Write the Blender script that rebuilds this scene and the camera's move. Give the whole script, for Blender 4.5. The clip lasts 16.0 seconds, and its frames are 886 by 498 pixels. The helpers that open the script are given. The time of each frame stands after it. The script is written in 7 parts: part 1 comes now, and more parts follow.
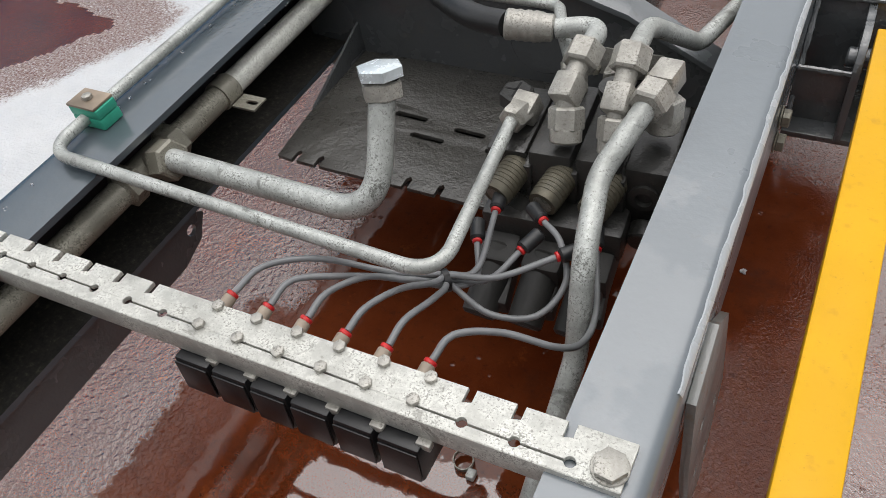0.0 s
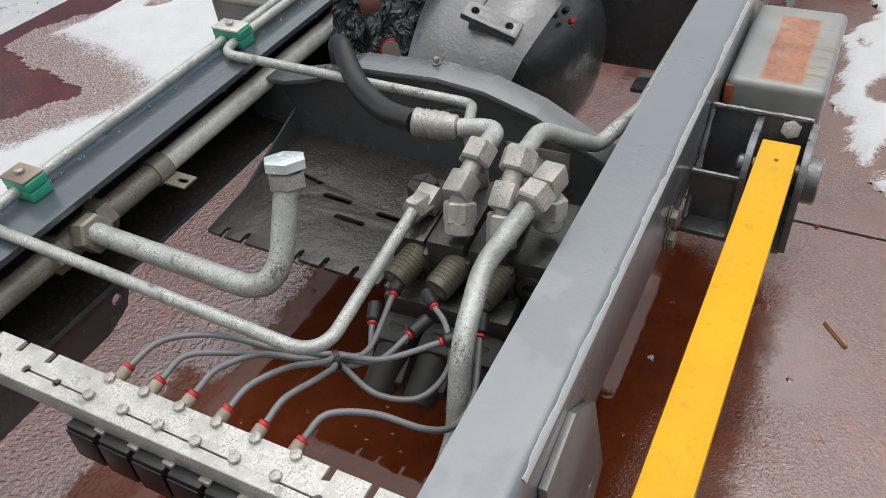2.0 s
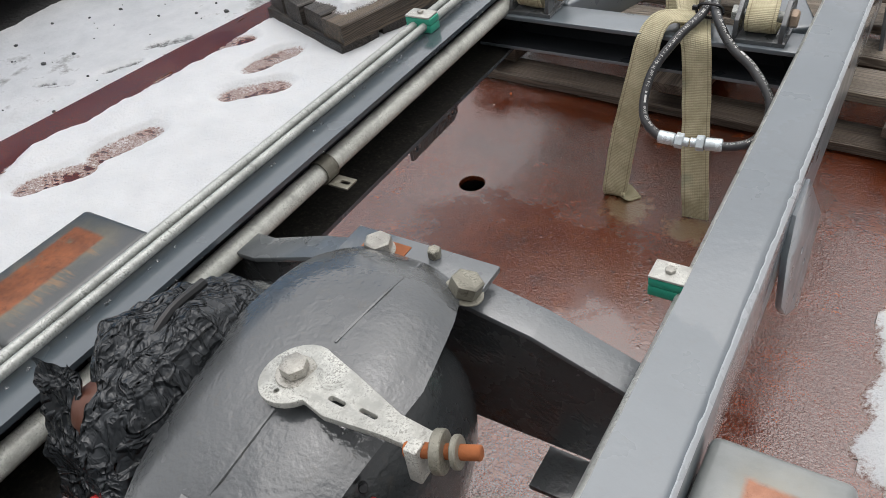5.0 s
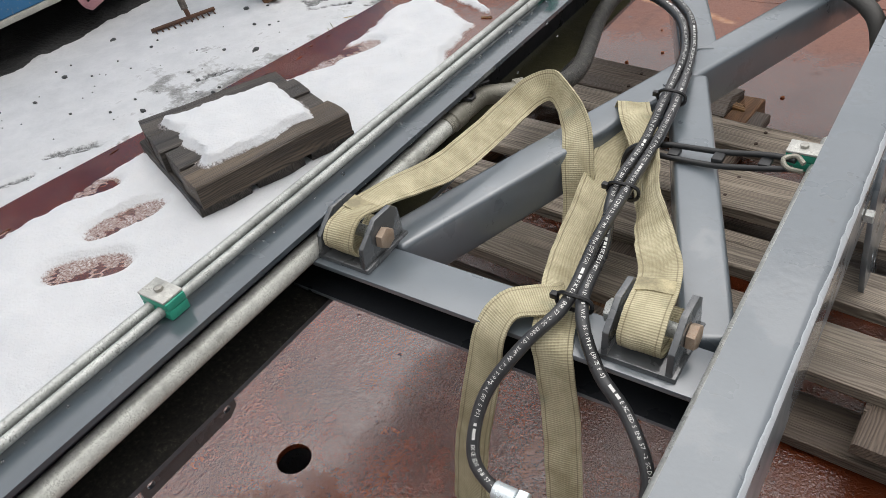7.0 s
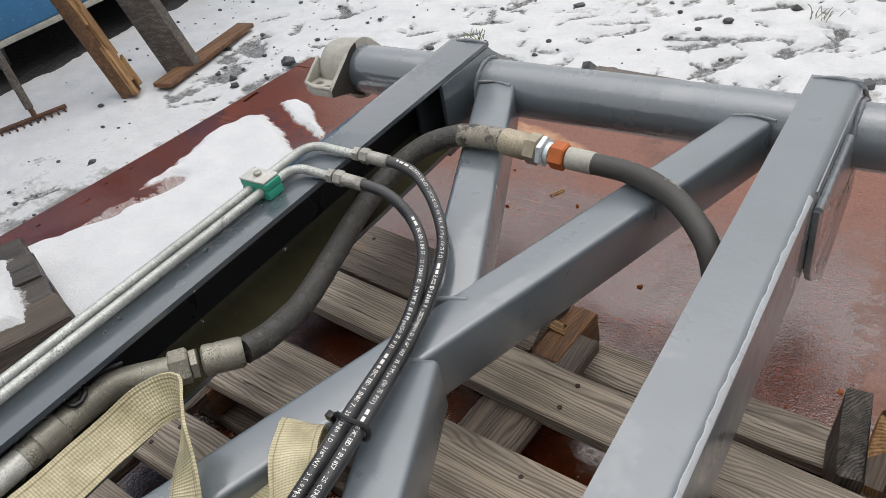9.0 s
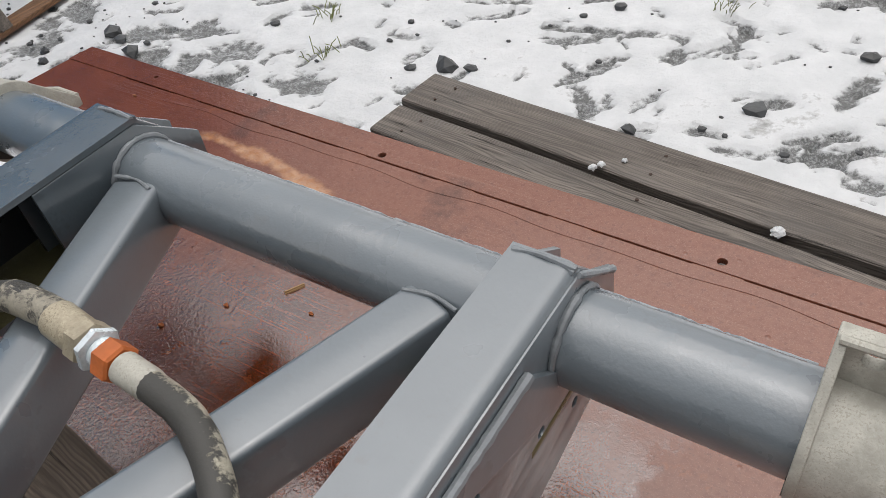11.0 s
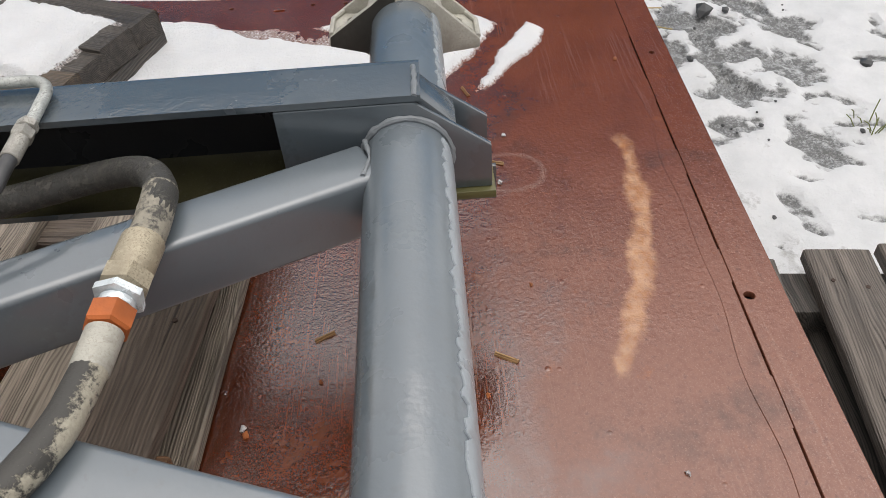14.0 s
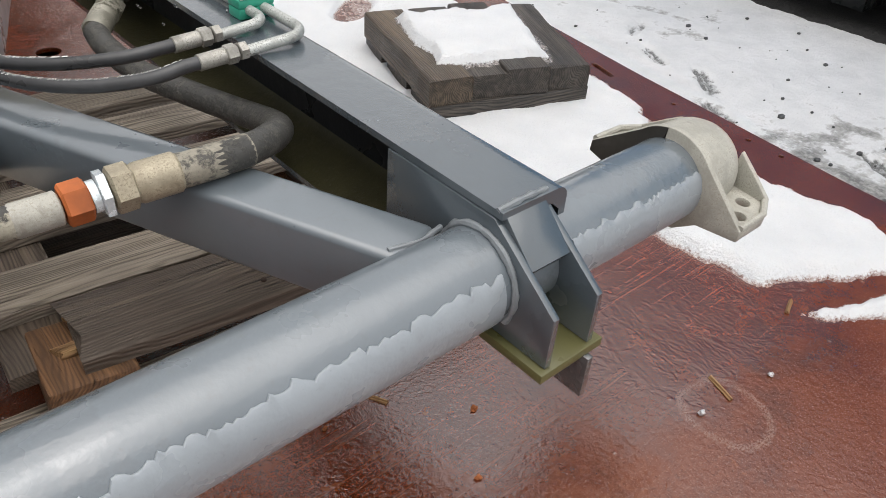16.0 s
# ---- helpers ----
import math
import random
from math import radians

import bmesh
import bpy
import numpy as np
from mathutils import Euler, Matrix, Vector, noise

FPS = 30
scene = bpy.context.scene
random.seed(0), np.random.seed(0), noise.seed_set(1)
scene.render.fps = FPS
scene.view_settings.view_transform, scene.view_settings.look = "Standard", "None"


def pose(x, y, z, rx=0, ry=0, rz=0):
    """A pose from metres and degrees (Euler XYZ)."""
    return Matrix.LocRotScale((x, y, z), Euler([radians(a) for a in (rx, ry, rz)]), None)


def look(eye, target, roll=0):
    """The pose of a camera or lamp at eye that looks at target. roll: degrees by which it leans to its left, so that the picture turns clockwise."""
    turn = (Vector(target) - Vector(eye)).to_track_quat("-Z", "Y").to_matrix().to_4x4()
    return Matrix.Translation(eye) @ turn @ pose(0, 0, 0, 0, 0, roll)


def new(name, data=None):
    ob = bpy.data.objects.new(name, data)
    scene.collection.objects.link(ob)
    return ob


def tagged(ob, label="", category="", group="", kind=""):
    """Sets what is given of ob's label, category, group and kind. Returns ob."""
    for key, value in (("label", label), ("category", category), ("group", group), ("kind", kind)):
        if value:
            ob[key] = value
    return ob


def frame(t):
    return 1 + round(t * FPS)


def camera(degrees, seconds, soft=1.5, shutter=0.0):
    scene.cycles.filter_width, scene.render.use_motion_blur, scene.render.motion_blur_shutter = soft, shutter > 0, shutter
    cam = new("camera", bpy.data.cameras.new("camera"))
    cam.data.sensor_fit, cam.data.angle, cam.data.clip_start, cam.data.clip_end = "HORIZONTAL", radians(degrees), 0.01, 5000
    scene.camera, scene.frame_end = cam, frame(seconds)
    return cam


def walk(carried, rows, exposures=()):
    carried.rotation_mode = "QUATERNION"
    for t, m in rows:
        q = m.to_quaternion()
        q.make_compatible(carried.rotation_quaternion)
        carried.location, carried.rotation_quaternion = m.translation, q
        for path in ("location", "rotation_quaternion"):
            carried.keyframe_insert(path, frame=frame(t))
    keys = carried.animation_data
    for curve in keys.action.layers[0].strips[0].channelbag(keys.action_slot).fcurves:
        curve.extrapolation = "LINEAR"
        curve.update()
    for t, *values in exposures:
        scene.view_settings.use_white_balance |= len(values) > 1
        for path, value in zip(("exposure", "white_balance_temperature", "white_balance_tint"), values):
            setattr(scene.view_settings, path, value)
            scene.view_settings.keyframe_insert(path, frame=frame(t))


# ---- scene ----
cam = camera(59.9, 16.0, 0.85)
PATH = [
    (0, (0.163, 0.59, 0.867), (-0.608, 1.711, -0.599), -11.2),
    (0.5, (0.198, 0.583, 0.868), (-0.539, 1.736, -0.59), -10.1),
    (1, (0.247, 0.583, 0.853), (-0.486, 1.767, -0.582), -8.5),
    (1.5, (0.261, 0.595, 0.874), (-0.491, 1.816, -0.521), -7.5),
    (2, (0.258, 0.615, 0.905), (-0.521, 1.867, -0.446), -7.1),
    (2.5, (0.242, 0.69, 0.946), (-0.563, 1.968, -0.366), -7.2),
    (3, (0.232, 0.832, 0.963), (-0.588, 2.113, -0.336), -7.7),
    (3.5, (0.233, 0.959, 0.958), (-0.613, 2.227, -0.336), -7.9),
    (3.7, (0.228, 0.997, 0.958), (-0.623, 2.267, -0.33), -7.7),
    (5.8, (0.199, 1.638, 0.969), (-0.76, 2.832, -0.317), -9.9),
    (6, (0.207, 1.702, 0.974), (-0.764, 2.89, -0.309), -10.0),
    (6.5, (0.2, 1.862, 0.966), (-0.787, 3.046, -0.308), -10.4),
    (7, (0.191, 2.089, 0.985), (-0.81, 3.281, -0.271), -10.3),
    (7.5, (0.205, 2.271, 0.99), (-0.807, 3.47, -0.25), -10.9),
    (8, (0.229, 2.501, 0.992), (-0.801, 3.7, -0.233), -12.0),
    (8.5, (0.249, 2.664, 0.975), (-0.784, 3.874, -0.238), -11.8),
    (9, (0.242, 2.835, 0.936), (-0.777, 4.066, -0.268), -11.3),
    (9.5, (0.268, 3.0, 0.937), (-0.711, 4.23, -0.299), -11.7),
    (10, (0.314, 3.157, 0.918), (-0.619, 4.399, -0.343), -11.2),
    (10.2, (0.319, 3.251, 0.917), (-0.585, 4.465, -0.389), -10.0),
    (12.3, (0.38, 3.681, 0.79), (-0.654, 4.665, -0.611), -6.6),
    (12.5, (0.358, 3.707, 0.796), (-0.739, 4.613, -0.609), -6.3),
    (13, (0.322, 3.813, 0.796), (-0.954, 4.465, -0.6), -5.9),
    (13.5, (0.296, 3.893, 0.81), (-1.112, 4.228, -0.571), -5.2),
    (14, (0.238, 3.979, 0.82), (-1.228, 3.971, -0.541), -4.4),
    (14.3, (0.207, 4.047, 0.847), (-1.254, 3.838, -0.503), -3.4),
    (14.5, (0.191, 4.085, 0.857), (-1.27, 3.759, -0.47), -2.6),
    (15, (0.134, 4.198, 0.866), (-1.258, 3.566, -0.423), -1.0),
    (15.5, (0.069, 4.27, 0.829), (-1.206, 3.359, -0.414), 1.4),
    (16, (-0.061, 4.336, 0.751), (-1.175, 3.178, -0.44), 4.6),
]
walk(cam, [(t, look(eye, target, roll)) for t, eye, target, roll in PATH], ((0.0, 0.0, 6550, 10.5), (8.0, 0.0, 6600, 11), (12.5, -0.1, 6750, 11.5), (13.5, 0.0, 6800, 12), (15.0, 0.1, 6750, 11.5), (16.0, 0.17, 6700, 11)))

# ---- light ----
world = bpy.data.worlds.new("overcast")
scene.world = world
world.use_nodes = True
_n, _l = world.node_tree.nodes, world.node_tree.links
_sky = _n.new("ShaderNodeTexSky")
_sky.sky_type = "NISHITA"
_sky.sun_disc = False
_sky.sun_elevation, _sky.sun_rotation = radians(80), radians(12)
_sky.air_density, _sky.dust_density, _sky.ozone_density = 1.0, 1.2, 1.0
_hs = _n.new("ShaderNodeHueSaturation")
_hs.inputs["Saturation"].default_value = 0.1
_bg = _n["Background"]
_bg.inputs["Strength"].default_value = 0.2
_l.new(_sky.outputs[0], _hs.inputs["Color"])
_tc = _n.new("ShaderNodeTexCoord")
_sz = _n.new("ShaderNodeSeparateXYZ")
_gr = _n.new("ShaderNodeMapRange")  # an overcast sky is about three times brighter overhead than low down
for _k, _v in (("From Min", 0.0), ("From Max", 1.0), ("To Min", 0.45), ("To Max", 1.6)):
    _gr.inputs[_k].default_value = _v
_mu = _n.new("ShaderNodeMix")
_mu.data_type, _mu.blend_type = "RGBA", "MULTIPLY"
_mu.inputs[0].default_value = 1.0
_l.new(_tc.outputs["Generated"], _sz.inputs[0])
_ad = _n.new("ShaderNodeMath")  # brighter towards +y than towards -y
_ad.operation = "MULTIPLY_ADD"
_ad.inputs[1].default_value = 0.04
_l.new(_sz.outputs[1], _ad.inputs[0])
_l.new(_sz.outputs[2], _ad.inputs[2])
_ax = _n.new("ShaderNodeMath")  # and towards -x
_ax.operation = "MULTIPLY_ADD"
_ax.inputs[1].default_value = -0.3
_l.new(_sz.outputs[0], _ax.inputs[0])
_l.new(_ad.outputs[0], _ax.inputs[2])
_l.new(_ax.outputs[0], _gr.inputs["Value"])
_l.new(_hs.outputs[0], _mu.inputs[6])
_l.new(_gr.outputs[0], _mu.inputs[7])
_l.new(_mu.outputs[2], _bg.inputs["Color"])
_sun = new("overcast_sun", bpy.data.lights.new("overcast_sun", "SUN"))
_sun.data.energy, _sun.data.angle, _sun.data.color = 1.15, radians(80), (1.0, 0.965, 0.92)
_sun.rotation_euler = (radians(-10), 0, radians(-12))


# ---- materials ----
class Mat:
    """A small wrapper for a principled node material in object coordinates."""

    def __init__(self, name, base=(0.5, 0.5, 0.5), rough=0.5, metal=0.0, spec=0.5, coat=0.0):
        self.m = bpy.data.materials.new(name)
        self.m.use_nodes = True
        self.t = self.m.node_tree
        self.p = self.t.nodes["Principled BSDF"]
        self.p.inputs["Base Color"].default_value = (*base, 1)
        self.p.inputs["Roughness"].default_value = rough
        self.p.inputs["Metallic"].default_value = metal
        self.p.inputs["Specular IOR Level"].default_value = spec
        self.p.inputs["Coat Weight"].default_value = coat
        self.p.inputs["Coat Roughness"].default_value = 0.08
        self.co = self.t.nodes.new("ShaderNodeTexCoord").outputs["Object"]

    def node(self, kind, **kw):
        n = self.t.nodes.new(kind)
        for k, v in kw.items():
            n.inputs[k].default_value = v
        return n

    def link(self, a, b):
        self.t.links.new(a, b)

    def stretch(self, s, rot=(0, 0, 0)):
        n = self.t.nodes.new("ShaderNodeMapping")
        n.inputs["Scale"].default_value = s
        n.inputs["Rotation"].default_value = rot
        self.link(self.co, n.inputs["Vector"])
        return n.outputs[0]

    def noise(self, scale, detail=4, rough=0.55, co=None, distort=0.0):
        n = self.node("ShaderNodeTexNoise", Scale=scale, Detail=detail, Roughness=rough, Distortion=distort)
        self.link(co or self.co, n.inputs["Vector"])
        return n.outputs[0]

    def ramp(self, f, stops):
        n = self.t.nodes.new("ShaderNodeValToRGB")
        e = n.color_ramp.elements
        while len(e) < len(stops):
            e.new(0.5)
        for k, (p, c) in zip(e, stops):
            k.position = p
            k.color = (c, c, c, 1) if isinstance(c, (int, float)) else (*c, 1)
        self.link(f, n.inputs[0])
        return n.outputs[0]

    def mix(self, f, a, b):
        n = self.t.nodes.new("ShaderNodeMix")
        n.data_type = "RGBA"
        for s, v in ((n.inputs[0], f), (n.inputs[6], a), (n.inputs[7], b)):
            if isinstance(v, (int, float)):
                s.default_value = v
            elif isinstance(v, tuple):
                s.default_value = (*v, 1)
            else:
                self.link(v, s)
        return n.outputs[2]

    def math(self, op, a, b=0.5):
        n = self.t.nodes.new("ShaderNodeMath")
        n.operation = op
        for s, v in zip(n.inputs, (a, b)):
            if isinstance(v, (int, float)):
                s.default_value = v
            else:
                self.link(v, s)
        return n.outputs[0]

    def color(self, s):
        self.link(s, self.p.inputs["Base Color"])

    def rough(self, s):
        self.link(s, self.p.inputs["Roughness"])

    def bump(self, *layers):
        """Layers of (height, metres)."""
        last = None
        for h, d in layers:
            n = self.node("ShaderNodeBump", Strength=1.0, Distance=d)
            self.link(h, n.inputs["Height"])
            if last:
                self.link(last, n.inputs["Normal"])
            last = n.outputs[0]
        self.link(last, self.p.inputs["Normal"])
        self.link(last, self.p.inputs["Coat Normal"])
        return self


def paint(name, base, rough=0.3, wet=0.5, peel=0.0006, dirt=(0.1, 0.09, 0.07), dirty=0.15, spec=0.5, metal=0.0, film=0.0, ior=1.85):
    """Machine paint, a little uneven, with specks of dirt; film is how glossy the water on it is, which stands in sharp-rimmed patches."""
    m = Mat(name, base, rough, metal, spec=spec)
    a, b = m.noise(9, 5), m.noise(70, 4)
    light = tuple(min(1, c * 1.04 + 0.002) for c in base)
    dark = tuple(c * 0.95 for c in base)
    c = m.mix(m.ramp(a, [(0.35, 0), (0.65, 1)]), dark, light)
    if film:
        k = m.ramp(m.math("ADD", m.math("MULTIPLY", m.noise(4.5, 3, 0.5), 0.85), m.math("MULTIPLY", b, 0.15)), [(0.535, 0), (0.55, 1)])
        c = m.mix(m.math("MULTIPLY", k, 0.22), c, tuple(v * 0.55 for v in base))
        m.link(m.ramp(k, [(0.0, film * 0.75), (1.0, film)]), m.p.inputs["Coat Weight"])
        m.link(m.ramp(k, [(0.0, 0.22), (1.0, 0.1)]), m.p.inputs["Coat Roughness"])
        m.p.inputs["Coat IOR"].default_value = ior
    c = m.mix(m.math("MULTIPLY", m.ramp(b, [(0.6, 0), (0.75, 1)]), dirty), c, dirt)
    c = m.mix(m.math("MULTIPLY", m.ramp(m.noise(240, 4, 0.75), [(0.62, 0), (0.72, 1)]), min(1.0, dirty * 1.6)), c, dirt)
    m.color(c)
    m.rough(m.ramp(m.noise(14, 4), [(0.35, rough * (1 - wet)), (0.7, rough * 1.25)]))
    m.bump((m.noise(45, 3), peel), (m.noise(220, 2), peel * 0.35))
    return m.m


def galv(name, base=(0.5, 0.5, 0.46), metal=0.55, rough=0.42, grime=0.3, grimecol=(0.09, 0.085, 0.065)):
    m = Mat(name, base, rough, metal)
    s = m.noise(38, 6, 0.7)
    t = m.noise(260, 4, 0.7)
    c = m.mix(m.ramp(s, [(0.35, 0), (0.65, 1)]), tuple(v * 0.8 for v in base), tuple(min(1, v * 1.15) for v in base))
    g = m.ramp(m.math("ADD", m.math("MULTIPLY", s, 0.6), m.math("MULTIPLY", t, 0.4)), [(0.34 + 0.16 * grime, 0.75), (0.46 + 0.16 * grime, 0)])
    c = m.mix(m.math("MULTIPLY", g, min(1.0, 0.35 + 0.6 * grime)), c, tuple(0.5 * v + 0.5 * w for v, w in zip(base, grimecol)))
    c = m.mix(m.math("MULTIPLY", m.ramp(m.noise(9, 4), [(0.45, 0), (0.7, 1)]), grime * 0.6), c, grimecol)
    speck = m.ramp(m.math("ADD", m.math("MULTIPLY", m.noise(480, 3, 0.7), 0.6), m.math("MULTIPLY", s, 0.4)), [(0.53, 0), (0.6, 1)])
    c = m.mix(m.math("MULTIPLY", speck, min(1.0, grime * 1.5)), c, tuple(0.25 * v + 0.75 * w for v, w in zip(base, grimecol)))
    blot = m.ramp(m.noise(24, 5, 0.75, distort=0.6), [(0.6, 0), (0.66, 1)])
    c = m.mix(m.math("MULTIPLY", blot, min(0.8, grime * 0.9)), c, grimecol)
    m.color(c)
    m.rough(m.ramp(s, [(0.3, rough * 0.7), (0.7, rough * 1.3)]))
    m.bump((t, 0.0004), (s, 0.0006))
    return m.m


def plain(name, base, rough=0.5, metal=0.0, grain=150, depth=0.0003, vary=0.15, coat=0.0):
    m = Mat(name, base, rough, metal, coat=coat)
    n = m.noise(grain, 4)
    k = m.noise(grain / 9, 4)
    c = m.mix(m.ramp(k, [(0.35, 0), (0.65, 1)]), tuple(v * (1 - vary) for v in base), tuple(min(1, v * (1 + vary)) for v in base))
    m.color(m.mix(m.ramp(n, [(0.3, 0.35), (0.7, 0)]), c, tuple(v * 0.55 for v in base)))
    m.rough(m.ramp(k, [(0.3, rough * 0.8), (0.7, min(1, rough * 1.2))]))
    m.bump((n, depth))
    return m.m


def wood(name, light, dark, axis=0, rough=0.75, wet=0.0):
    """Weathered softwood: growth rings cut lengthwise into wavy lines, fine fibres, checks and stains, different on every board."""
    m = Mat(name, light, rough)
    rnd = m.t.nodes.new("ShaderNodeObjectInfo").outputs["Random"]
    comb = m.t.nodes.new("ShaderNodeCombineXYZ")
    for i in range(3):
        m.link(m.math("MULTIPLY", rnd, 17.3 + 9 * i), comb.inputs[i])

    def grain_co(lengthwise, across):
        sc = [across] * 3
        sc[axis] = lengthwise
        off = m.t.nodes.new("ShaderNodeVectorMath")
        off.operation = "ADD"
        m.link(m.stretch(tuple(sc)), off.inputs[0])
        m.link(comb.outputs[0], off.inputs[1])
        return off.outputs[0]

    sp = m.t.nodes.new("ShaderNodeSeparateXYZ")
    m.link(m.co, sp.inputs[0])
    over = m.math("ADD", sp.outputs[1 - min(axis, 1)], m.math("MULTIPLY", sp.outputs[2], 0.8))
    bend = m.noise(1.0, 3, 0.5, co=grain_co(2.2, 11.0))
    ring = m.math("SINE", m.math("ADD", m.math("MULTIPLY", over, 1250.0), m.math("MULTIPLY", bend, 95.0)), 0)
    ring = m.math("ADD", m.math("MULTIPLY", ring, 0.5), 0.5)
    fibre = m.noise(1.0, 4, 0.65, co=grain_co(6.0, 420.0))
    patch = m.noise(1.0, 4, 0.6, co=grain_co(3.0, 18.0))
    c = m.mix(m.ramp(m.math("ADD", m.math("MULTIPLY", ring, 0.6), m.math("MULTIPLY", fibre, 0.4)), [(0.22, 0), (0.62, 1)]), dark, light)
    c = m.mix(m.ramp(patch, [(0.38, 0.55), (0.62, 0)]), c, tuple(v * 0.75 for v in dark))
    streak = m.noise(1.0, 4, 0.65, co=grain_co(2.5, 75.0))
    c = m.mix(m.ramp(streak, [(0.36, 0.7), (0.5, 0)]), c, tuple(v * 0.7 for v in dark))
    c = m.mix(m.ramp(streak, [(0.52, 0), (0.66, 0.6)]), c, tuple(min(1, v * 1.35) for v in light))
    crack = m.noise(1.0, 4, 0.7, co=grain_co(4.0, 150.0), distort=0.4)
    c = m.mix(m.ramp(crack, [(0.3, 0.95), (0.36, 0)]), c, tuple(v * 0.2 for v in dark))
    stain = m.noise(5, 4)
    c = m.mix(m.ramp(stain, [(0.5, 0), (0.72, 0.45)]), c, tuple(v * 0.5 for v in dark))
    c = m.mix(m.math("MULTIPLY", rnd, 0.4), c, tuple(0.45 * v + 0.25 * w for v, w in zip(light, dark)))
    m.color(c)
    m.rough(m.ramp(stain, [(0.4, rough), (0.7, rough * 0.6)]))
    m.bump((streak, 0.003), (ring, 0.0006), (fibre, 0.0009), (m.ramp(crack, [(0.3, 0), (0.38, 1)]), 0.003))
    return m.m


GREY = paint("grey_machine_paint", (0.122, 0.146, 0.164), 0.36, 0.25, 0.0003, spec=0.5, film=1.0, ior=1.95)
GREYT = paint("dark_wet_tube_paint", (0.125, 0.15, 0.169), 0.34, 0.3, 0.0006, spec=0.5, film=0.95, ior=1.9)
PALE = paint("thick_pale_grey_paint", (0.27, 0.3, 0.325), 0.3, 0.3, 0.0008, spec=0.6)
# lighter than the tube's run, for the highlight on the rail's edge
RUN_SHINE = paint("highlit_paint_ridge", (0.42, 0.45, 0.47), 0.3, 0.3, 0.0008, spec=0.6)
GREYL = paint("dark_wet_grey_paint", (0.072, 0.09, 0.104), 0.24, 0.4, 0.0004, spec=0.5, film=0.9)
# shade inside the open channels, put into a near-black colour
INNER_SHADE = paint("channel_inside_shade", (0.017, 0.019, 0.022), 0.4, 0.4, 0.0006, (0.03, 0.028, 0.024), 0.25, spec=0.2)
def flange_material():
    """The inside of the lower flange: the channel's shade painted near-black by the valves, bare olive primer further
    on.
    """
    m = Mat("shaded_olive_flange", (0.02, 0.02, 0.018), 0.45, spec=0.3)
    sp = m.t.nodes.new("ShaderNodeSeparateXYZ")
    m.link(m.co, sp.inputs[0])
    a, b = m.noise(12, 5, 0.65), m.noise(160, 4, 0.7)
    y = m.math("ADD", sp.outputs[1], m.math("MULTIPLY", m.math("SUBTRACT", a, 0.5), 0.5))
    shade_tone = m.mix(m.ramp(b, [(0.35, 0), (0.65, 1)]), (0.008, 0.008, 0.0075), (0.026, 0.024, 0.02))
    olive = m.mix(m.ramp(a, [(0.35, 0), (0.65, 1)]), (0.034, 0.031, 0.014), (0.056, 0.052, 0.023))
    c = m.mix(m.ramp(m.math("DIVIDE", y, 5.0), [(0.54, 0), (0.61, 1)]), shade_tone, olive)
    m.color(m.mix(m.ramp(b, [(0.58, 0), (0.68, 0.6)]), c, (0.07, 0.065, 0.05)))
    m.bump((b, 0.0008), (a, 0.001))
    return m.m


INNERF = flange_material()
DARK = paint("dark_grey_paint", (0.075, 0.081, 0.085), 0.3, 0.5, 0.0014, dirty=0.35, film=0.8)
STAINED = paint("stained_grey_plate", (0.17, 0.175, 0.165), 0.4, 0.3, 0.001, (0.16, 0.09, 0.04), 1.0, film=0.4)
TANKP = paint("wet_black_tank_paint", (0.042, 0.046, 0.048), 0.28, 0.5, 0.0012, (0.1, 0.09, 0.07), 0.3, film=0.9, ior=1.6)
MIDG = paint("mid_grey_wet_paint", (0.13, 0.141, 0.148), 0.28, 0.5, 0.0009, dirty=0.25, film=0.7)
BOLTR = galv("pale_rusty_bolt", (0.42, 0.33, 0.25), 0.2, 0.55, 0.3, (0.3, 0.14, 0.06))
BLACKP = paint("oily_black_paint", (0.03, 0.0295, 0.0275), 0.45, 0.4, 0.0016, (0.075, 0.068, 0.055), 0.6)
OILY = paint("oily_black_plate", (0.052, 0.05, 0.045), 0.36, 0.5, 0.003, (0.02, 0.018, 0.014), 0.5)
WELD = plain("painted_weld_seam", (0.2, 0.22, 0.235), 0.4, grain=90, depth=0.002)
GALV = galv("galvanised_pipe", (0.53, 0.55, 0.525), 0.25, 0.34, 0.62, (0.07, 0.068, 0.055))
GALVP = galv("pale_galvanised_pipe", (0.72, 0.73, 0.67), 0.15, 0.38, 0.4, (0.12, 0.115, 0.09))
GALVD = galv("grimy_galvanised_pipe", (0.4, 0.385, 0.32), 0.25, 0.45, 1.0, (0.05, 0.045, 0.03))
FITTING = galv("zinc_fitting", (0.46, 0.445, 0.405), 0.3, 0.36, 0.55)
BRIGHT = galv("bright_zinc", (0.7, 0.77, 0.8), 0.3, 0.25, 0.0)
BARM = galv("mottled_zinc_bar", (0.62, 0.62, 0.575), 0.15, 0.42, 0.62, (0.15, 0.145, 0.125))
CRIMP = galv("tan_stained_steel", (0.42, 0.37, 0.27), 0.15, 0.42, 0.55, (0.13, 0.1, 0.065))
CAST = galv("weathered_cast_white", (0.43, 0.42, 0.37), 0.0, 0.5, 0.4, (0.2, 0.18, 0.14))
GRIME = plain("caked_black_grime", (0.045, 0.042, 0.036), 0.7, grain=90, depth=0.001, vary=0.6)
YELLOW = paint("yellow_paint", (0.7, 0.375, 0.002), 0.4, 0.3, 0.0003, (0.4, 0.2, 0.02), 0.3, spec=0.25)
GREEN = plain("green_plastic", (0.03, 0.33, 0.22), 0.4, grain=60, depth=0.0002)
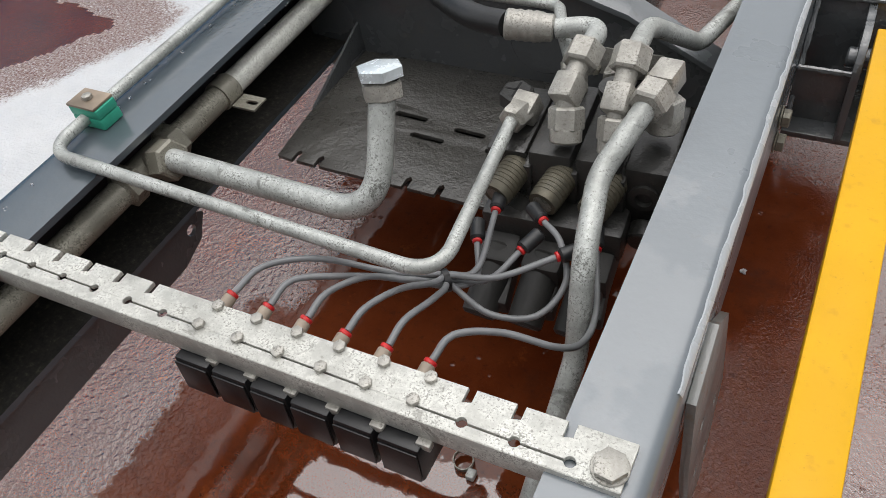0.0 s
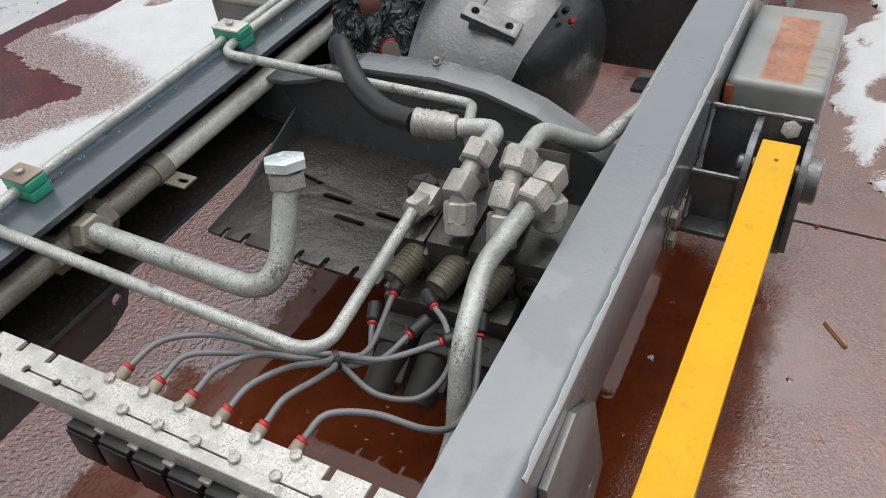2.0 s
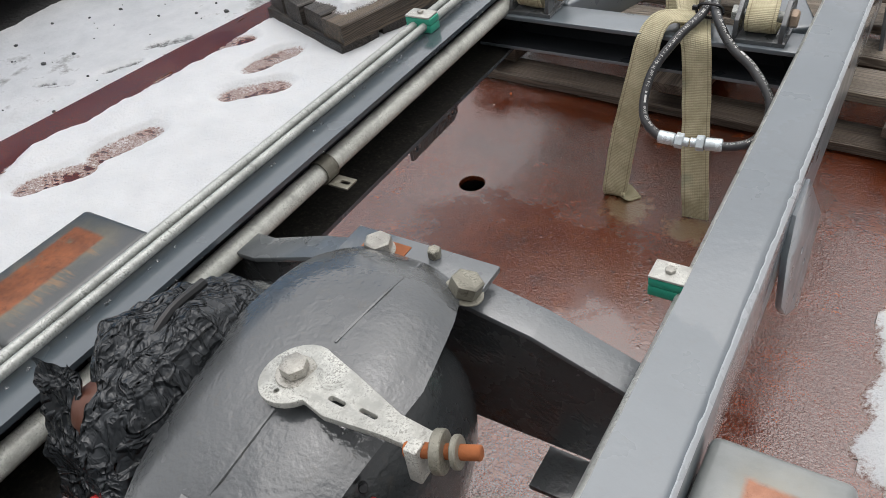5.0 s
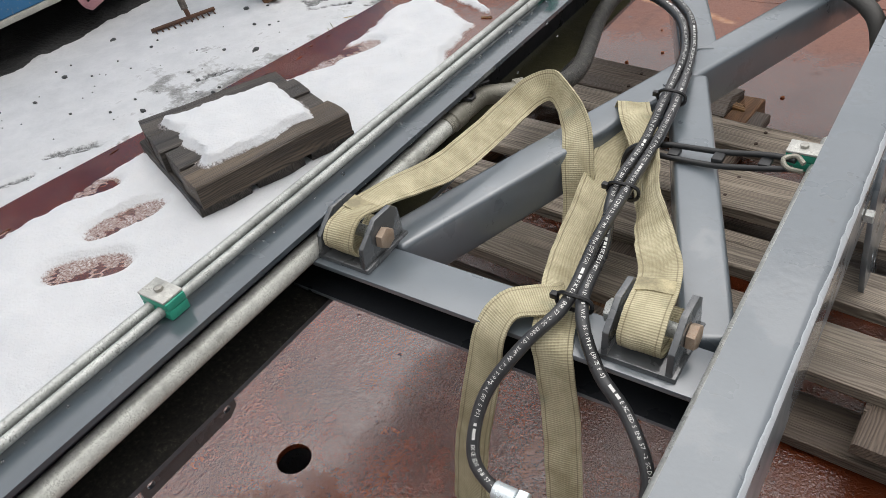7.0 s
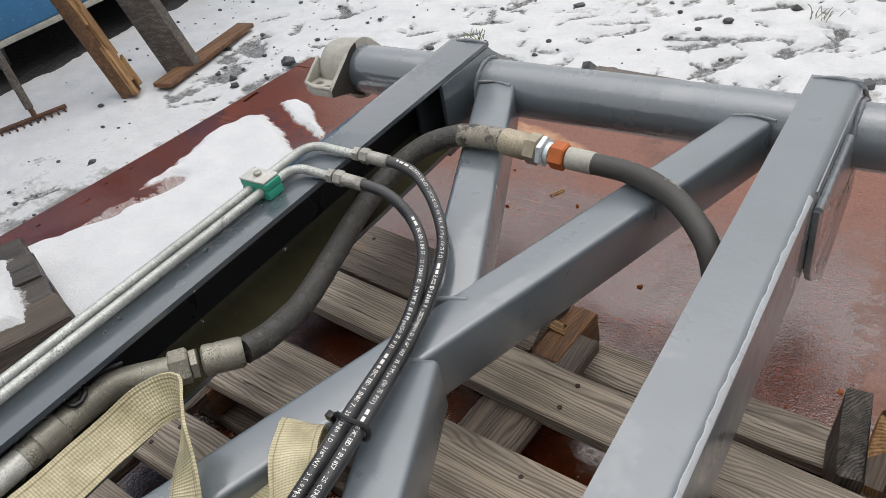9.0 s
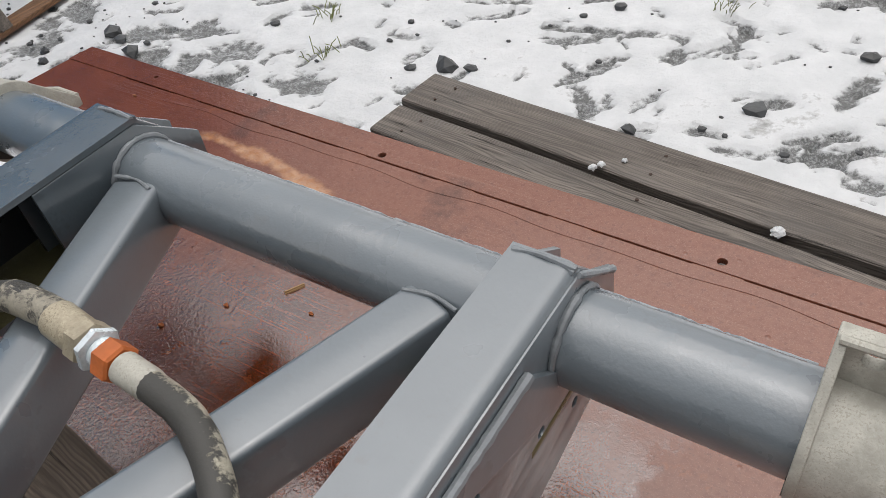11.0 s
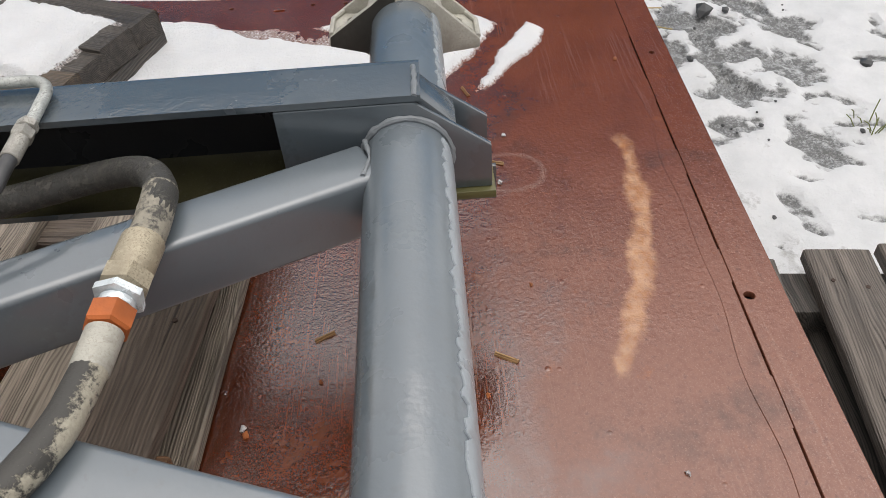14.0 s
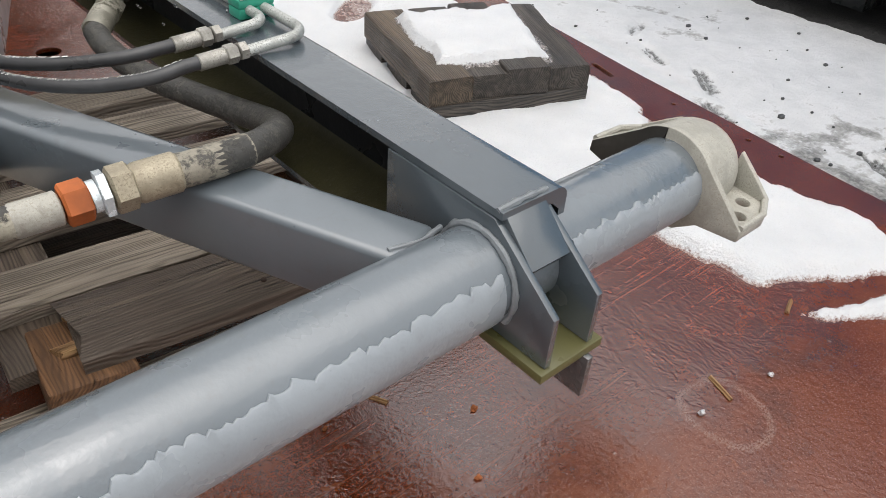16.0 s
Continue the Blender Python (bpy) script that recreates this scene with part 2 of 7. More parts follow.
RUBBER = plain("black_rubber", (0.02, 0.021, 0.022), 0.42, grain=300, depth=0.0003)
def flaked(name, dark, pale, amount, scale=32, side=0.0):
    """Pale overspray flaking off black rubber, more of it on the side towards +y."""
    m = Mat(name, dark, 0.55)
    n, f = m.noise(scale, 6, 0.72), m.noise(scale * 6, 4, 0.7)
    sp = m.t.nodes.new("ShaderNodeSeparateXYZ")
    m.link(m.t.nodes.new("ShaderNodeNewGeometry").outputs["Normal"], sp.inputs[0])
    n = m.math("ADD", n, m.math("MULTIPLY", sp.outputs[1], side))
    k = m.ramp(m.math("ADD", m.math("MULTIPLY", n, 0.75), m.math("MULTIPLY", f, 0.25)), [(0.55 - amount, 0), (0.62 - amount, 1)])
    c = m.mix(m.ramp(f, [(0.3, 0), (0.7, 1)]), tuple(v * 0.7 for v in pale), pale)
    m.color(m.mix(k, dark, c))
    m.bump((k, 0.0006), (f, 0.0006))
    return m.m


WORNL = flaked("flaked_pale_rubber_hose", (0.07, 0.066, 0.058), (0.32, 0.295, 0.235), 0.13)
WORND = flaked("flaked_dark_rubber_hose", (0.05, 0.049, 0.045), (0.1, 0.096, 0.083), 0.05, 60)
WETR = plain("wet_grey_rubber", (0.045, 0.046, 0.048), 0.3, grain=70, depth=0.0005, vary=0.5)
CABLE = plain("grey_cable_sheath", (0.19, 0.195, 0.2), 0.38, grain=90, depth=0.0002)
RED = plain("red_plastic_ring", (0.55, 0.02, 0.02), 0.35, grain=60)
SOCKET = plain("brown_socket", (0.33, 0.27, 0.21), 0.5)
RUST = plain("rust", (0.3, 0.095, 0.03), 0.8, grain=120, depth=0.001, vary=0.5)
ORANGE = plain("rusty_orange_nut", (0.5, 0.13, 0.03), 0.65, grain=130, depth=0.0006, vary=0.4)
BROWN = plain("rust_brown_primer", (0.14, 0.055, 0.035), 0.55, grain=80, depth=0.0006)
OLIVE = paint("olive_primer", (0.11, 0.105, 0.04), 0.35, 0.4)
BLACKBOX = plain("black_plastic_housing", (0.012, 0.012, 0.013), 0.35, grain=80, depth=0.0002)
LETTER = plain("white_print", (0.75, 0.75, 0.72), 0.5)
DARKHOLE = plain("dark_gap", (0.006, 0.006, 0.006), 0.8)
WOODG = wood("weathered_pallet_wood", (0.43, 0.365, 0.29), (0.14, 0.112, 0.086))
WOODD = wood("dark_wet_wood", (0.1, 0.084, 0.07), (0.011, 0.0098, 0.0085), 0, 0.6)
WOODW = wood("brown_grey_wet_wood", (0.2, 0.155, 0.118), (0.075, 0.055, 0.042))
WOODN = wood("fresh_split_wood", (0.45, 0.27, 0.12), (0.2, 0.095, 0.035))
WOODP = wood("grey_plank_wood", (0.19, 0.163, 0.14), (0.075, 0.062, 0.052))
WOODB = wood("brown_board_wood", (0.27, 0.135, 0.06), (0.1, 0.05, 0.025), 1)
BLUE = paint("faded_blue_paint", (0.03, 0.17, 0.36), 0.5, 0.2, 0.001, (0.3, 0.28, 0.24), 0.8)


def deck_material():
    """Red primed steel under a film of water: dark and mirror-like where it is wet, paler and duller where it has dried."""
    m = Mat("wet_red_primer_steel", (0.12, 0.035, 0.015), 0.5, spec=0.0)
    sp = m.t.nodes.new("ShaderNodeSeparateXYZ")
    m.link(m.co, sp.inputs[0])
    X, Y = sp.outputs[0], sp.outputs[1]
    big, mid, fine, dust = m.noise(1.3, 5, 0.6), m.noise(7, 6, 0.7), m.noise(80, 5, 0.7), m.noise(380, 3, 0.7)

    def band(v, a, b, lo=0.0, hi=1.0):
        n = m.node("ShaderNodeMapRange", **{"From Min": a, "From Max": b, "To Min": lo, "To Max": hi})
        n.interpolation_type = "SMOOTHSTEP"
        m.link(v, n.inputs["Value"])
        return n.outputs[0]

    def both(*k):
        r = k[0]
        for q in k[1:]:
            r = m.math("MULTIPLY", r, q)
        return r

    # how dry the plate is: along the front edge and out beside the machine, in ragged patches
    rag = m.math("ADD", m.math("MULTIPLY", m.math("SUBTRACT", mid, 0.5), 0.5), m.math("MULTIPLY", m.math("SUBTRACT", fine, 0.5), 0.12))
    front = band(m.math("ADD", Y, rag), 3.98, 4.16)
    beside = both(band(m.math("ADD", X, rag), 0.2, 0.25), band(m.math("ADD", m.math("ADD", Y, m.math("MULTIPLY", X, -0.4)), rag), 2.8, 2.87))
    dry = m.math("MAXIMUM", front, m.math("MAXIMUM", beside, band(m.math("ADD", big, m.math("MULTIPLY", rag, 0.35)), 0.62, 0.68, 0.0, 0.4)))
    end = band(Y, 3.5, 3.9)
    far = band(m.math("ADD", X, rag), -1.0, -0.35)

    c = m.mix(m.ramp(mid, [(0.34, 0), (0.66, 1)]), (0.085, 0.0165, 0.0045), (0.13, 0.03, 0.0095))
    pale = m.mix(m.ramp(fine, [(0.35, 0), (0.65, 1)]), (0.165, 0.06, 0.035), (0.245, 0.1, 0.064))
    c = m.mix(both(dry, m.ramp(far, [(0.0, 0.12), (1.0, 0.8)])), c, pale)
    # blotches: dark oily stains, orange rust bloom
    c = m.mix(both(m.ramp(m.noise(4.3, 6, 0.72), [(0.56, 0), (0.66, 0.65)]), m.ramp(fine, [(0.3, 1), (0.7, 0.5)])), c, (0.04, 0.017, 0.012))
    c = m.mix(both(m.ramp(m.noise(11, 5, 0.75), [(0.62, 0), (0.7, 0.6)]), m.ramp(fine, [(0.4, 0.3), (0.6, 1)])), c, (0.27, 0.075, 0.018))
    # fine grain of the primer
    c = m.mix(m.ramp(fine, [(0.56, 0), (0.66, 0.55)]), c, (0.05, 0.014, 0.008))
    c = m.mix(both(m.ramp(dust, [(0.56, 0), (0.66, 0.5)]), m.ramp(dry, [(0.0, 0.08), (1.0, 1.0)])), c, (0.33, 0.17, 0.12))
    # scuffs: broken pale lines, nearly all drawn one way, and a few across
    where = both(m.ramp(m.noise(3.0, 3), [(0.42, 0), (0.6, 0.16)]), m.ramp(end, [(0.0, 0.05), (1.0, 1)]), m.ramp(dust, [(0.38, 0), (0.52, 1)]))
    for rot, st in ((0.12, (1.6, 70, 1)), (0.2, (3.0, 160, 1)), (0.9, (4.0, 170, 1))):
        sc = m.ramp(m.noise(1.0, 3, 0.6, co=m.stretch(st, (0, 0, rot))), [(0.61, 0), (0.66, 1)])
        c = m.mix(both(sc, where), c, (0.36, 0.205, 0.15))
    # one long bare scrape, rusted pale, along the edge of the plate
    off = m.math("ADD", X, 0.85)
    mid_line = m.math("SUBTRACT", 4.31, m.math("MULTIPLY", m.math("MULTIPLY", off, off), 0.52))
    wob = m.math("ADD", m.math("MULTIPLY", m.math("SUBTRACT", m.noise(30, 6, 0.75), 0.5), 0.035), m.math("MULTIPLY", m.math("SUBTRACT", m.noise(9, 2), 0.5), 0.05))
    away = m.math("ADD", m.math("ABSOLUTE", m.math("SUBTRACT", Y, mid_line), 0), wob)
    across = band(away, 0.004, 0.022, 1.0, 0.0)
    ends = band(m.math("ABSOLUTE", m.math("ADD", m.math("ADD", X, 0.64), wob), 0), 0.25, 0.29, 1.0, 0.0)
    c = m.mix(both(across, ends, m.ramp(fine, [(0.36, 1.0), (0.62, 0.45)])), c, m.mix(m.ramp(m.noise(40, 4, 0.7), [(0.4, 0), (0.6, 1)]), (0.34, 0.15, 0.06), (0.56, 0.33, 0.19)))
    # faint dried ring
    rx, ry = m.math("ADD", X, 0.83), m.math("SUBTRACT", Y, 4.1)
    rr = m.math("ADD", m.math("SQRT", m.math("ADD", both(rx, rx), both(ry, ry)), 0), m.math("MULTIPLY", m.math("SUBTRACT", mid, 0.5), 0.05))
    c = m.mix(both(band(m.math("ABSOLUTE", m.math("SUBTRACT", rr, 0.055), 0), 0.002, 0.009, 0.3, 0.0), m.ramp(dust, [(0.4, 0), (0.55, 1)])), c, (0.36, 0.24, 0.19))
    # olive grit washed together under the hanging straps
    for gx, gy, gr in ((-0.197, 2.528, 0.055), (-0.070, 2.512, 0.05)):
        ax, ay = m.math("SUBTRACT", X, gx), m.math("SUBTRACT", Y, gy)
        rr = m.math("ADD", m.math("SQRT", m.math("ADD", both(ax, ax), both(ay, ay)), 0), m.math("MULTIPLY", m.math("SUBTRACT", m.noise(38, 5, 0.75), 0.5), 0.13))
        c = m.mix(both(m.ramp(rr, [(gr * 0.55, 0.85), (gr, 0)]), m.ramp(m.noise(300, 3, 0.7), [(0.42, 0.45), (0.55, 1)])), c, (0.2, 0.15, 0.085))
    m.color(c)
    # the film of water: still in pools near the valves, wrinkled and beaded further on
    still = both(band(m.math("ADD", Y, rag), 1.5, 1.75, 1.0, 0.0), band(m.math("ABSOLUTE", m.math("ADD", X, 0.2), 0), 0.3, 0.42, 1.0, 0.0))
    calm = m.ramp(m.math("ADD", m.math("ADD", m.math("MULTIPLY", m.noise(2.6, 3), 0.8), m.math("MULTIPLY", mid, 0.2)), m.math("MULTIPLY", still, -0.1)), [(0.4, 0.2), (0.48, 1.0)])
    lively = both(calm, m.ramp(still, [(0.0, 1.0), (1.0, 0.06)]), m.ramp(end, [(0.0, 1.0), (1.0, 0.5)]), m.ramp(dry, [(0.0, 1.0), (1.0, 0.12)]))
    jag = m.math("ADD", m.math("MULTIPLY", m.math("SUBTRACT", m.noise(26, 5, 0.7), 0.5), 0.07), m.math("MULTIPLY", m.math("SUBTRACT", m.noise(130, 3, 0.6), 0.5), 0.035))
    JX, JY = m.math("ADD", X, jag), m.math("ADD", Y, jag)
    # near patches: pools, with rims placed to imitate the machine's dark reflections
    outside = m.math("MAXIMUM", band(JX, -0.515, -0.53, 0.0, 1.0), band(JX, 0.26, 0.3))
    puddle = m.math("MAXIMUM", both(band(JX, -0.395, -0.385), band(m.math("SUBTRACT", JY, m.math("MULTIPLY", X, 0.12)), 0.955, 0.945, 0.0, 1.0)), both(band(JX, -0.44, -0.45, 0.0, 1.0), band(JY, 1.06, 1.08), band(JY, 1.34, 1.32, 0.0, 1.0)))
    near_film = m.math("MAXIMUM", outside, puddle)
    far_film = m.ramp(m.math("ADD", m.math("ADD", m.math("MULTIPLY", m.noise(2.1, 4, 0.6), 0.85), m.math("MULTIPLY", mid, 0.15)), jag), [(0.29, 0.0), (0.33, 1.0)])
    far_film = m.math("MAXIMUM", far_film, dry)
    here = band(m.math("ADD", Y, rag), 1.45, 1.65)
    film = m.math("ADD", both(near_film, m.math("SUBTRACT", 1.0, here)), both(far_film, here))
    # gloss cut to imitate dark reflections, mid-plate before the cross member and beside the rail
    for cx, cy, wx, wy in ((-0.33, 2.33, 0.27, 0.17), (0.22, 3.0, 0.13, 0.42)):
        tx, ty = m.math("DIVIDE", m.math("SUBTRACT", JX, cx), wx), m.math("DIVIDE", m.math("SUBTRACT", m.math("ADD", Y, rag), cy), wy)
        film = both(film, band(m.math("SQRT", m.math("ADD", both(tx, tx), both(ty, ty)), 0), 0.7, 1.1, 0.4, 1.0))
    film = both(m.ramp(film, [(0.0, 0.22), (1.0, 1.0)]), m.ramp(dry, [(0.0, 1.0), (1.0, 0.5)]))
    m.link(both(film, m.ramp(dust, [(0.36, 0.8), (0.5, 1.0)])), m.p.inputs["Coat Weight"])
    m.p.inputs["Coat IOR"].default_value = 2.15
    m.link(m.ramp(dry, [(0.0, 0.02), (1.0, 0.2)]), m.p.inputs["Coat Roughness"])
    m.rough(m.ramp(dry, [(0.0, 0.3), (1.0, 0.5)]))
    drops = m.node("ShaderNodeTexVoronoi", Scale=95.0)
    m.link(m.co, drops.inputs["Vector"])
    big_drops = m.node("ShaderNodeTexVoronoi", Scale=38.0)
    m.link(m.co, big_drops.inputs["Vector"])
    sep = m.t.nodes.new("ShaderNodeSeparateColor")
    m.link(big_drops.outputs["Color"], sep.inputs[0])
    blob = both(m.ramp(big_drops.outputs["Distance"], [(0.06, 1), (0.17, 0)]), m.ramp(sep.outputs[0], [(0.86, 0), (0.88, 1)]))
    bead = both(m.ramp(drops.outputs["Distance"], [(0.1, 1), (0.42, 0)]), lively)
    peel = both(band(JX, -0.43, -0.47, 0.0, 1.0), band(Y, 1.5, 1.9, 1.0, 0.35))
    m.bump((bead, 0.00022), (both(m.noise(230, 2, 0.5, distort=0.8), lively), 0.0013), (both(m.noise(560, 2, 0.5), lively), 0.00014), (blob, 0.0009), (both(m.noise(120, 2, 0.5, distort=0.5), peel), 0.0022), (m.noise(9, 3), 0.0008))
    return m.m


def snow_material(name, z0, under):
    """Wet snow; where it is only a few millimetres thick over z0 it is slush that lets the support show."""
    m = Mat(name, (0.74, 0.76, 0.78), 0.55)
    a, b = m.noise(11, 5), m.noise(330, 4, 0.7)
    c = m.mix(m.ramp(a, [(0.3, 0), (0.7, 1)]), (0.6, 0.615, 0.63), (0.68, 0.69, 0.7))
    c = m.mix(m.ramp(b, [(0.3, 0.3), (0.5, 0)]), c, (0.5, 0.53, 0.55))
    sp = m.t.nodes.new("ShaderNodeSeparateXYZ")
    m.link(m.co, sp.inputs[0])
    deep = m.math("ADD", m.math("MULTIPLY", m.math("SUBTRACT", sp.outputs[2], z0), 100), m.math("MULTIPLY", m.math("SUBTRACT", m.noise(170, 4, 0.75), 0.5), 1.7))
    slush = m.mix(m.ramp(m.noise(190, 3, 0.7), [(0.36, 0), (0.66, 0.8)]), under, (0.55, 0.5, 0.48))
    m.color(m.mix(m.ramp(deep, [(0.12, 0), (0.55, 1)]), slush, c))
    m.rough(m.ramp(deep, [(0.1, 0.15), (0.6, 0.6)]))
    m.p.inputs["Subsurface Weight"].default_value = 0.15
    m.p.inputs["Subsurface Radius"].default_value = (0.01, 0.012, 0.014)
    m.bump((a, 0.006), (b, 0.0018), (m.noise(140, 3, 0.6), 0.003))
    return m.m


def ground_material():
    """Old wet snow; where feet pressed it flat the slush turns grey and the grit shows."""
    m = Mat("trampled_snow_and_gravel", (0.65, 0.66, 0.67), 0.6)
    a, b, d = m.noise(0.9, 5, 0.6), m.noise(9, 6, 0.65), m.noise(55, 5, 0.7)
    grit = m.noise(190, 4, 0.7)
    c = m.mix(m.ramp(b, [(0.35, 0), (0.65, 1)]), (0.57, 0.585, 0.595), (0.67, 0.68, 0.69))
    soil = m.mix(m.ramp(d, [(0.4, 0), (0.62, 1)]), (0.045, 0.045, 0.043), (0.3, 0.3, 0.285))
    k = m.ramp(m.math("ADD", m.math("MULTIPLY", a, 0.5), m.math("ADD", m.math("MULTIPLY", b, 0.35), m.math("MULTIPLY", d, 0.15))), [(0.55, 0), (0.6, 0.85)])
    col = m.mix(k, c, soil)
    sp = m.t.nodes.new("ShaderNodeSeparateXYZ")
    m.link(m.co, sp.inputs[0])
    deep = m.math("ADD", m.math("MULTIPLY", m.math("ADD", sp.outputs[2], 0.2545), -100), m.math("MULTIPLY", m.math("SUBTRACT", d, 0.5), 1.6))
    slush = m.mix(m.ramp(grit, [(0.42, 0), (0.58, 1)]), (0.075, 0.078, 0.078), (0.33, 0.34, 0.34))
    slush = m.mix(m.ramp(d, [(0.46, 0), (0.58, 0.85)]), slush, (0.05, 0.05, 0.047))
    near = m.mix(m.ramp(deep, [(0.0, 0), (0.6, 0.9)]), col, slush)
    # unseen ground past 10 m is darkened to bounce less light onto sides
    dist = m.t.nodes.new("ShaderNodeVectorMath")
    dist.operation = "LENGTH"
    m.link(m.co, dist.inputs[0])
    m.color(m.mix(m.ramp(m.math("DIVIDE", dist.outputs["Value"], 30.0), [(0.33, 0), (0.5, 0.85)]), near, soil))
    m.bump((b, 0.008), (d, 0.005), (grit, 0.002))
    return m.m


DECK, GROUND = deck_material(), ground_material()
SNOW = snow_material("wet_snow", 0.0, (0.15, 0.06, 0.04))
SNOWG = snow_material("old_wet_snow", -1.0, (0.3, 0.3, 0.3))
SNOWT = snow_material("wet_snow_on_timber", 0.1, (0.06, 0.055, 0.05))


def bag_material():
    m = Mat("wet_black_plastic_film", (0.034, 0.038, 0.042), 0.14)
    folds = []
    for st, rot in (((46, 36, 11), (0, 0, 0.3)), ((34, 13, 38), (0.5, 0, 0)), ((100, 80, 30), (0, 0.4, 0))):
        n = m.noise(1.0, 2, 0.5, co=m.stretch(st, rot), distort=0.6)
        folds.append(m.ramp(m.math("ABSOLUTE", m.math("SUBTRACT", n, 0.5), 0), [(0.0, 1), (0.09, 0)]))
    m.bump((folds[0], 0.004), (folds[1], 0.003), (folds[2], 0.0005))
    return m.m


def strap_material():
    m = Mat("dirty_webbing", (0.4, 0.36, 0.24), 0.8)
    uv = m.t.nodes.new("ShaderNodeTexCoord").outputs["UV"]
    sp = m.t.nodes.new("ShaderNodeSeparateXYZ")
    m.link(uv, sp.inputs[0])
    u, v = sp.outputs[0], sp.outputs[1]
    ribs = m.math("SINE", m.math("MULTIPLY", v, 6.2832 / 0.003), 0)
    warp = m.math("SINE", m.math("MULTIPLY", u, 6.2832 * 12), 0)
    edge = m.ramp(m.math("ABSOLUTE", m.math("SUBTRACT", u, 0.5), 0), [(0.36, 0), (0.39, 1), (0.41, 0)])
    st = m.noise(22, 5, 0.6)
    c = m.mix(m.ramp(st, [(0.35, 0), (0.7, 1)]), (0.37, 0.325, 0.2), (0.64, 0.58, 0.39))
    c = m.mix(m.math("MULTIPLY", m.ramp(ribs, [(0.2, 0), (0.8, 1)]), 0.42), c, (0.15, 0.13, 0.07))
    c = m.mix(m.ramp(m.noise(13, 3), [(0.62, 0), (0.72, 0.35)]), c, (0.08, 0.16, 0.13))
    m.color(m.mix(m.math("MULTIPLY", edge, 0.7), c, (0.14, 0.11, 0.06)))
    m.bump((ribs, 0.0002), (warp, 0.0002))
    return m.m


BAG, STRAP = bag_material(), strap_material()


def rust_top(name, x0, x1, y0, y1, base, ra=(0.24, 0.085, 0.04), rb=(0.4, 0.18, 0.1)):
    """Grey paint with one worn, rusted field between x0..x1 and y0..y1."""
    m = Mat(name, base, 0.35)
    sp = m.t.nodes.new("ShaderNodeSeparateXYZ")
    m.link(m.co, sp.inputs[0])
    n = m.noise(22, 6, 0.75)
    wob = m.math("MULTIPLY", m.math("SUBTRACT", m.noise(18, 5, 0.7), 0.5), 0.05)

    def inside(s, a, b, soft=0.006):
        d = m.math("SUBTRACT", (b - a) / 2, m.math("ABSOLUTE", m.math("SUBTRACT", s, (a + b) / 2), 0))
        q = m.math("DIVIDE", m.math("ADD", d, m.math("MULTIPLY", wob, 0.25)), soft)
        return m.math("MINIMUM", m.math("MAXIMUM", q, 0.0), 1.0)

    k = m.math("MULTIPLY", inside(sp.outputs[0], x0, x1), inside(sp.outputs[1], y0, y1))
    halo = m.math("MULTIPLY", inside(m.math("ADD", sp.outputs[0], wob), x0 - 0.02, x1 + 0.03, 0.04), inside(sp.outputs[1], y0 - 0.03, y1 + 0.03, 0.04))
    g = m.mix(m.ramp(m.noise(12, 5), [(0.35, 0), (0.65, 1)]), tuple(v * 0.8 for v in base), tuple(v * 1.15 for v in base))
    g = m.mix(m.math("MULTIPLY", m.math("MULTIPLY", halo, m.ramp(n, [(0.3, 0.2), (0.7, 1)])), 0.6), g, (0.3, 0.25, 0.14))
    # rust that has run off sideways in thin streaks
    runs = m.ramp(m.noise(1.0, 3, 0.6, co=m.stretch((14, 95, 10))), [(0.52, 0), (0.62, 0.8)])
    side = m.math("MULTIPLY", inside(m.math("ADD", sp.outputs[0], wob), x1 - 0.02, x1 + 0.035, 0.02), inside(sp.outputs[1], y0, y1, 0.03))
    g = m.mix(m.math("MULTIPLY", runs, side), g, (0.22, 0.12, 0.05))
    r = m.mix(m.ramp(n, [(0.35, 0), (0.65, 1)]), ra, rb)
    r = m.mix(m.ramp(m.noise(60, 5, 0.8), [(0.55, 0), (0.66, 0.55)]), r, tuple(v * 0.5 for v in ra))
    worn = m.ramp(m.noise(16, 6, 0.75), [(0.57, 0), (0.65, 0.85)])
    m.color(m.mix(m.math("MULTIPLY", k, m.math("SUBTRACT", 1.0, worn)), g, r))
    m.link(m.ramp(k, [(0.0, 0.5), (1.0, 0.05)]), m.p.inputs["Coat Weight"])
    m.p.inputs["Coat IOR"].default_value = 1.7
    m.p.inputs["Coat Roughness"].default_value = 0.18
    m.bump((n, 0.0008))
    return m.m


# ---- builders ----
def part(name, bm, material, parent=None, label="", smooth=True):
    """One mesh object out of a bmesh (or a mesh), in world coordinates, under a thing."""
    if isinstance(bm, bpy.types.Mesh):
        me = bm
    else:
        bmesh.ops.recalc_face_normals(bm, faces=bm.faces)
        me = bpy.data.meshes.new(name)
        bm.to_mesh(me)
        bm.free()
    me.materials.clear()
    me.materials.append(material)
    if smooth:
        me.shade_smooth()
        me.set_sharp_from_angle(angle=radians(38))
    ob = new(name, me)
    if parent is not None:
        ob.parent = parent
        ob.matrix_parent_inverse = Matrix.Translation(-base_of(parent))
    if label:
        ob["label"] = label
    return ob


BASES = {}


def base_of(ob):
    return BASES.get(ob.name, Vector((0, 0, 0)))


def thing(name, at, label, category, group="", kind=""):
    e = new(name)
    e.empty_display_size = 0.05
    e.location = at
    BASES[e.name] = Vector(at)
    return tagged(e, label, category, group, kind)


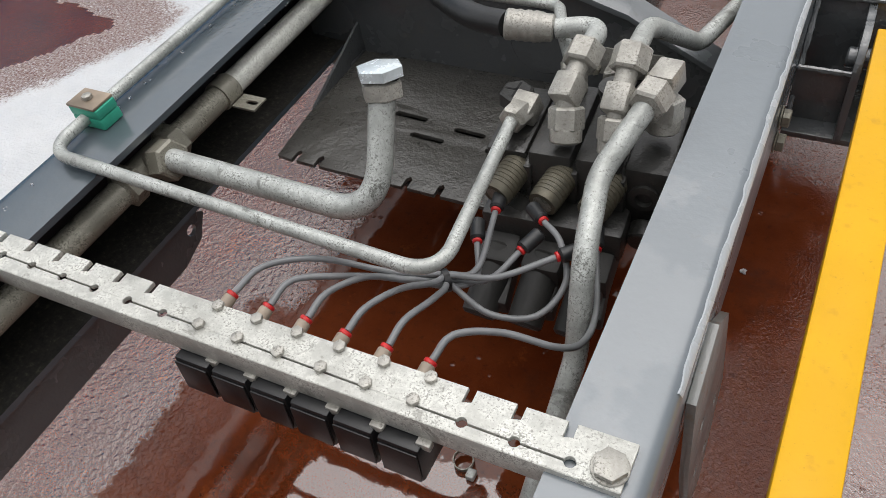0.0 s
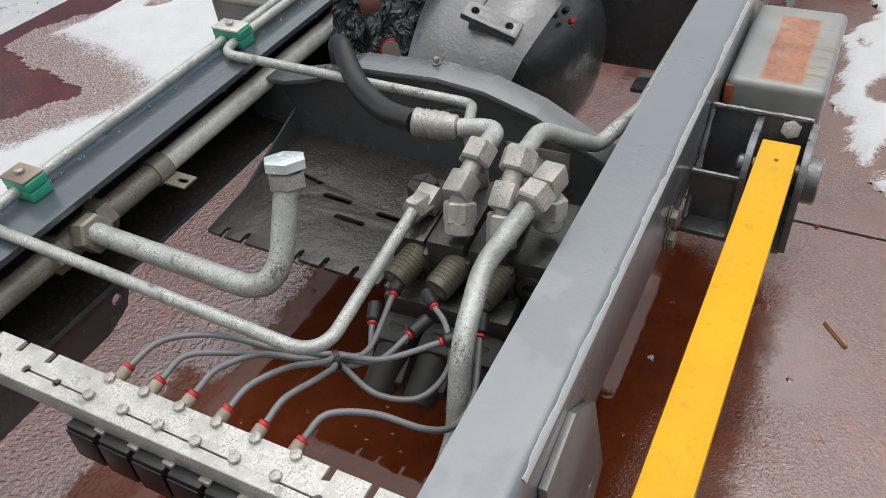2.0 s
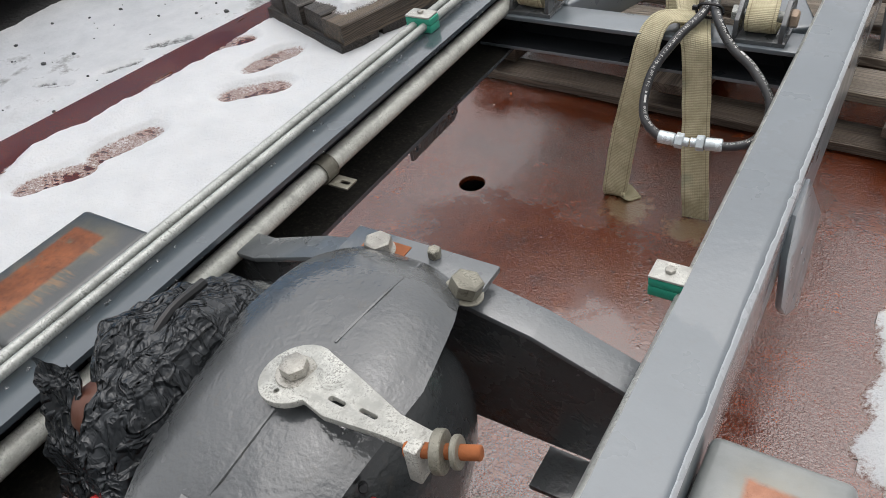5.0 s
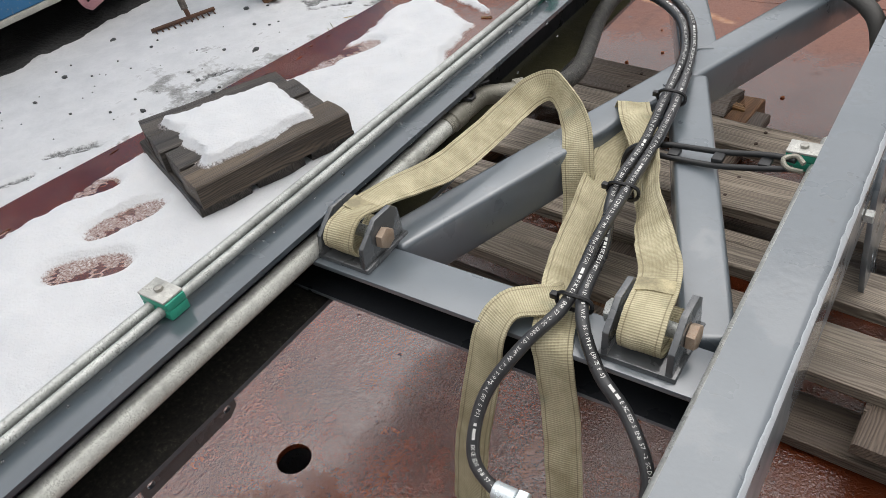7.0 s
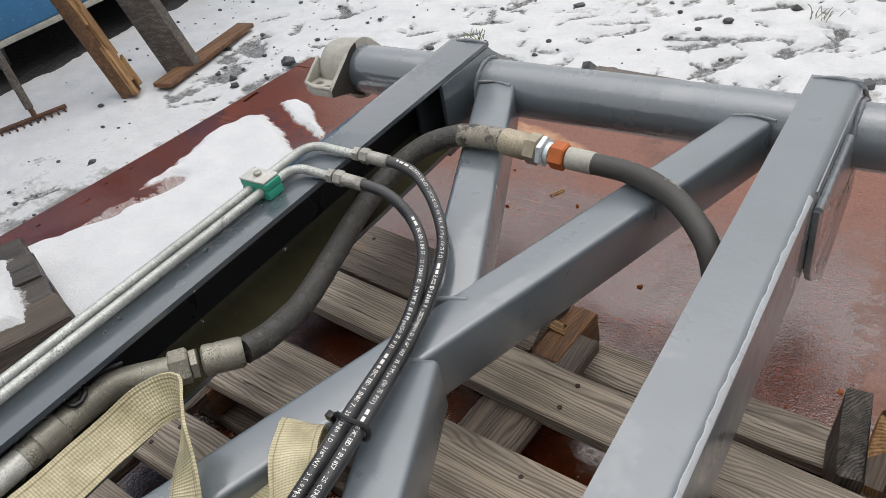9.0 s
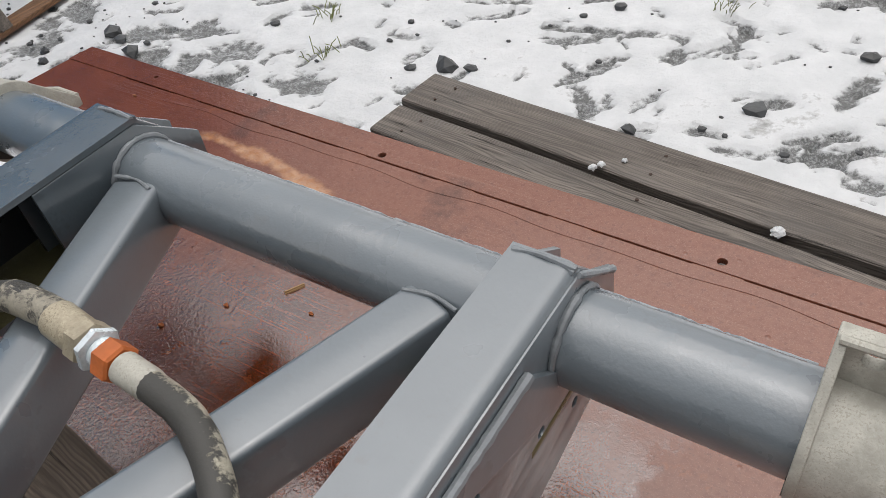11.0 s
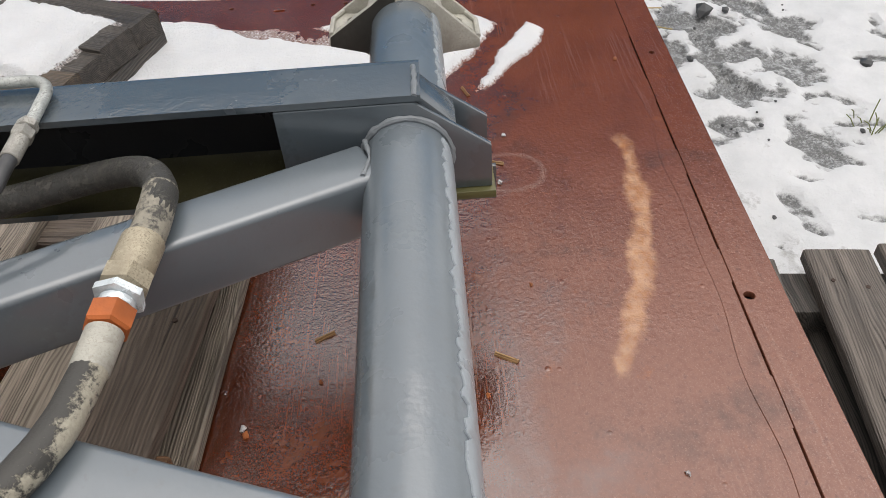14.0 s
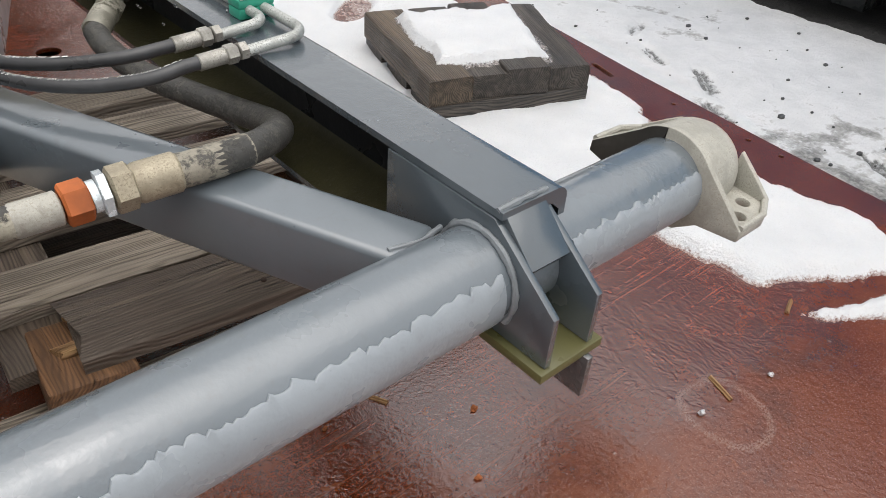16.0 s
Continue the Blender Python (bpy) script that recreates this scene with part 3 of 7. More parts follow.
def box(bm, x0, x1, y0, y1, z0, z1, m=None, bevel=0.0, seg=2):
    vs = bmesh.ops.create_cube(bm, size=1)["verts"]
    s = Matrix.Translation(((x0 + x1) / 2, (y0 + y1) / 2, (z0 + z1) / 2)) @ Matrix.Diagonal((x1 - x0, y1 - y0, z1 - z0, 1))
    bmesh.ops.transform(bm, matrix=s, verts=vs)
    if bevel:
        es = list({e for v in vs for e in v.link_edges})
        r = bmesh.ops.bevel(bm, geom=es, offset=bevel, segments=seg, profile=0.5, affect="EDGES")
        vs = list({v for f in r["faces"] for v in f.verts} | {v for v in vs if v.is_valid})
    if m is not None:
        bmesh.ops.transform(bm, matrix=m, verts=vs)
    return bm


def boxed(x0, x1, y0, y1, z0, z1, m=None, bevel=0.002, seg=2):
    return box(bmesh.new(), x0, x1, y0, y1, z0, z1, m, bevel, seg)


def along(a, b, up=(0, 0, 1)):
    """A frame at a whose z points to b."""
    d = (Vector(b) - Vector(a)).normalized()
    x = Vector(up).cross(d)
    if x.length < 1e-4:
        x = Vector((1, 0, 0)).cross(d)
    x.normalize()
    y = d.cross(x)
    return Matrix(((x.x, y.x, d.x, a[0]), (x.y, y.y, d.y, a[1]), (x.z, y.z, d.z, a[2]), (0, 0, 0, 1)))


def lathe(bm, profile, m, seg=24, turn=0.0, hollow=False):
    """A turned body from (z, r) pairs in the frame m."""
    rings = []
    for z, r in profile:
        rings.append([bm.verts.new(m @ Vector((r * math.cos(turn + 2 * math.pi * i / seg), r * math.sin(turn + 2 * math.pi * i / seg), z))) for i in range(seg)])
    for a, b in zip(rings, rings[1:]):
        for i in range(seg):
            bm.faces.new((a[i], a[(i + 1) % seg], b[(i + 1) % seg], b[i]))
    if hollow:
        for i in range(seg):
            bm.faces.new((rings[-1][i], rings[-1][(i + 1) % seg], rings[0][(i + 1) % seg], rings[0][i]))
    else:
        bm.faces.new(rings[0][::-1])
        bm.faces.new(rings[-1])
    return bm


def rod(a, b, r, seg=16, chamfer=0.0, bm=None):
    n = (Vector(b) - Vector(a)).length
    c = min(chamfer, n / 3, r / 2)
    prof = [(0, r), (n, r)] if not c else [(0, r - c), (c, r), (n - c, r), (n, r - c)]
    return lathe(bm or bmesh.new(), prof, along(a, b), seg)


def hexnut(a, b, r, bm=None, turn=0.0):
    """A hexagon with turned-off corners; r is the corner radius."""
    n = (Vector(b) - Vector(a)).length
    return lathe(bm or bmesh.new(), [(0, r * 0.86), (n * 0.1, r), (n * 0.9, r), (n, r * 0.86)], along(a, b), 6, turn)


def spline(pts, step=0.008):
    """Points on a smooth line through pts."""
    p = [Vector(q) for q in pts]
    p = [2 * p[0] - p[1]] + p + [2 * p[-1] - p[-2]]
    out = []
    for i in range(1, len(p) - 2):
        n = max(2, int((p[i + 1] - p[i]).length / step))
        for k in range(n):
            t = k / n
            out.append(0.5 * ((2 * p[i]) + (p[i + 1] - p[i - 1]) * t + (2 * p[i - 1] - 5 * p[i] + 4 * p[i + 1] - p[i + 2]) * t * t + (3 * p[i] - p[i - 1] - 3 * p[i + 1] + p[i + 2]) * t ** 3))
    return out + [p[-2]]


def bent(pts, radius, n=9):
    """A polyline with its corners rounded, as a bent tube has them."""
    p = [Vector(q) for q in pts]
    out = [p[0]]
    for a, b, c in zip(p, p[1:], p[2:]):
        u, v = (a - b), (c - b)
        half = u.angle(v) / 2
        d = min(radius / math.tan(half), u.length * 0.48, v.length * 0.48)
        s, e = b + u.normalized() * d, b + v.normalized() * d
        for k in range(n + 1):
            t = k / n
            out.append((1 - t) ** 2 * s + 2 * t * (1 - t) * (b * 0.86 + (s + e) * 0.07) + t * t * e)
    return out + [p[-1]]


def sweep(pts, r, seg=14, bm=None, wobble=0.0):
    bm = bm or bmesh.new()
    pts = [Vector(p) for p in pts]
    nrm = None
    rings = []
    for i, p in enumerate(pts):
        d = (pts[min(i + 1, len(pts) - 1)] - pts[max(i - 1, 0)]).normalized()
        if nrm is None:
            nrm = d.orthogonal().normalized()
        nrm = (nrm - d * nrm.dot(d)).normalized()
        b = d.cross(nrm)
        rr = r * (1 + wobble * noise.noise(p * 95))
        rings.append([bm.verts.new(p + rr * (math.cos(2 * math.pi * k / seg) * nrm + math.sin(2 * math.pi * k / seg) * b)) for k in range(seg)])
    for a, b in zip(rings, rings[1:]):
        for k in range(seg):
            bm.faces.new((a[k], a[(k + 1) % seg], b[(k + 1) % seg], b[k]))
    bm.faces.new(rings[0][::-1])
    bm.faces.new(rings[-1])
    return bm


def prism(outline, depth, m, bevel=0.0):
    """A plate from a 2D outline (x, y), depth along z of the frame m."""
    bm = bmesh.new()
    vs = [bm.verts.new((x, y, 0)) for x, y in outline]
    f = bm.faces.new(vs)
    ex = bmesh.ops.extrude_face_region(bm, geom=[f])
    bmesh.ops.translate(bm, vec=(0, 0, depth), verts=[v for v in ex["geom"] if isinstance(v, bmesh.types.BMVert)])
    if bevel:
        bmesh.ops.bevel(bm, geom=list(bm.edges), offset=bevel, segments=2, profile=0.5, affect="EDGES")
    bmesh.ops.transform(bm, matrix=m, verts=bm.verts)
    return bm


def plate(outlines, thick, m=None, edge=0.0):
    """A plate with holes: the first outline is its rim, the others are cut out. Top at z = 0 of the frame m."""
    cu = bpy.data.curves.new("cut", "CURVE")
    cu.dimensions, cu.fill_mode = "2D", "BOTH"
    cu.extrude = thick / 2 - edge
    cu.bevel_depth, cu.offset, cu.bevel_resolution = edge, -edge, 1
    for o in outlines:
        s = cu.splines.new("POLY")
        s.points.add(len(o) - 1)
        for p, (x, y) in zip(s.points, o):
            p.co = (x, y, 0, 1)
        s.use_cyclic_u = True
    ob = bpy.data.objects.new("cut", cu)
    me = bpy.data.meshes.new_from_object(ob)
    bpy.data.objects.remove(ob)
    bpy.data.curves.remove(cu)
    me.transform((m or Matrix.Identity(4)) @ Matrix.Translation((0, 0, -thick / 2)))
    bm = bmesh.new()
    bm.from_mesh(me)
    bmesh.ops.remove_doubles(bm, verts=bm.verts, dist=0.00001)
    bm.to_mesh(me)
    bm.free()
    return me


def circle(x, y, r, n=20):
    return [(x + r * math.cos(2 * math.pi * i / n), y + r * math.sin(2 * math.pi * i / n)) for i in range(n)]


def slot(x, y, length, w, ang=0.0, n=6):
    """A long hole with round ends."""
    c, s = math.cos(ang), math.sin(ang)
    o = []
    for sg, a0 in ((1, -90), (-1, 90)):
        for i in range(n + 1):
            t = radians(a0 + 180 * i / n)
            o.append((sg * (length - w) / 2 + w / 2 * math.cos(t), w / 2 * math.sin(t)))
    return [(x + c * u - s * v, y + s * u + c * v) for u, v in o]


def ribbon(pts, sides, width, thick=0.003, step=0.008):
    """A flat strap along pts, with its width along sides."""
    p = spline(pts, step)
    at = [0.0]
    for k in range(1, len(pts)):
        n = max(2, int((Vector(pts[k]) - Vector(pts[k - 1])).length / step))
        at += [k - 1 + (i + 1) / n for i in range(n)]
    q = []
    for u in at:
        u = u / (len(pts) - 1) * (len(sides) - 1)
        k = min(int(u), len(sides) - 2) if len(sides) > 1 else 0
        q.append(Vector(sides[k]).lerp(Vector(sides[min(k + 1, len(sides) - 1)]), u - k))
    bm = bmesh.new()
    uv = bm.loops.layers.uv.new("UVMap")
    rows, run = [], 0.0
    for i, c in enumerate(p):
        d = (p[min(i + 1, len(p) - 1)] - p[max(i - 1, 0)]).normalized()
        s = q[min(i, len(q) - 1)]
        s = (s - d * s.dot(d)).normalized()
        nn = d.cross(s)
        if i:
            run += (c - p[i - 1]).length
        w = width * (1 + 0.03 * noise.noise(c * 30))
        row = []
        for k in range(7):
            u = k / 6
            row.append((bm.verts.new(c + s * w * (u - 0.5) + nn * (0.003 * noise.noise(c * 25 + s * u * 2))), u))
        rows.append((row, run))
    for (a, ra), (b, rb) in zip(rows, rows[1:]):
        for k in range(6):
            f = bm.faces.new((a[k][0], a[k + 1][0], b[k + 1][0], b[k][0]))
            for lo, (vu, vv) in zip(f.loops, ((a[k][1], ra), (a[k + 1][1], ra), (b[k + 1][1], rb), (b[k][1], rb))):
                lo[uv].uv = (vu, vv)
    bmesh.ops.recalc_face_normals(bm, faces=bm.faces)
    bmesh.ops.solidify(bm, geom=list(bm.faces), thickness=thick)
    return bm


def wrap_text(text, pts, up, size, name, parent, mat, start=0.0, lift=0.0005, r=0.009):
    """Printed letters that follow a hose: each letter is laid on the hose's upper side."""
    p = spline(pts, 0.003)
    run, acc = [0.0], 0.0
    for a, b in zip(p, p[1:]):
        acc += (b - a).length
        run.append(acc)
    bm = bmesh.new()
    s = start
    for ch in text:
        adv = size * (0.32 if ch in " .1Il()-/" else 0.62)
        if s > acc - 0.01:
            break
        if ch == "#":  # a mark that is no text: a plain bar
            i = min(range(len(run)), key=lambda k: abs(run[k] - s - adv / 2))
            d = (p[min(i + 1, len(p) - 1)] - p[max(0, i - 1)]).normalized()
            n = (Vector(up) - d * Vector(up).dot(d)).normalized()
            side = n.cross(d)
            o = p[i] + n * (r + lift)
            bm.faces.new([bm.verts.new(o + d * a * adv * 0.42 + side * b * size * 0.26) for a, b in ((-1, -1), (1, -1), (1, 1), (-1, 1))])
        elif ch != " ":
            i = min(range(len(run)), key=lambda k: abs(run[k] - s - adv / 2))
            d = (p[min(i + 1, len(p) - 1)] - p[max(0, i - 1)]).normalized()
            n = (Vector(up) - d * Vector(up).dot(d)).normalized()
            side = n.cross(d)
            cu = bpy.data.curves.new("glyph", "FONT")
            cu.body, cu.size, cu.align_x, cu.resolution_u = ch, size, "CENTER", 1
            ob = bpy.data.objects.new("glyph", cu)
            me = bpy.data.meshes.new_from_object(ob)
            o = p[i] + n * (r + lift) - side * size * 0.35
            me.transform(Matrix(((d.x, side.x, n.x, o.x), (d.y, side.y, n.y, o.y), (d.z, side.z, n.z, o.z), (0, 0, 0, 1))))
            bm.from_mesh(me)
            bpy.data.objects.remove(ob)
            bpy.data.curves.remove(cu)
            bpy.data.meshes.remove(me)
        s += adv
    return part(name, bm, mat, parent, "white printed letters", smooth=False)


def sdist(x, y, poly):
    """Distance to a polygon's rim, positive inside."""
    inside, best = False, 1e9
    for (ax, ay), (bx, by) in zip(poly, poly[1:] + poly[:1]):
        if (ay > y) != (by > y) and x < (bx - ax) * (y - ay) / (by - ay) + ax:
            inside = not inside
        ux, uy = bx - ax, by - ay
        t = max(0, min(1, ((x - ax) * ux + (y - ay) * uy) / (ux * ux + uy * uy + 1e-12)))
        best = min(best, math.hypot(x - ax - t * ux, y - ay - t * uy))
    return best if inside else -best


def snow_bed(name, poly, label, thick=0.016, step=0.016, z0=0.0, feet=(), rough=0.035, soft=0.05, mat=None, thaw=0.0):
    """Lying snow with a ragged, melting rim, which thins out over thaw metres at the near end; feet are (x, y, degrees) trodden through to the ground."""
    xs = np.arange(min(p[0] for p in poly) - 0.06, max(p[0] for p in poly) + 0.06, step)
    ys = np.arange(min(p[1] for p in poly) - 0.06, max(p[1] for p in poly) + 0.06, step)
    bm = bmesh.new()
    grid = {}
    for i, x in enumerate(xs):
        for j, y in enumerate(ys):
            q = Vector((x, y, 3.1))
            d = sdist(x, y, poly) + rough * noise.noise(q * 9) + rough * 0.55 * noise.noise(q * 31) + rough * 0.3 * noise.noise(q * 80)
            for fx, fy, fa in feet:
                c, s = math.cos(radians(fa)), math.sin(radians(fa))
                u, v = (x - fx) * c + (y - fy) * s, -(x - fx) * s + (y - fy) * c
                w = 0.043 - 0.006 * math.cos(u * 22)
                e = (math.hypot(u / 0.085, v / w) - 1) * 0.1 + 0.004 * noise.noise(q * 40)
                # the sole presses the snow to a thin, ribbed crust
                d = min(d, max(e, soft * (0.25 + 0.12 * noise.noise(q * 11) + 0.05 * noise.noise(q * 45) - 0.03 * math.cos(u * 260 + 14 * abs(v)))))
            fade = max(0, min(1, (2.05 - y) / 0.3)) * thaw
            if d > -0.012 - fade:
                k = max(0, min(1, (d + fade * 0.4) / (soft + fade)))
                k = k * k * (3 - 2 * k)
                low = -0.003 + 0.0036 * min(1, fade * 20)
                grid[i, j] = bm.verts.new((x, y, z0 + low + (thick - low) * k + 0.004 * k * noise.noise(q * 14) + 0.0018 * k * noise.noise(q * 60)))
    for (i, j), v in grid.items():
        o = [grid.get((i + 1, j)), grid.get((i + 1, j + 1)), grid.get((i, j + 1))]
        if all(o):
            bm.faces.new((v, *o))
    loose = [v for v in bm.verts if not v.link_faces]
    bmesh.ops.delete(bm, geom=loose, context="VERTS")
    return tagged(part(name, bm, mat or SNOW), label, "snow", kind="stuff")


def bolt(parent, at, up, r, h, mat, name="bolt", washer=0.0, label=""):
    at, up = Vector(at), Vector(up).normalized()
    bm = bmesh.new()
    if washer:
        rod(at, at + up * 0.002, washer, 20, 0.0005, bm)
    hexnut(at + up * (0.002 if washer else 0), at + up * h, r, bm, 0.4)
    return part(name, bm, mat, parent, label)


# ---- ground, deck ----
def spread(lo, hi, a, b, fine, coarse):
    v = list(np.arange(a, b, fine))
    x, s = b, fine
    while x < hi:
        v.append(x)
        s *= coarse
        x += s
    v.append(hi)
    x, s = a, fine
    while x > lo:
        s *= coarse
        x -= s
        v.insert(0, max(x, lo))
    return v


# boot prints trodden into the yard's snow: x, y, degrees, size
PRINTS = [(-0.558, 5.34, 20, 0.9), (-0.434, 5.2, 60, 1.0), (-0.459, 5.42, 10, 0.9), (-0.325, 5.45, 0, 0.8), (-0.204, 5.386, 30, 1.1), (-0.129, 5.509, 80, 0.8), (-1.987, 5.042, 20, 0.8), (-1.68, 5.0, 15, 0.9), (-1.635, 5.23, 40, 0.7), (-1.4, 5.392, 20, 0.8), (-1.05, 5.19, 10, 0.7), (-0.84, 5.39, 35, 0.9), (-0.25, 5.119, 70, 0.7), (0.017, 5.225, 15, 0.9), (0.17, 5.12, 40, 0.9), (0.2, 5.35, 75, 0.9), (-1.99, 4.825, 80, 0.9), (-2.16, 5.31, 30, 0.8), (-1.355, 4.976, 40, 0.6), (-1.2, 5.75, 15, 1.0), (-0.75, 5.85, 30, 1.0), (-0.3, 5.9, 5, 0.9), (0.1, 5.8, 30, 1.0), (-1.7, 5.7, 30, 1.0), (-2.1, 5.8, 10, 1.0), (-2.02, 3.62, 60, 0.8), (-2.12, 3.35, 65, 0.9), (-2.3, 3.18, 50, 1.0), (-2.33, 2.95, 60, 0.8), (-2.0, 3.95, 55, 0.8), (-2.22, 3.8, 60, 0.8), (-2.5, 2.75, 20, 0.8), (-1.85, 4.45, 60, 1.0), (-2.0, 4.6, 75, 1.0), (-1.72, 4.62, 40, 0.9), (0.45, 5.5, 30, 0.9), (0.5, 5.2, 70, 0.9), (-0.95, 4.72, 10, 0.8), (-1.15, 4.85, 50, 0.8), (-1.5, 4.75, 30, 0.9), (-2.27, 4.68, 40, 1.1), (-2.30, 4.79, 150, 1.1), (-2.29, 4.91, 150, 1.0), (-2.18, 4.48, 40, 0.9), (-2.04, 4.70, 70, 0.8), (-1.92, 4.71, 150, 0.9), (-1.82, 4.68, 100, 1.1), (-1.76, 4.77, 150, 1.1), (-1.66, 4.74, 10, 0.9), (-1.62, 4.64, 150, 0.8), (-1.55, 4.73, 10, 0.9), (-1.43, 4.72, 100, 1.0), (-1.92, 4.87, 70, 0.9), (-1.62, 4.81, 150, 0.8), (-1.45, 4.77, 40, 0.9)]
PRINTS += [(random.uniform(-2.6, 0.9), random.uniform(4.85, 7.4), random.uniform(0, 180), random.uniform(0.5, 0.85)) for _ in range(130)] + [(random.uniform(-2.6, 0.9), random.uniform(4.6, 7.0), random.uniform(0, 180), random.uniform(0.2, 0.45)) for _ in range(330)]
SLUSH = [(-2.24, 4.7, 0.07, 0.16), (-2.29, 4.92, 0.07, 0.08), (-2.03, 4.68, 0.05, 0.1), (-1.83, 4.69, 0.09, 0.08), (-1.77, 4.78, 0.07, 0.08), (-1.64, 4.64, 0.08, 0.05), (-1.61, 4.77, 0.05, 0.09), (-1.43, 4.75, 0.08, 0.08), (-1.26, 4.67, 0.07, 0.07), (-1.9, 4.9, 0.12, 0.06), (-1.5, 4.92, 0.12, 0.08), (-1.2, 4.85, 0.1, 0.07), (-2.37, 4.93, 0.06, 0.16), (-2.3, 4.5, 0.06, 0.1), (-1.75, 5.0, 0.1, 0.08)]


def ground_z(x, y):
    q = Vector((x, y, 0.7))
    return -0.248 + 0.005 * noise.noise(q * 3) + 0.004 * noise.noise(q * 9) + 0.002 * noise.noise(q * 30)


def build_ground():
    """One sheet to the horizon, fine near the deck, where every print is a real hollow pressed down to the grit."""
    xs, ys = np.array(spread(-90, 90, -2.75, 0.85, 0.0145, 1.3)), np.array(spread(-90, 90, 1.9, 6.3, 0.0145, 1.3))
    gz = np.array([[ground_z(x, y) for y in ys] for x in xs])
    for k, (px, py, turn, size) in enumerate(PRINTS):
        i0, i1 = np.searchsorted(xs, (px - 0.17, px + 0.17))
        j0, j1 = np.searchsorted(ys, (py - 0.17, py + 0.17))
        c, sn = math.cos(radians(turn)), math.sin(radians(turn))
        for i in range(i0, i1):
            for j in range(j0, j1):
                x, y = xs[i] - px, ys[j] - py
                u, v = (x * c + y * sn) / size, (-x * sn + y * c) / size
                w = 0.042 - 0.009 * math.cos(u * 24)
                q = Vector((xs[i] * 30, ys[j] * 30, k))
                e = 1 - math.hypot(u / 0.115, v / w) + 0.25 * noise.noise(q) + 0.2 * noise.noise(q * 2.3)
                d = max(0.0, min(1.0, e / 0.3))
                gz[i, j] -= d * d * (3 - 2 * d) * (0.013 + 0.006 * noise.noise(q * 3.1) + 0.004 * math.sin(u * 300))
    # wider patches trodden to grey slush and grit
    for k, (px, py, rx, ry) in enumerate(SLUSH):
        i0, i1 = np.searchsorted(xs, (px - rx * 1.5, px + rx * 1.5))
        j0, j1 = np.searchsorted(ys, (py - ry * 1.5, py + ry * 1.5))
        for i in range(i0, i1):
            for j in range(j0, j1):
                q = Vector((xs[i] * 14, ys[j] * 14, k * 3.0))
                e = 1 - math.hypot((xs[i] - px) / rx, (ys[j] - py) / ry) + 0.55 * noise.noise(q) + 0.5 * noise.noise(q * 2.1) + 0.35 * noise.noise(q * 4.3)
                d = max(0.0, min(1.0, e / 0.35))
                gz[i, j] = min(gz[i, j], gz[i, j] * 0.3 - 0.7 * 0.249 - d * (0.013 + 0.007 * noise.noise(q * 5)))
    n, k = len(xs), len(ys)
    verts = [(x, y, gz[i, j]) for i, x in enumerate(xs) for j, y in enumerate(ys)]
    faces = [(i * k + j, (i + 1) * k + j, (i + 1) * k + j + 1, i * k + j + 1) for i in range(n - 1) for j in range(k - 1)]
    me = bpy.data.meshes.new("ground")
    me.from_pydata(verts, [], faces)
    tagged(part("ground", me, GROUND), "trampled wet snow over dark gravel", "ground", kind="structure")


build_ground()

def front_y(x):
    return 4.415 - (x + 1.51) * 0.0235


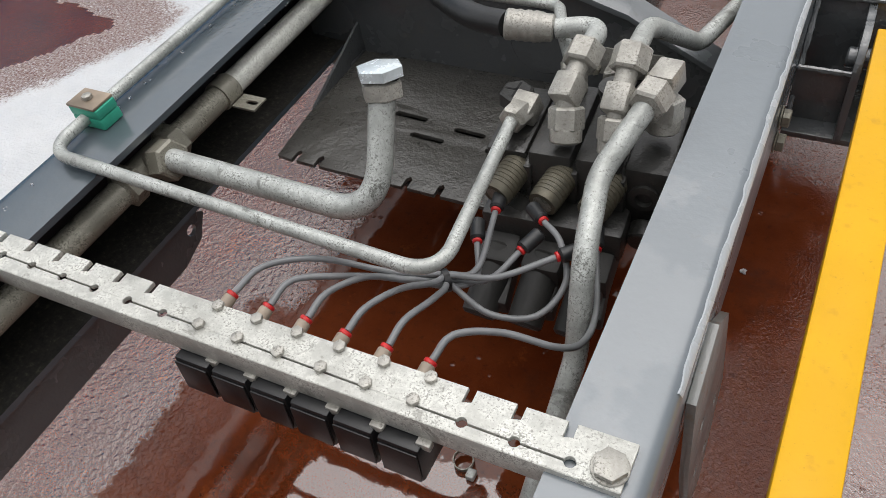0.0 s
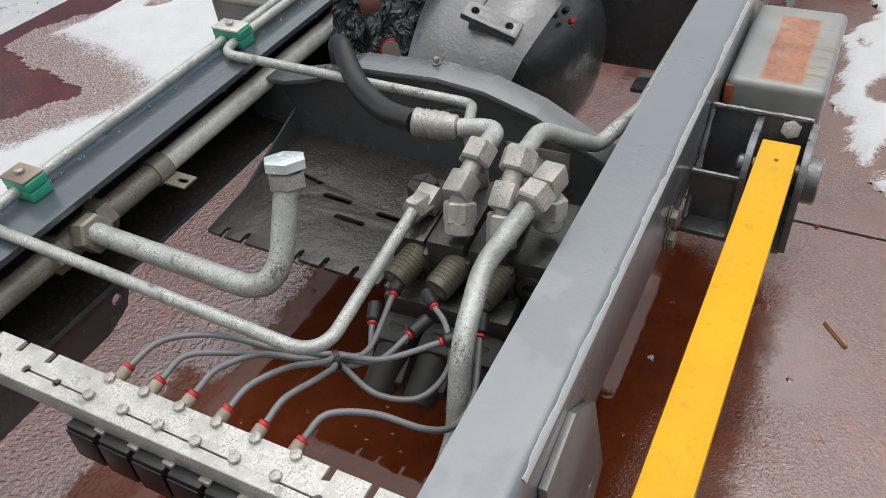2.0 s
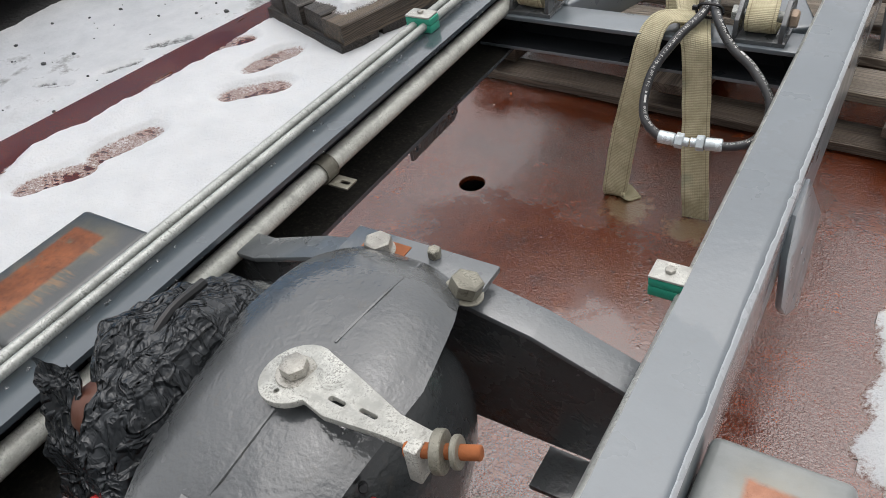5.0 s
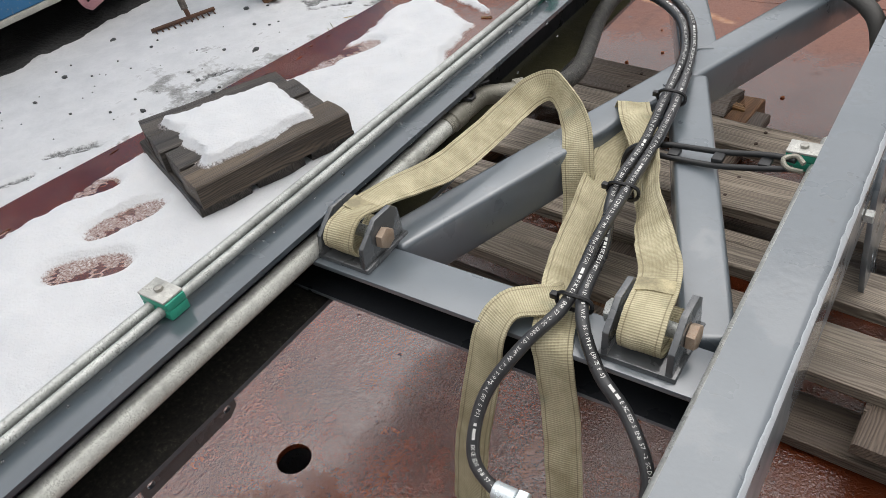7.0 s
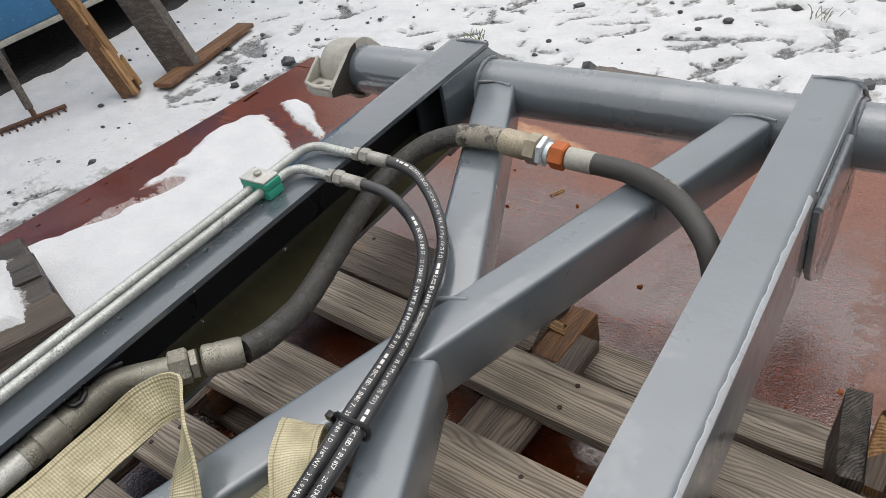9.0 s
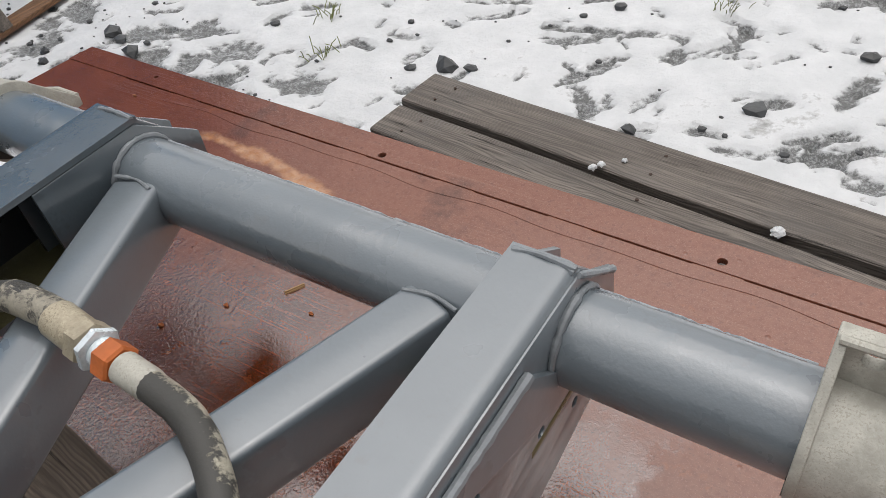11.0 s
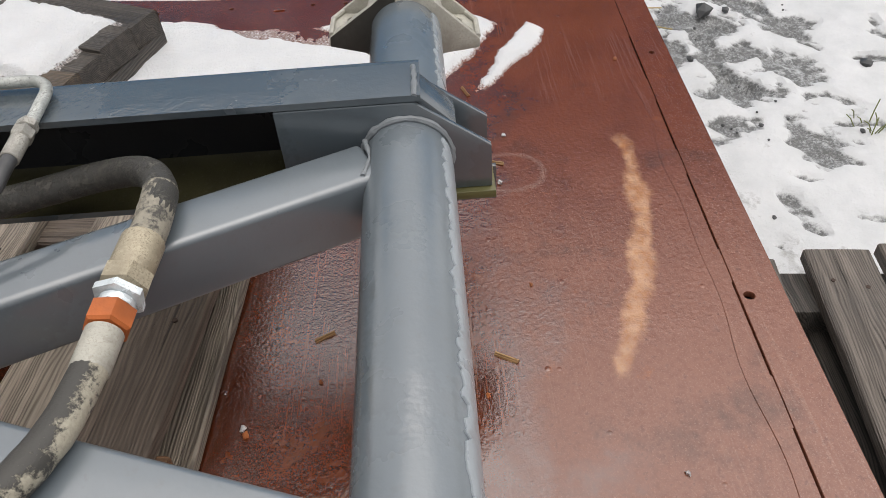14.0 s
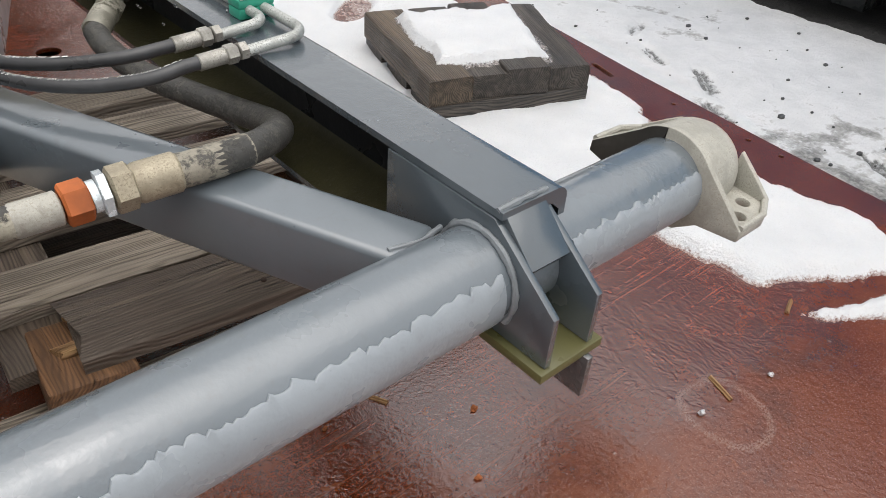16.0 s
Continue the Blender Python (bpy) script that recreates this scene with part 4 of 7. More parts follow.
def build_deck():
    rim = [(-1.87, -1.9), (6.0, -1.9), (6.0, front_y(6.0))]
    slits = [(-1.28, -1.10), (-1.02, -0.86), (-0.79, -0.60), (-0.53, -0.36), (-0.28, -0.13), (-0.05, 0.12), (0.20, 0.42), (0.55, 0.8)]
    for a, b in reversed(slits):
        for x, d in ((b, 0), (b, 0.0022), (a, 0.0022), (a, 0)):
            rim.append((x, front_y(x) - d))
    rim += [(-1.51, front_y(-1.51)), (-1.56, 3.9), (-1.63, 3.35), (-1.72, 2.8), (-1.8, 2.2), (-1.86, 1.5)]
    holes = [circle(-0.526, 2.49, 0.028, 28)]
    holes += [slot(-1.62, 2.62, 0.07, 0.013, 1.5), slot(-1.508, 4.205, 0.066, 0.016, 1.62), slot(-1.571, 3.281, 0.084, 0.016, 1.3), slot(-1.53, 3.62, 0.03, 0.01, 1.6), slot(-1.66, 3.0, 0.03, 0.008, 1.6)]
    holes += [circle(-1.545, 3.78, 0.006), circle(-1.55, 3.7, 0.006), circle(-1.56, 3.5, 0.006)]
    d = thing("steel_deck", (0, 0, 0), "wet red-brown primed steel platform deck", "deck", kind="structure")
    part("deck_plate", plate([rim] + holes, 0.012, None, 0.0008), DECK, d, smooth=False)
    strip = [(-1.51, front_y(-1.51)), (6.0, front_y(6)), (6.0, front_y(6) + 0.062), (-1.50, front_y(-1.51) + 0.066)]
    sh = [circle(-0.5, front_y(-0.5) + 0.014, 0.008), circle(0.16, front_y(0.16) + 0.02, 0.008), circle(-1.2, front_y(-1.2) + 0.03, 0.006)]
    part("edge_strip", plate([strip] + sh, 0.012, Matrix.Translation((0, 0, 0.002)), 0.0008), DECK, d, smooth=False)
    part("side_skirt", boxed(-1.5, 5.9, 4.28, 4.3, -0.25, -0.014, None, 0), BROWN, d)
    part("side_skirt", prism([(-1.84, -1.8), (-1.82, -1.8), (-1.49, 4.28), (-1.51, 4.28)], 0.236, Matrix.Translation((0, 0, -0.25))), BROWN, d)
    # dark strip added below the joint, in place of shade in its slits
    part("joint_shade_strip", prism([(-1.5, front_y(-1.5) - 0.03), (6.0, front_y(6) - 0.03), (6.0, front_y(6) + 0.03), (-1.5, front_y(-1.5) + 0.03)], 0.012, Matrix.Translation((0, 0, -0.03))), DARKHOLE, d)
    # old weld beads and scratches on the plate
    seam = sweep([(x, front_y(x) - 0.03 - 0.006 * math.sin(x * 21) * math.sin(x * 5), 0.0003) for x in np.arange(-1.1, 1.2, 0.02)], 0.0007, 6)
    part("weld_seam", seam, DECK, d)
    part("plate_joint", boxed(0.06, 1.8, 1.736, 1.7395, -0.001, 0.0012, pose(0, 0, 0, 0, 0, 0.1), 0), DARKHOLE, d)


build_deck()
# unseen dark wall, added behind the camera to block low light from there
BLOCKERM = plain("dark_light_blocker", (0.05, 0.045, 0.04), 0.7, grain=12, depth=0.004, vary=0.3)
tagged(part("unseen_light_blocker", boxed(-9, 9, -2.35, -2.05, -0.3, 1.5, None, 0.01), BLOCKERM), "dark unseen wall added to block low light", "wall", kind="structure")


# ---- machine frame ----
FR = thing("machine_frame", (-0.2, 2.4, 0.0), "grey painted welded steel machine frame lying on the deck", "machine frame")


def rail(mirror, label):
    """A rolled channel with its web outside; x grows away from the open side."""
    dx = 0 if mirror else 0.018
    o = [(0, 0.375), (0.052, 0.375)]
    for a in range(10, 100, 16):
        o.append((0.056 + 0.014 * math.sin(radians(a)), 0.361 + 0.014 * math.cos(radians(a))))
    for a in range(0, 100, 16):
        o.append((0.056 + 0.014 * math.cos(radians(a)), 0.252 - 0.014 * math.sin(radians(a))))
    o += [(0, 0.238), (0, 0.246), (0.05, 0.252)]
    o += [(0.061, 0.262), (0.061, 0.350), (0.05, 0.36), (0, 0.367)]
    o = [(a + dx * (a > 0.04), b) for a, b in o]
    x0, sg = (0.06, 1) if mirror else (-0.49, -1)
    m = Matrix(((sg, 0, 0, x0), (0, 0, 1, 0.02), (0, 1, 0, 0), (0, 0, 0, 1)))
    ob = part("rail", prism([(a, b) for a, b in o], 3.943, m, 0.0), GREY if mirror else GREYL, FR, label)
    ob.data.materials.append(INNER_SHADE)
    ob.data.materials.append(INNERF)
    for f in ob.data.polygons:  # inside faces take the painted-in shade
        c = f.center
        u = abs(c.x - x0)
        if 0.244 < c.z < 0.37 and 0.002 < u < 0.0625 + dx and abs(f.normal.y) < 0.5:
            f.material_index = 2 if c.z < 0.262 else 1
    return ob


rail(False, "long grey rail, an open channel")
rail(True, "long grey rail with a rounded edge")


def lug_end(xa, xb, mat, ys):
    """The two plates, the sloped top and the primed sole that end a rail round the cross tube."""
    side = [(ys, 0.244), (ys, 0.366), (3.955, 0.366), (4.04, 0.303), (4.04, 0.244)]
    for x in (xa, xb - 0.008):
        m = Matrix(((0, 0, 1, x), (1, 0, 0, 0), (0, 1, 0, 0), (0, 0, 0, 1)))
        part("lug_plate", prism(side, 0.008, m, 0.0008), mat, FR)
    m = Matrix(((0, 0, 1, xa + 0.008), (1, 0, 0, 0), (0, 1, 0, 0), (0, 0, 0, 1)))
    part("cover_plate", prism([(3.955, 0.376), (4.001, 0.330), (3.997, 0.323), (3.95, 0.368)], xb - xa - 0.016, m, 0.0008), mat, FR)
    part("sole_plate", boxed(xa - 0.012, xb + 0.008, 3.84, 4.044, 0.232, 0.243, None, 0.001), OLIVE, FR, "olive primed sole plate")
    part("sole_flange", boxed(xa + 0.006, xa + 0.014, 3.86, 4.05, 0.18, 0.232, None, 0.001), DARK, FR)
    pts = [(xa + 0.002, 3.956, 0.374), (xa + 0.03, 3.957, 0.3765), (xb - 0.002, 3.956, 0.374)]
    part("weld_seam", sweep(spline(pts, 0.004), 0.0035, 8, None, 0.5), WELD, FR)


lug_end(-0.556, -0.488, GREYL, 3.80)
lug_end(0.062, 0.131, GREY, 3.68)

TY, TZ, TR = 3.943, 0.297, 0.0495
part("cross_tube", rod((-0.84, TY, TZ), (0.40, TY, TZ), TR, 40, 0.001), GREYT, FR, "thick grey cross tube")
for x in (-0.486, -0.559, 0.059, 0.134):
    ring = [(x, TY + (TR + 0.002) * math.cos(a), TZ + (TR + 0.002) * math.sin(a)) for a in np.arange(-0.6, 3.9, 0.12)]
    part("weld_seam", sweep(ring, 0.004, 8, None, 0.7), WELD, FR)
# thick runs of pale paint along the tube and the rail's rounded edge
def run_strip(bm, rows):
    """A skin from rows of points, closed down to the surface at its rims."""
    vs = [[bm.verts.new(p) for p in row] for row in rows]
    for p, q in zip(vs, vs[1:]):
        for k in range(len(p) - 1):
            bm.faces.new((p[k], q[k], q[k + 1], p[k + 1]))


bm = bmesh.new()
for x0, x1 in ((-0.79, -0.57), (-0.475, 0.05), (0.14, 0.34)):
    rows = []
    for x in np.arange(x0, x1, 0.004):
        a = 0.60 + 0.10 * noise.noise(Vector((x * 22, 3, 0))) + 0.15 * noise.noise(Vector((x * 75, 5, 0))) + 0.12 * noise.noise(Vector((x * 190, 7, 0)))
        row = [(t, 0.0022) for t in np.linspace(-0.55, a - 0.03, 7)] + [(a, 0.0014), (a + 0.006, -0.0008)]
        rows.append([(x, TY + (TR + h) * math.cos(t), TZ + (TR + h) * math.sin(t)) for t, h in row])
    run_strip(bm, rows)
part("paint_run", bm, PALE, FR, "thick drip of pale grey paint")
# rail run: the edge's bright highlight is put into its colour
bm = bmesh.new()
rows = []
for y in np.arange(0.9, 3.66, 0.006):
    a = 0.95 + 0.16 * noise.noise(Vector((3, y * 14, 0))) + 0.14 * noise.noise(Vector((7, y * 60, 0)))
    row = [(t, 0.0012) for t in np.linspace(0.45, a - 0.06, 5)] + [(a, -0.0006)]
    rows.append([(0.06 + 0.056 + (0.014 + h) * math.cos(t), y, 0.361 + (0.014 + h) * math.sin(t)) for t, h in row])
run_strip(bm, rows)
part("paint_run", bm, RUN_SHINE, FR, "thick run of pale paint with painted-in highlight on the rounded rail edge")


def beam(a, b, w, h, ztop, name="brace", mat=GREY, r=0.008):
    """A square tube between two plan points."""
    d = Vector((b[0] - a[0], b[1] - a[1], 0))
    ang = math.atan2(d.y, d.x)
    m = Matrix.Translation((a[0], a[1], 0)) @ Matrix.Rotation(ang, 4, "Z")
    return part(name, boxed(0, d.length, -w / 2, w / 2, ztop - h, ztop, m, r, 3), mat, FR, "grey square-tube brace")


beam((-0.417, 2.70), (-0.001, 3.905), 0.063, 0.08, 0.329)
beam((0.033, 2.70), (-0.196, 3.275), 0.062, 0.08, 0.3315)
beam((-0.213, 3.375), (-0.446, 3.905), 0.068, 0.08, 0.3285)
# channel cross member
o = [(2.618, 0.325), (2.69, 0.325), (2.69, 0.256), (2.618, 0.256), (2.618, 0.263), (2.682, 0.263), (2.682, 0.317), (2.618, 0.317)]
cm = part("cross_member", prism(o, 0.62, Matrix(((0, 0, 1, -0.55), (1, 0, 0, 0), (0, 1, 0, 0), (0, 0, 0, 1))), 0.001), GREY, FR, "grey channel cross member")
cm.data.materials.append(INNER_SHADE)
# the hollow side of the member gets the same shade colour
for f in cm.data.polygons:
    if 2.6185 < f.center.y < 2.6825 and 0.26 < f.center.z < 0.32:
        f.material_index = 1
for pts in (((-0.172, 3.276, 0.3295), (-0.196, 3.268, 0.3305), (-0.222, 3.228, 0.3295)), ((-0.235, 3.3655, 0.3275), (-0.213, 3.376, 0.3285), (-0.191, 3.3845, 0.3275)), ((-0.478, 3.897, 0.3285), (-0.446, 3.903, 0.329), (-0.414, 3.897, 0.3285)), ((-0.032, 3.897, 0.329), (0.0, 3.903, 0.3295), (0.032, 3.897, 0.329))):
    part("weld_seam", sweep(spline(pts, 0.004), 0.0025, 8, None, 0.6), WELD, FR)

for pts in (((0.064, 3.955, 0.377), (0.095, 3.958, 0.379), (0.128, 3.954, 0.374)), ((0.131, 3.956, 0.37), (0.133, 4.0, 0.335), (0.133, 4.03, 0.312))):
    part("weld_bead", sweep(spline([(x, y, z - 0.003) for x, y, z in pts], 0.004), 0.0035, 8, None, 0.5), WELD, FR)


def hinge_lug(x, y, w=0.066):
    """Two ears and a bolt on a foot plate, that carry a strap."""
    part("lug_foot", boxed(x - w / 2 - 0.012, x + w / 2 + 0.012, y - 0.045, y + 0.05, 0.325, 0.333, None, 0.0015), DARK, FR)
    ear = [(-0.045, 0), (0.045, 0), (0.042, 0.045), (0.03, 0.056), (-0.005, 0.056), (-0.04, 0.03)]
    for sx in (-w / 2 - 0.008, w / 2):
        m = Matrix(((0, 0, 1, x + sx), (1, 0, 0, y), (0, 1, 0, 0.333), (0, 0, 0, 1)))
        part("lug_ear", prism(ear, 0.008, m, 0.0012), DARK, FR)
    part("lug_pin", rod((x - w / 2 - 0.012, y, 0.358), (x + w / 2 + 0.012, y, 0.358), 0.009, 14), GALV, FR)
    bolt(FR, (x + w / 2 + 0.008, y, 0.358), (1, 0, 0), 0.0155, 0.012, BOLTR, "bolt_head", 0.0, "pale rusty bolt head")
    bolt(FR, (x - w / 2 - 0.008, y, 0.358), (-1, 0, 0), 0.014, 0.012, GALV, "bolt_nut")


hinge_lug(-0.442, 2.672)
hinge_lug(-0.022, 2.672)


def side_plate(outline, holes, x=0.132, tilt=0.0, mat=GREY):
    m = Matrix(((0, 0, 1, x), (1, 0, 0, 0), (0, 1, 0, 0), (0, 0, 0, 1))) @ Matrix.Translation((0, 0, 0.008))
    if tilt:
        yc, zc = outline[0]
        m = Matrix.Translation((x, yc, zc)) @ Matrix.Rotation(radians(tilt), 4, "Y") @ Matrix.Translation((-x, -yc, -zc)) @ m
    part("bracket_plate", plate([outline] + [circle(a, b, 0.0065, 14) for a, b in holes], 0.008, m, 0.0006), mat, FR, "grey drilled bracket plate")


side_plate([(3.667, 0.345), (3.845, 0.347), (3.99, 0.21), (3.985, 0.17), (3.80, 0.135), (3.69, 0.22), (3.667, 0.25)], [(3.75, 0.30), (3.86, 0.25), (3.93, 0.21), (3.80, 0.17), (3.72, 0.22)], 0.1305)
part("weld_seam", sweep([(0.136, y, 0.346) for y in np.arange(3.67, 3.85, 0.01)], 0.005, 8, None, 0.5), WELD, FR)
side_plate([(3.07, 0.30), (3.10, 0.345), (3.17, 0.345), (3.24, 0.18), (3.20, 0.05), (3.1, 0.09), (3.07, 0.18)], [(3.13, 0.16), (3.17, 0.12), (3.19, 0.2)], 0.1305, -4)
side_plate([(2.14, 0.30), (2.17, 0.345), (2.25, 0.345), (2.42, 0.17), (2.30, 0.08), (2.19, 0.16), (2.14, 0.22)], [(2.3, 0.17), (2.26, 0.22), (2.24, 0.15)], 0.1305, -4)
side_plate([(0.92, 0.33), (0.99, 0.345), (1.04, 0.3), (1.06, 0.17), (0.98, 0.1), (0.93, 0.13), (0.915, 0.22)], [(0.95, 0.17), (0.99, 0.15), (1.02, 0.19), (0.96, 0.24)], 0.1305, -3, STAINED)
bolt(FR, (0.1305, 3.03, 0.30), (1, 0, 0), 0.010, 0.012, GALV)
for y, z in ((1.335, 0.29), (1.335, 0.255)):
    bolt(FR, (0.1305, y, z), (1, 0, 0), 0.0115, 0.011, GALVD, "bolt", 0.0135)


def casting(x0, sg, turn):
    """The white cast bearing foot on an end of the tube: a domed housing, a front wall that runs down to the tips of two
    drilled feet, and a sloping rear rib on each side; sg is the way it points, turn degrees round the tube."""
    t = Matrix.Translation((0, TY, TZ)) @ Matrix.Rotation(radians(turn), 4, "X")
    dome = [(0, 0.0497), (0, 0.061), (0.012, 0.0605), (0.06, 0.057), (0.074, 0.051), (0.084, 0.04), (0.088, 0.024)]
    c = part("cast_foot", lathe(bmesh.new(), dome, Matrix.Translation((x0, TY, TZ)) @ Matrix.Rotation(sg * math.pi / 2, 4, "Y"), 40), CAST, FR, "weathered white cast bearing foot")
    arc = [(0.0635 * math.sin(a), 0.0635 * math.cos(a)) for a in np.linspace(-0.84, 0.84, 15)]
    wall = [(-0.109, -0.022), (-0.109, -0.008)] + arc + [(0.109, -0.008), (0.109, -0.022), (0.058, -0.032), (0.032, -0.054), (0, -0.062), (-0.032, -0.054), (-0.058, -0.032)]

    def upright(x):
        return t @ Matrix(((0, 0, 1, x), (1, 0, 0, 0), (0, 1, 0, 0), (0, 0, 0, 1)))

    part("wall", prism(wall, 0.009, upright(x0 - (0.003 if sg > 0 else 0.006)), 0.0018), CAST, c)
    grime = [(v * 0.985, w * 0.985) for v, w in wall if v < -0.012]
    inner = [(-0.012 - 0.012 * noise.noise(Vector((w * 90, 2, sg))), w) for w in np.linspace(min(grime[-1][1], -0.055), 0.06, 14)]
    part("grimy_face", prism(grime[:9] + [(v, w) for v, w in inner[::-1] if w < 0.055] + grime[9:], 0.0006, upright(x0 - (0.0036 if sg > 0 else -0.003)), 0), GRIME, c, "black grime on the inner face")
    for s in (-1, 1):
        rim = [(x0 + sg * u, s * v) for u, v in ((0.0, 0.05), (0.0, 0.109), (0.05, 0.109), (0.078, 0.094), (0.084, 0.044))]
        holes = [circle(x0 + sg * 0.026, s * 0.09, 0.0085, 16), circle(x0 + sg * 0.055, s * 0.077, 0.0085, 16)]
        part("foot_plate", plate([rim] + holes, 0.014, t @ Matrix.Translation((0, 0, -0.008)), 0.002), CAST, c)
        rib = [(s * 0.04, -0.01), (s * 0.095, -0.01), (s * 0.095, -0.003), (s * 0.066, 0.02), (s * 0.044, 0.036)]
        part("rib", prism(rib if s > 0 else rib[::-1], 0.007, upright(x0 + sg * 0.078 - 0.0035), 0.0015), CAST, c)
        lip = [Vector((x0 + sg * u, s * v, -0.005)) for u, v in ((0.0, 0.106), (0.05, 0.106), (0.077, 0.092))]
        part("lip", sweep([t @ q for q in lip], 0.004, 8), CAST, c)


casting(-0.79, -1, -5)
casting(0.345, 1, 90)


# ---- arched cross members, hood and tank ----
def arch(y0, y1, prof, drop):
    """A cross member with a raised middle: a top flange and a web under it."""
    top = [(x, z) for x, z in prof]
    o = top + [(x, z - 0.008) for x, z in reversed(top)]
    m = Matrix(((1, 0, 0, 0), (0, 0, 1, y0), (0, 1, 0, 0), (0, 0, 0, 1)))
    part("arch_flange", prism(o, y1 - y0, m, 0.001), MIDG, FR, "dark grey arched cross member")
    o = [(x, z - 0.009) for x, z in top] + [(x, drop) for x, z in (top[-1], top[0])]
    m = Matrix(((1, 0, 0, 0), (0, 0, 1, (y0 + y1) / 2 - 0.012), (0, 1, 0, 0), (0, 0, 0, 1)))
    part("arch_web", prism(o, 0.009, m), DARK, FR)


arch(1.384, 1.428, [(-0.548, 0.332), (-0.46, 0.336), (-0.40, 0.352), (-0.36, 0.372), (-0.33, 0.382), (-0.2, 0.389), (-0.13, 0.382), (-0.06, 0.36), (0.0, 0.327), (0.06, 0.296), (0.118, 0.27)], 0.2)
arch(1.848, 1.892, [(-0.548, 0.332), (-0.46, 0.336), (-0.36, 0.372), (-0.3, 0.386), (-0.16, 0.384), (-0.06, 0.364), (0.03, 0.332), (0.118, 0.3)], 0.17)
bolt(FR, (-0.215, 1.418, 0.389), (0, 0, 1), 0.0045, 0.009, GALVD, "bolt", 0.006)
part("gusset_plate", boxed(-0.05, 0.06, 1.80, 1.86, 0.155, 0.163, None, 0.001), DARK, FR)

TK = thing("tank", (-0.25, 1.68, 0.1), "dark grey domed steel tank under a sheet hood", "tank")
prof = [(-0.44 + 0.0, 0.09), (-0.42, 0.126), (-0.36, 0.148), (-0.17, 0.151)]
prof = [(x + 0.44, r) for x, r in prof] + [(0.27 + 0.095 * math.sin(a), 0.151 * math.cos(a)) for a in np.linspace(0.08, 1.5, 14)]
part("tank_body", lathe(bmesh.new(), prof, along((-0.44, 1.685, 0.277), (0.5, 1.685, 0.277)), 48), TANKP, TK)
# hood: a sheet folded over the tank, narrower towards its front
sec = [(1.425, 0.295, -0.292, -0.145), (1.45, 0.345, -0.292, -0.139), (1.50, 0.392, -0.297, -0.124), (1.60, 0.432, -0.306, -0.104), (1.70, 0.447, -0.311, -0.092), (1.79, 0.443, -0.305, -0.112), (1.86, 0.412, -0.296, -0.15), (1.90, 0.36, -0.285, -0.19)]
bm = bmesh.new()
rows = []
for y, z, xa, xb in sec:
    rows.append([bm.verts.new((xa + (xb - xa) * k / 8, y, z - 0.014 * (k / 8 * 2 - 1) ** 4 - 0.03 * max(0, k / 8 - 0.72))) for k in range(9)])
for a, b in zip(rows, rows[1:]):
    for k in range(8):
        bm.faces.new((a[k], a[k + 1], b[k + 1], b[k]))
bmesh.ops.recalc_face_normals(bm, faces=bm.faces)
bmesh.ops.subdivide_edges(bm, edges=list(bm.edges), cuts=2, use_grid_fill=True, smooth=0.5)
bmesh.ops.solidify(bm, geom=list(bm.faces), thickness=0.006)
part("hood", bm, DARK, TK, "folded sheet hood with weld lines")
la = Vector((0.94, 0.05, -0.33)).normalized()
ln = Vector((0.45, -0.35, 0.82))
ln = (ln - la * ln.dot(la)).normalized()
lb = ln.cross(la)
lc = Vector((-0.176, 1.513, 0.408)) + ln * 0.004
lugm = Matrix(((la.x, lb.x, ln.x, lc.x), (la.y, lb.y, ln.y, lc.y), (la.z, lb.z, ln.z, lc.z), (0, 0, 0, 1)))
part("mount_lug", plate([[(-0.042, -0.014), (0.042, -0.014), (0.042, 0.014), (-0.042, 0.014)], circle(-0.026, 0.0, 0.0055, 12), circle(0.026, 0.0, 0.0055, 12)], 0.012, lugm @ Matrix.Translation((0, 0, 0.006)), 0.001), DARK, TK)
part("mount_rib", boxed(-0.03, 0.03, -0.012, 0.012, -0.03, -0.003, lugm, 0.002), DARK, TK)
for pts in (((-0.255, 1.44, 0.326), (-0.235, 1.47, 0.366), (-0.205, 1.55, 0.415), (-0.195, 1.62, 0.437)), ((-0.185, 1.70, 0.447), (-0.18, 1.78, 0.444), (-0.19, 1.85, 0.418))):
    part("weld_seam", sweep(spline(pts, 0.006), 0.0022, 6, None, 0.5), DARK, TK)
bolt(TK, (-0.259, 1.868, 0.400), (0, 0, 1), 0.0165, 0.018, FITTING, "cap_bolt", 0.019)
bolt(TK, (-0.135, 1.845, 0.402), (0.3, 0.2, 1), 0.018, 0.02, GALVD, "cap_bolt", 0.022)
part("cover_plate", boxed(-0.31, -0.12, 1.842, 1.9, 0.391, 0.399, None, 0.002), MIDG, TK)
part("rust_stain", boxed(-0.285, -0.228, 1.852, 1.888, 0.3985, 0.4, None, 0.0005), RUST, TK)
bolt(TK, (-0.195, 1.885, 0.399), (0, 0, 1), 0.008, 0.012, GALVD, "stud")
# drain stub and small tags
part("stub", rod((-0.055, 1.555, 0.14), (-0.035, 1.52, 0.235), 0.008, 12, 0.002), GALVD, TK)
part("red_cap", rod((-0.098, 1.612, 0.372), (-0.090, 1.606, 0.379), 0.0042, 12, 0.001), RED, TK)
part("nozzle", rod((-0.108, 1.615, 0.385), (-0.1, 1.608, 0.395), 0.0045, 12, 0.001), BLACKBOX, TK)

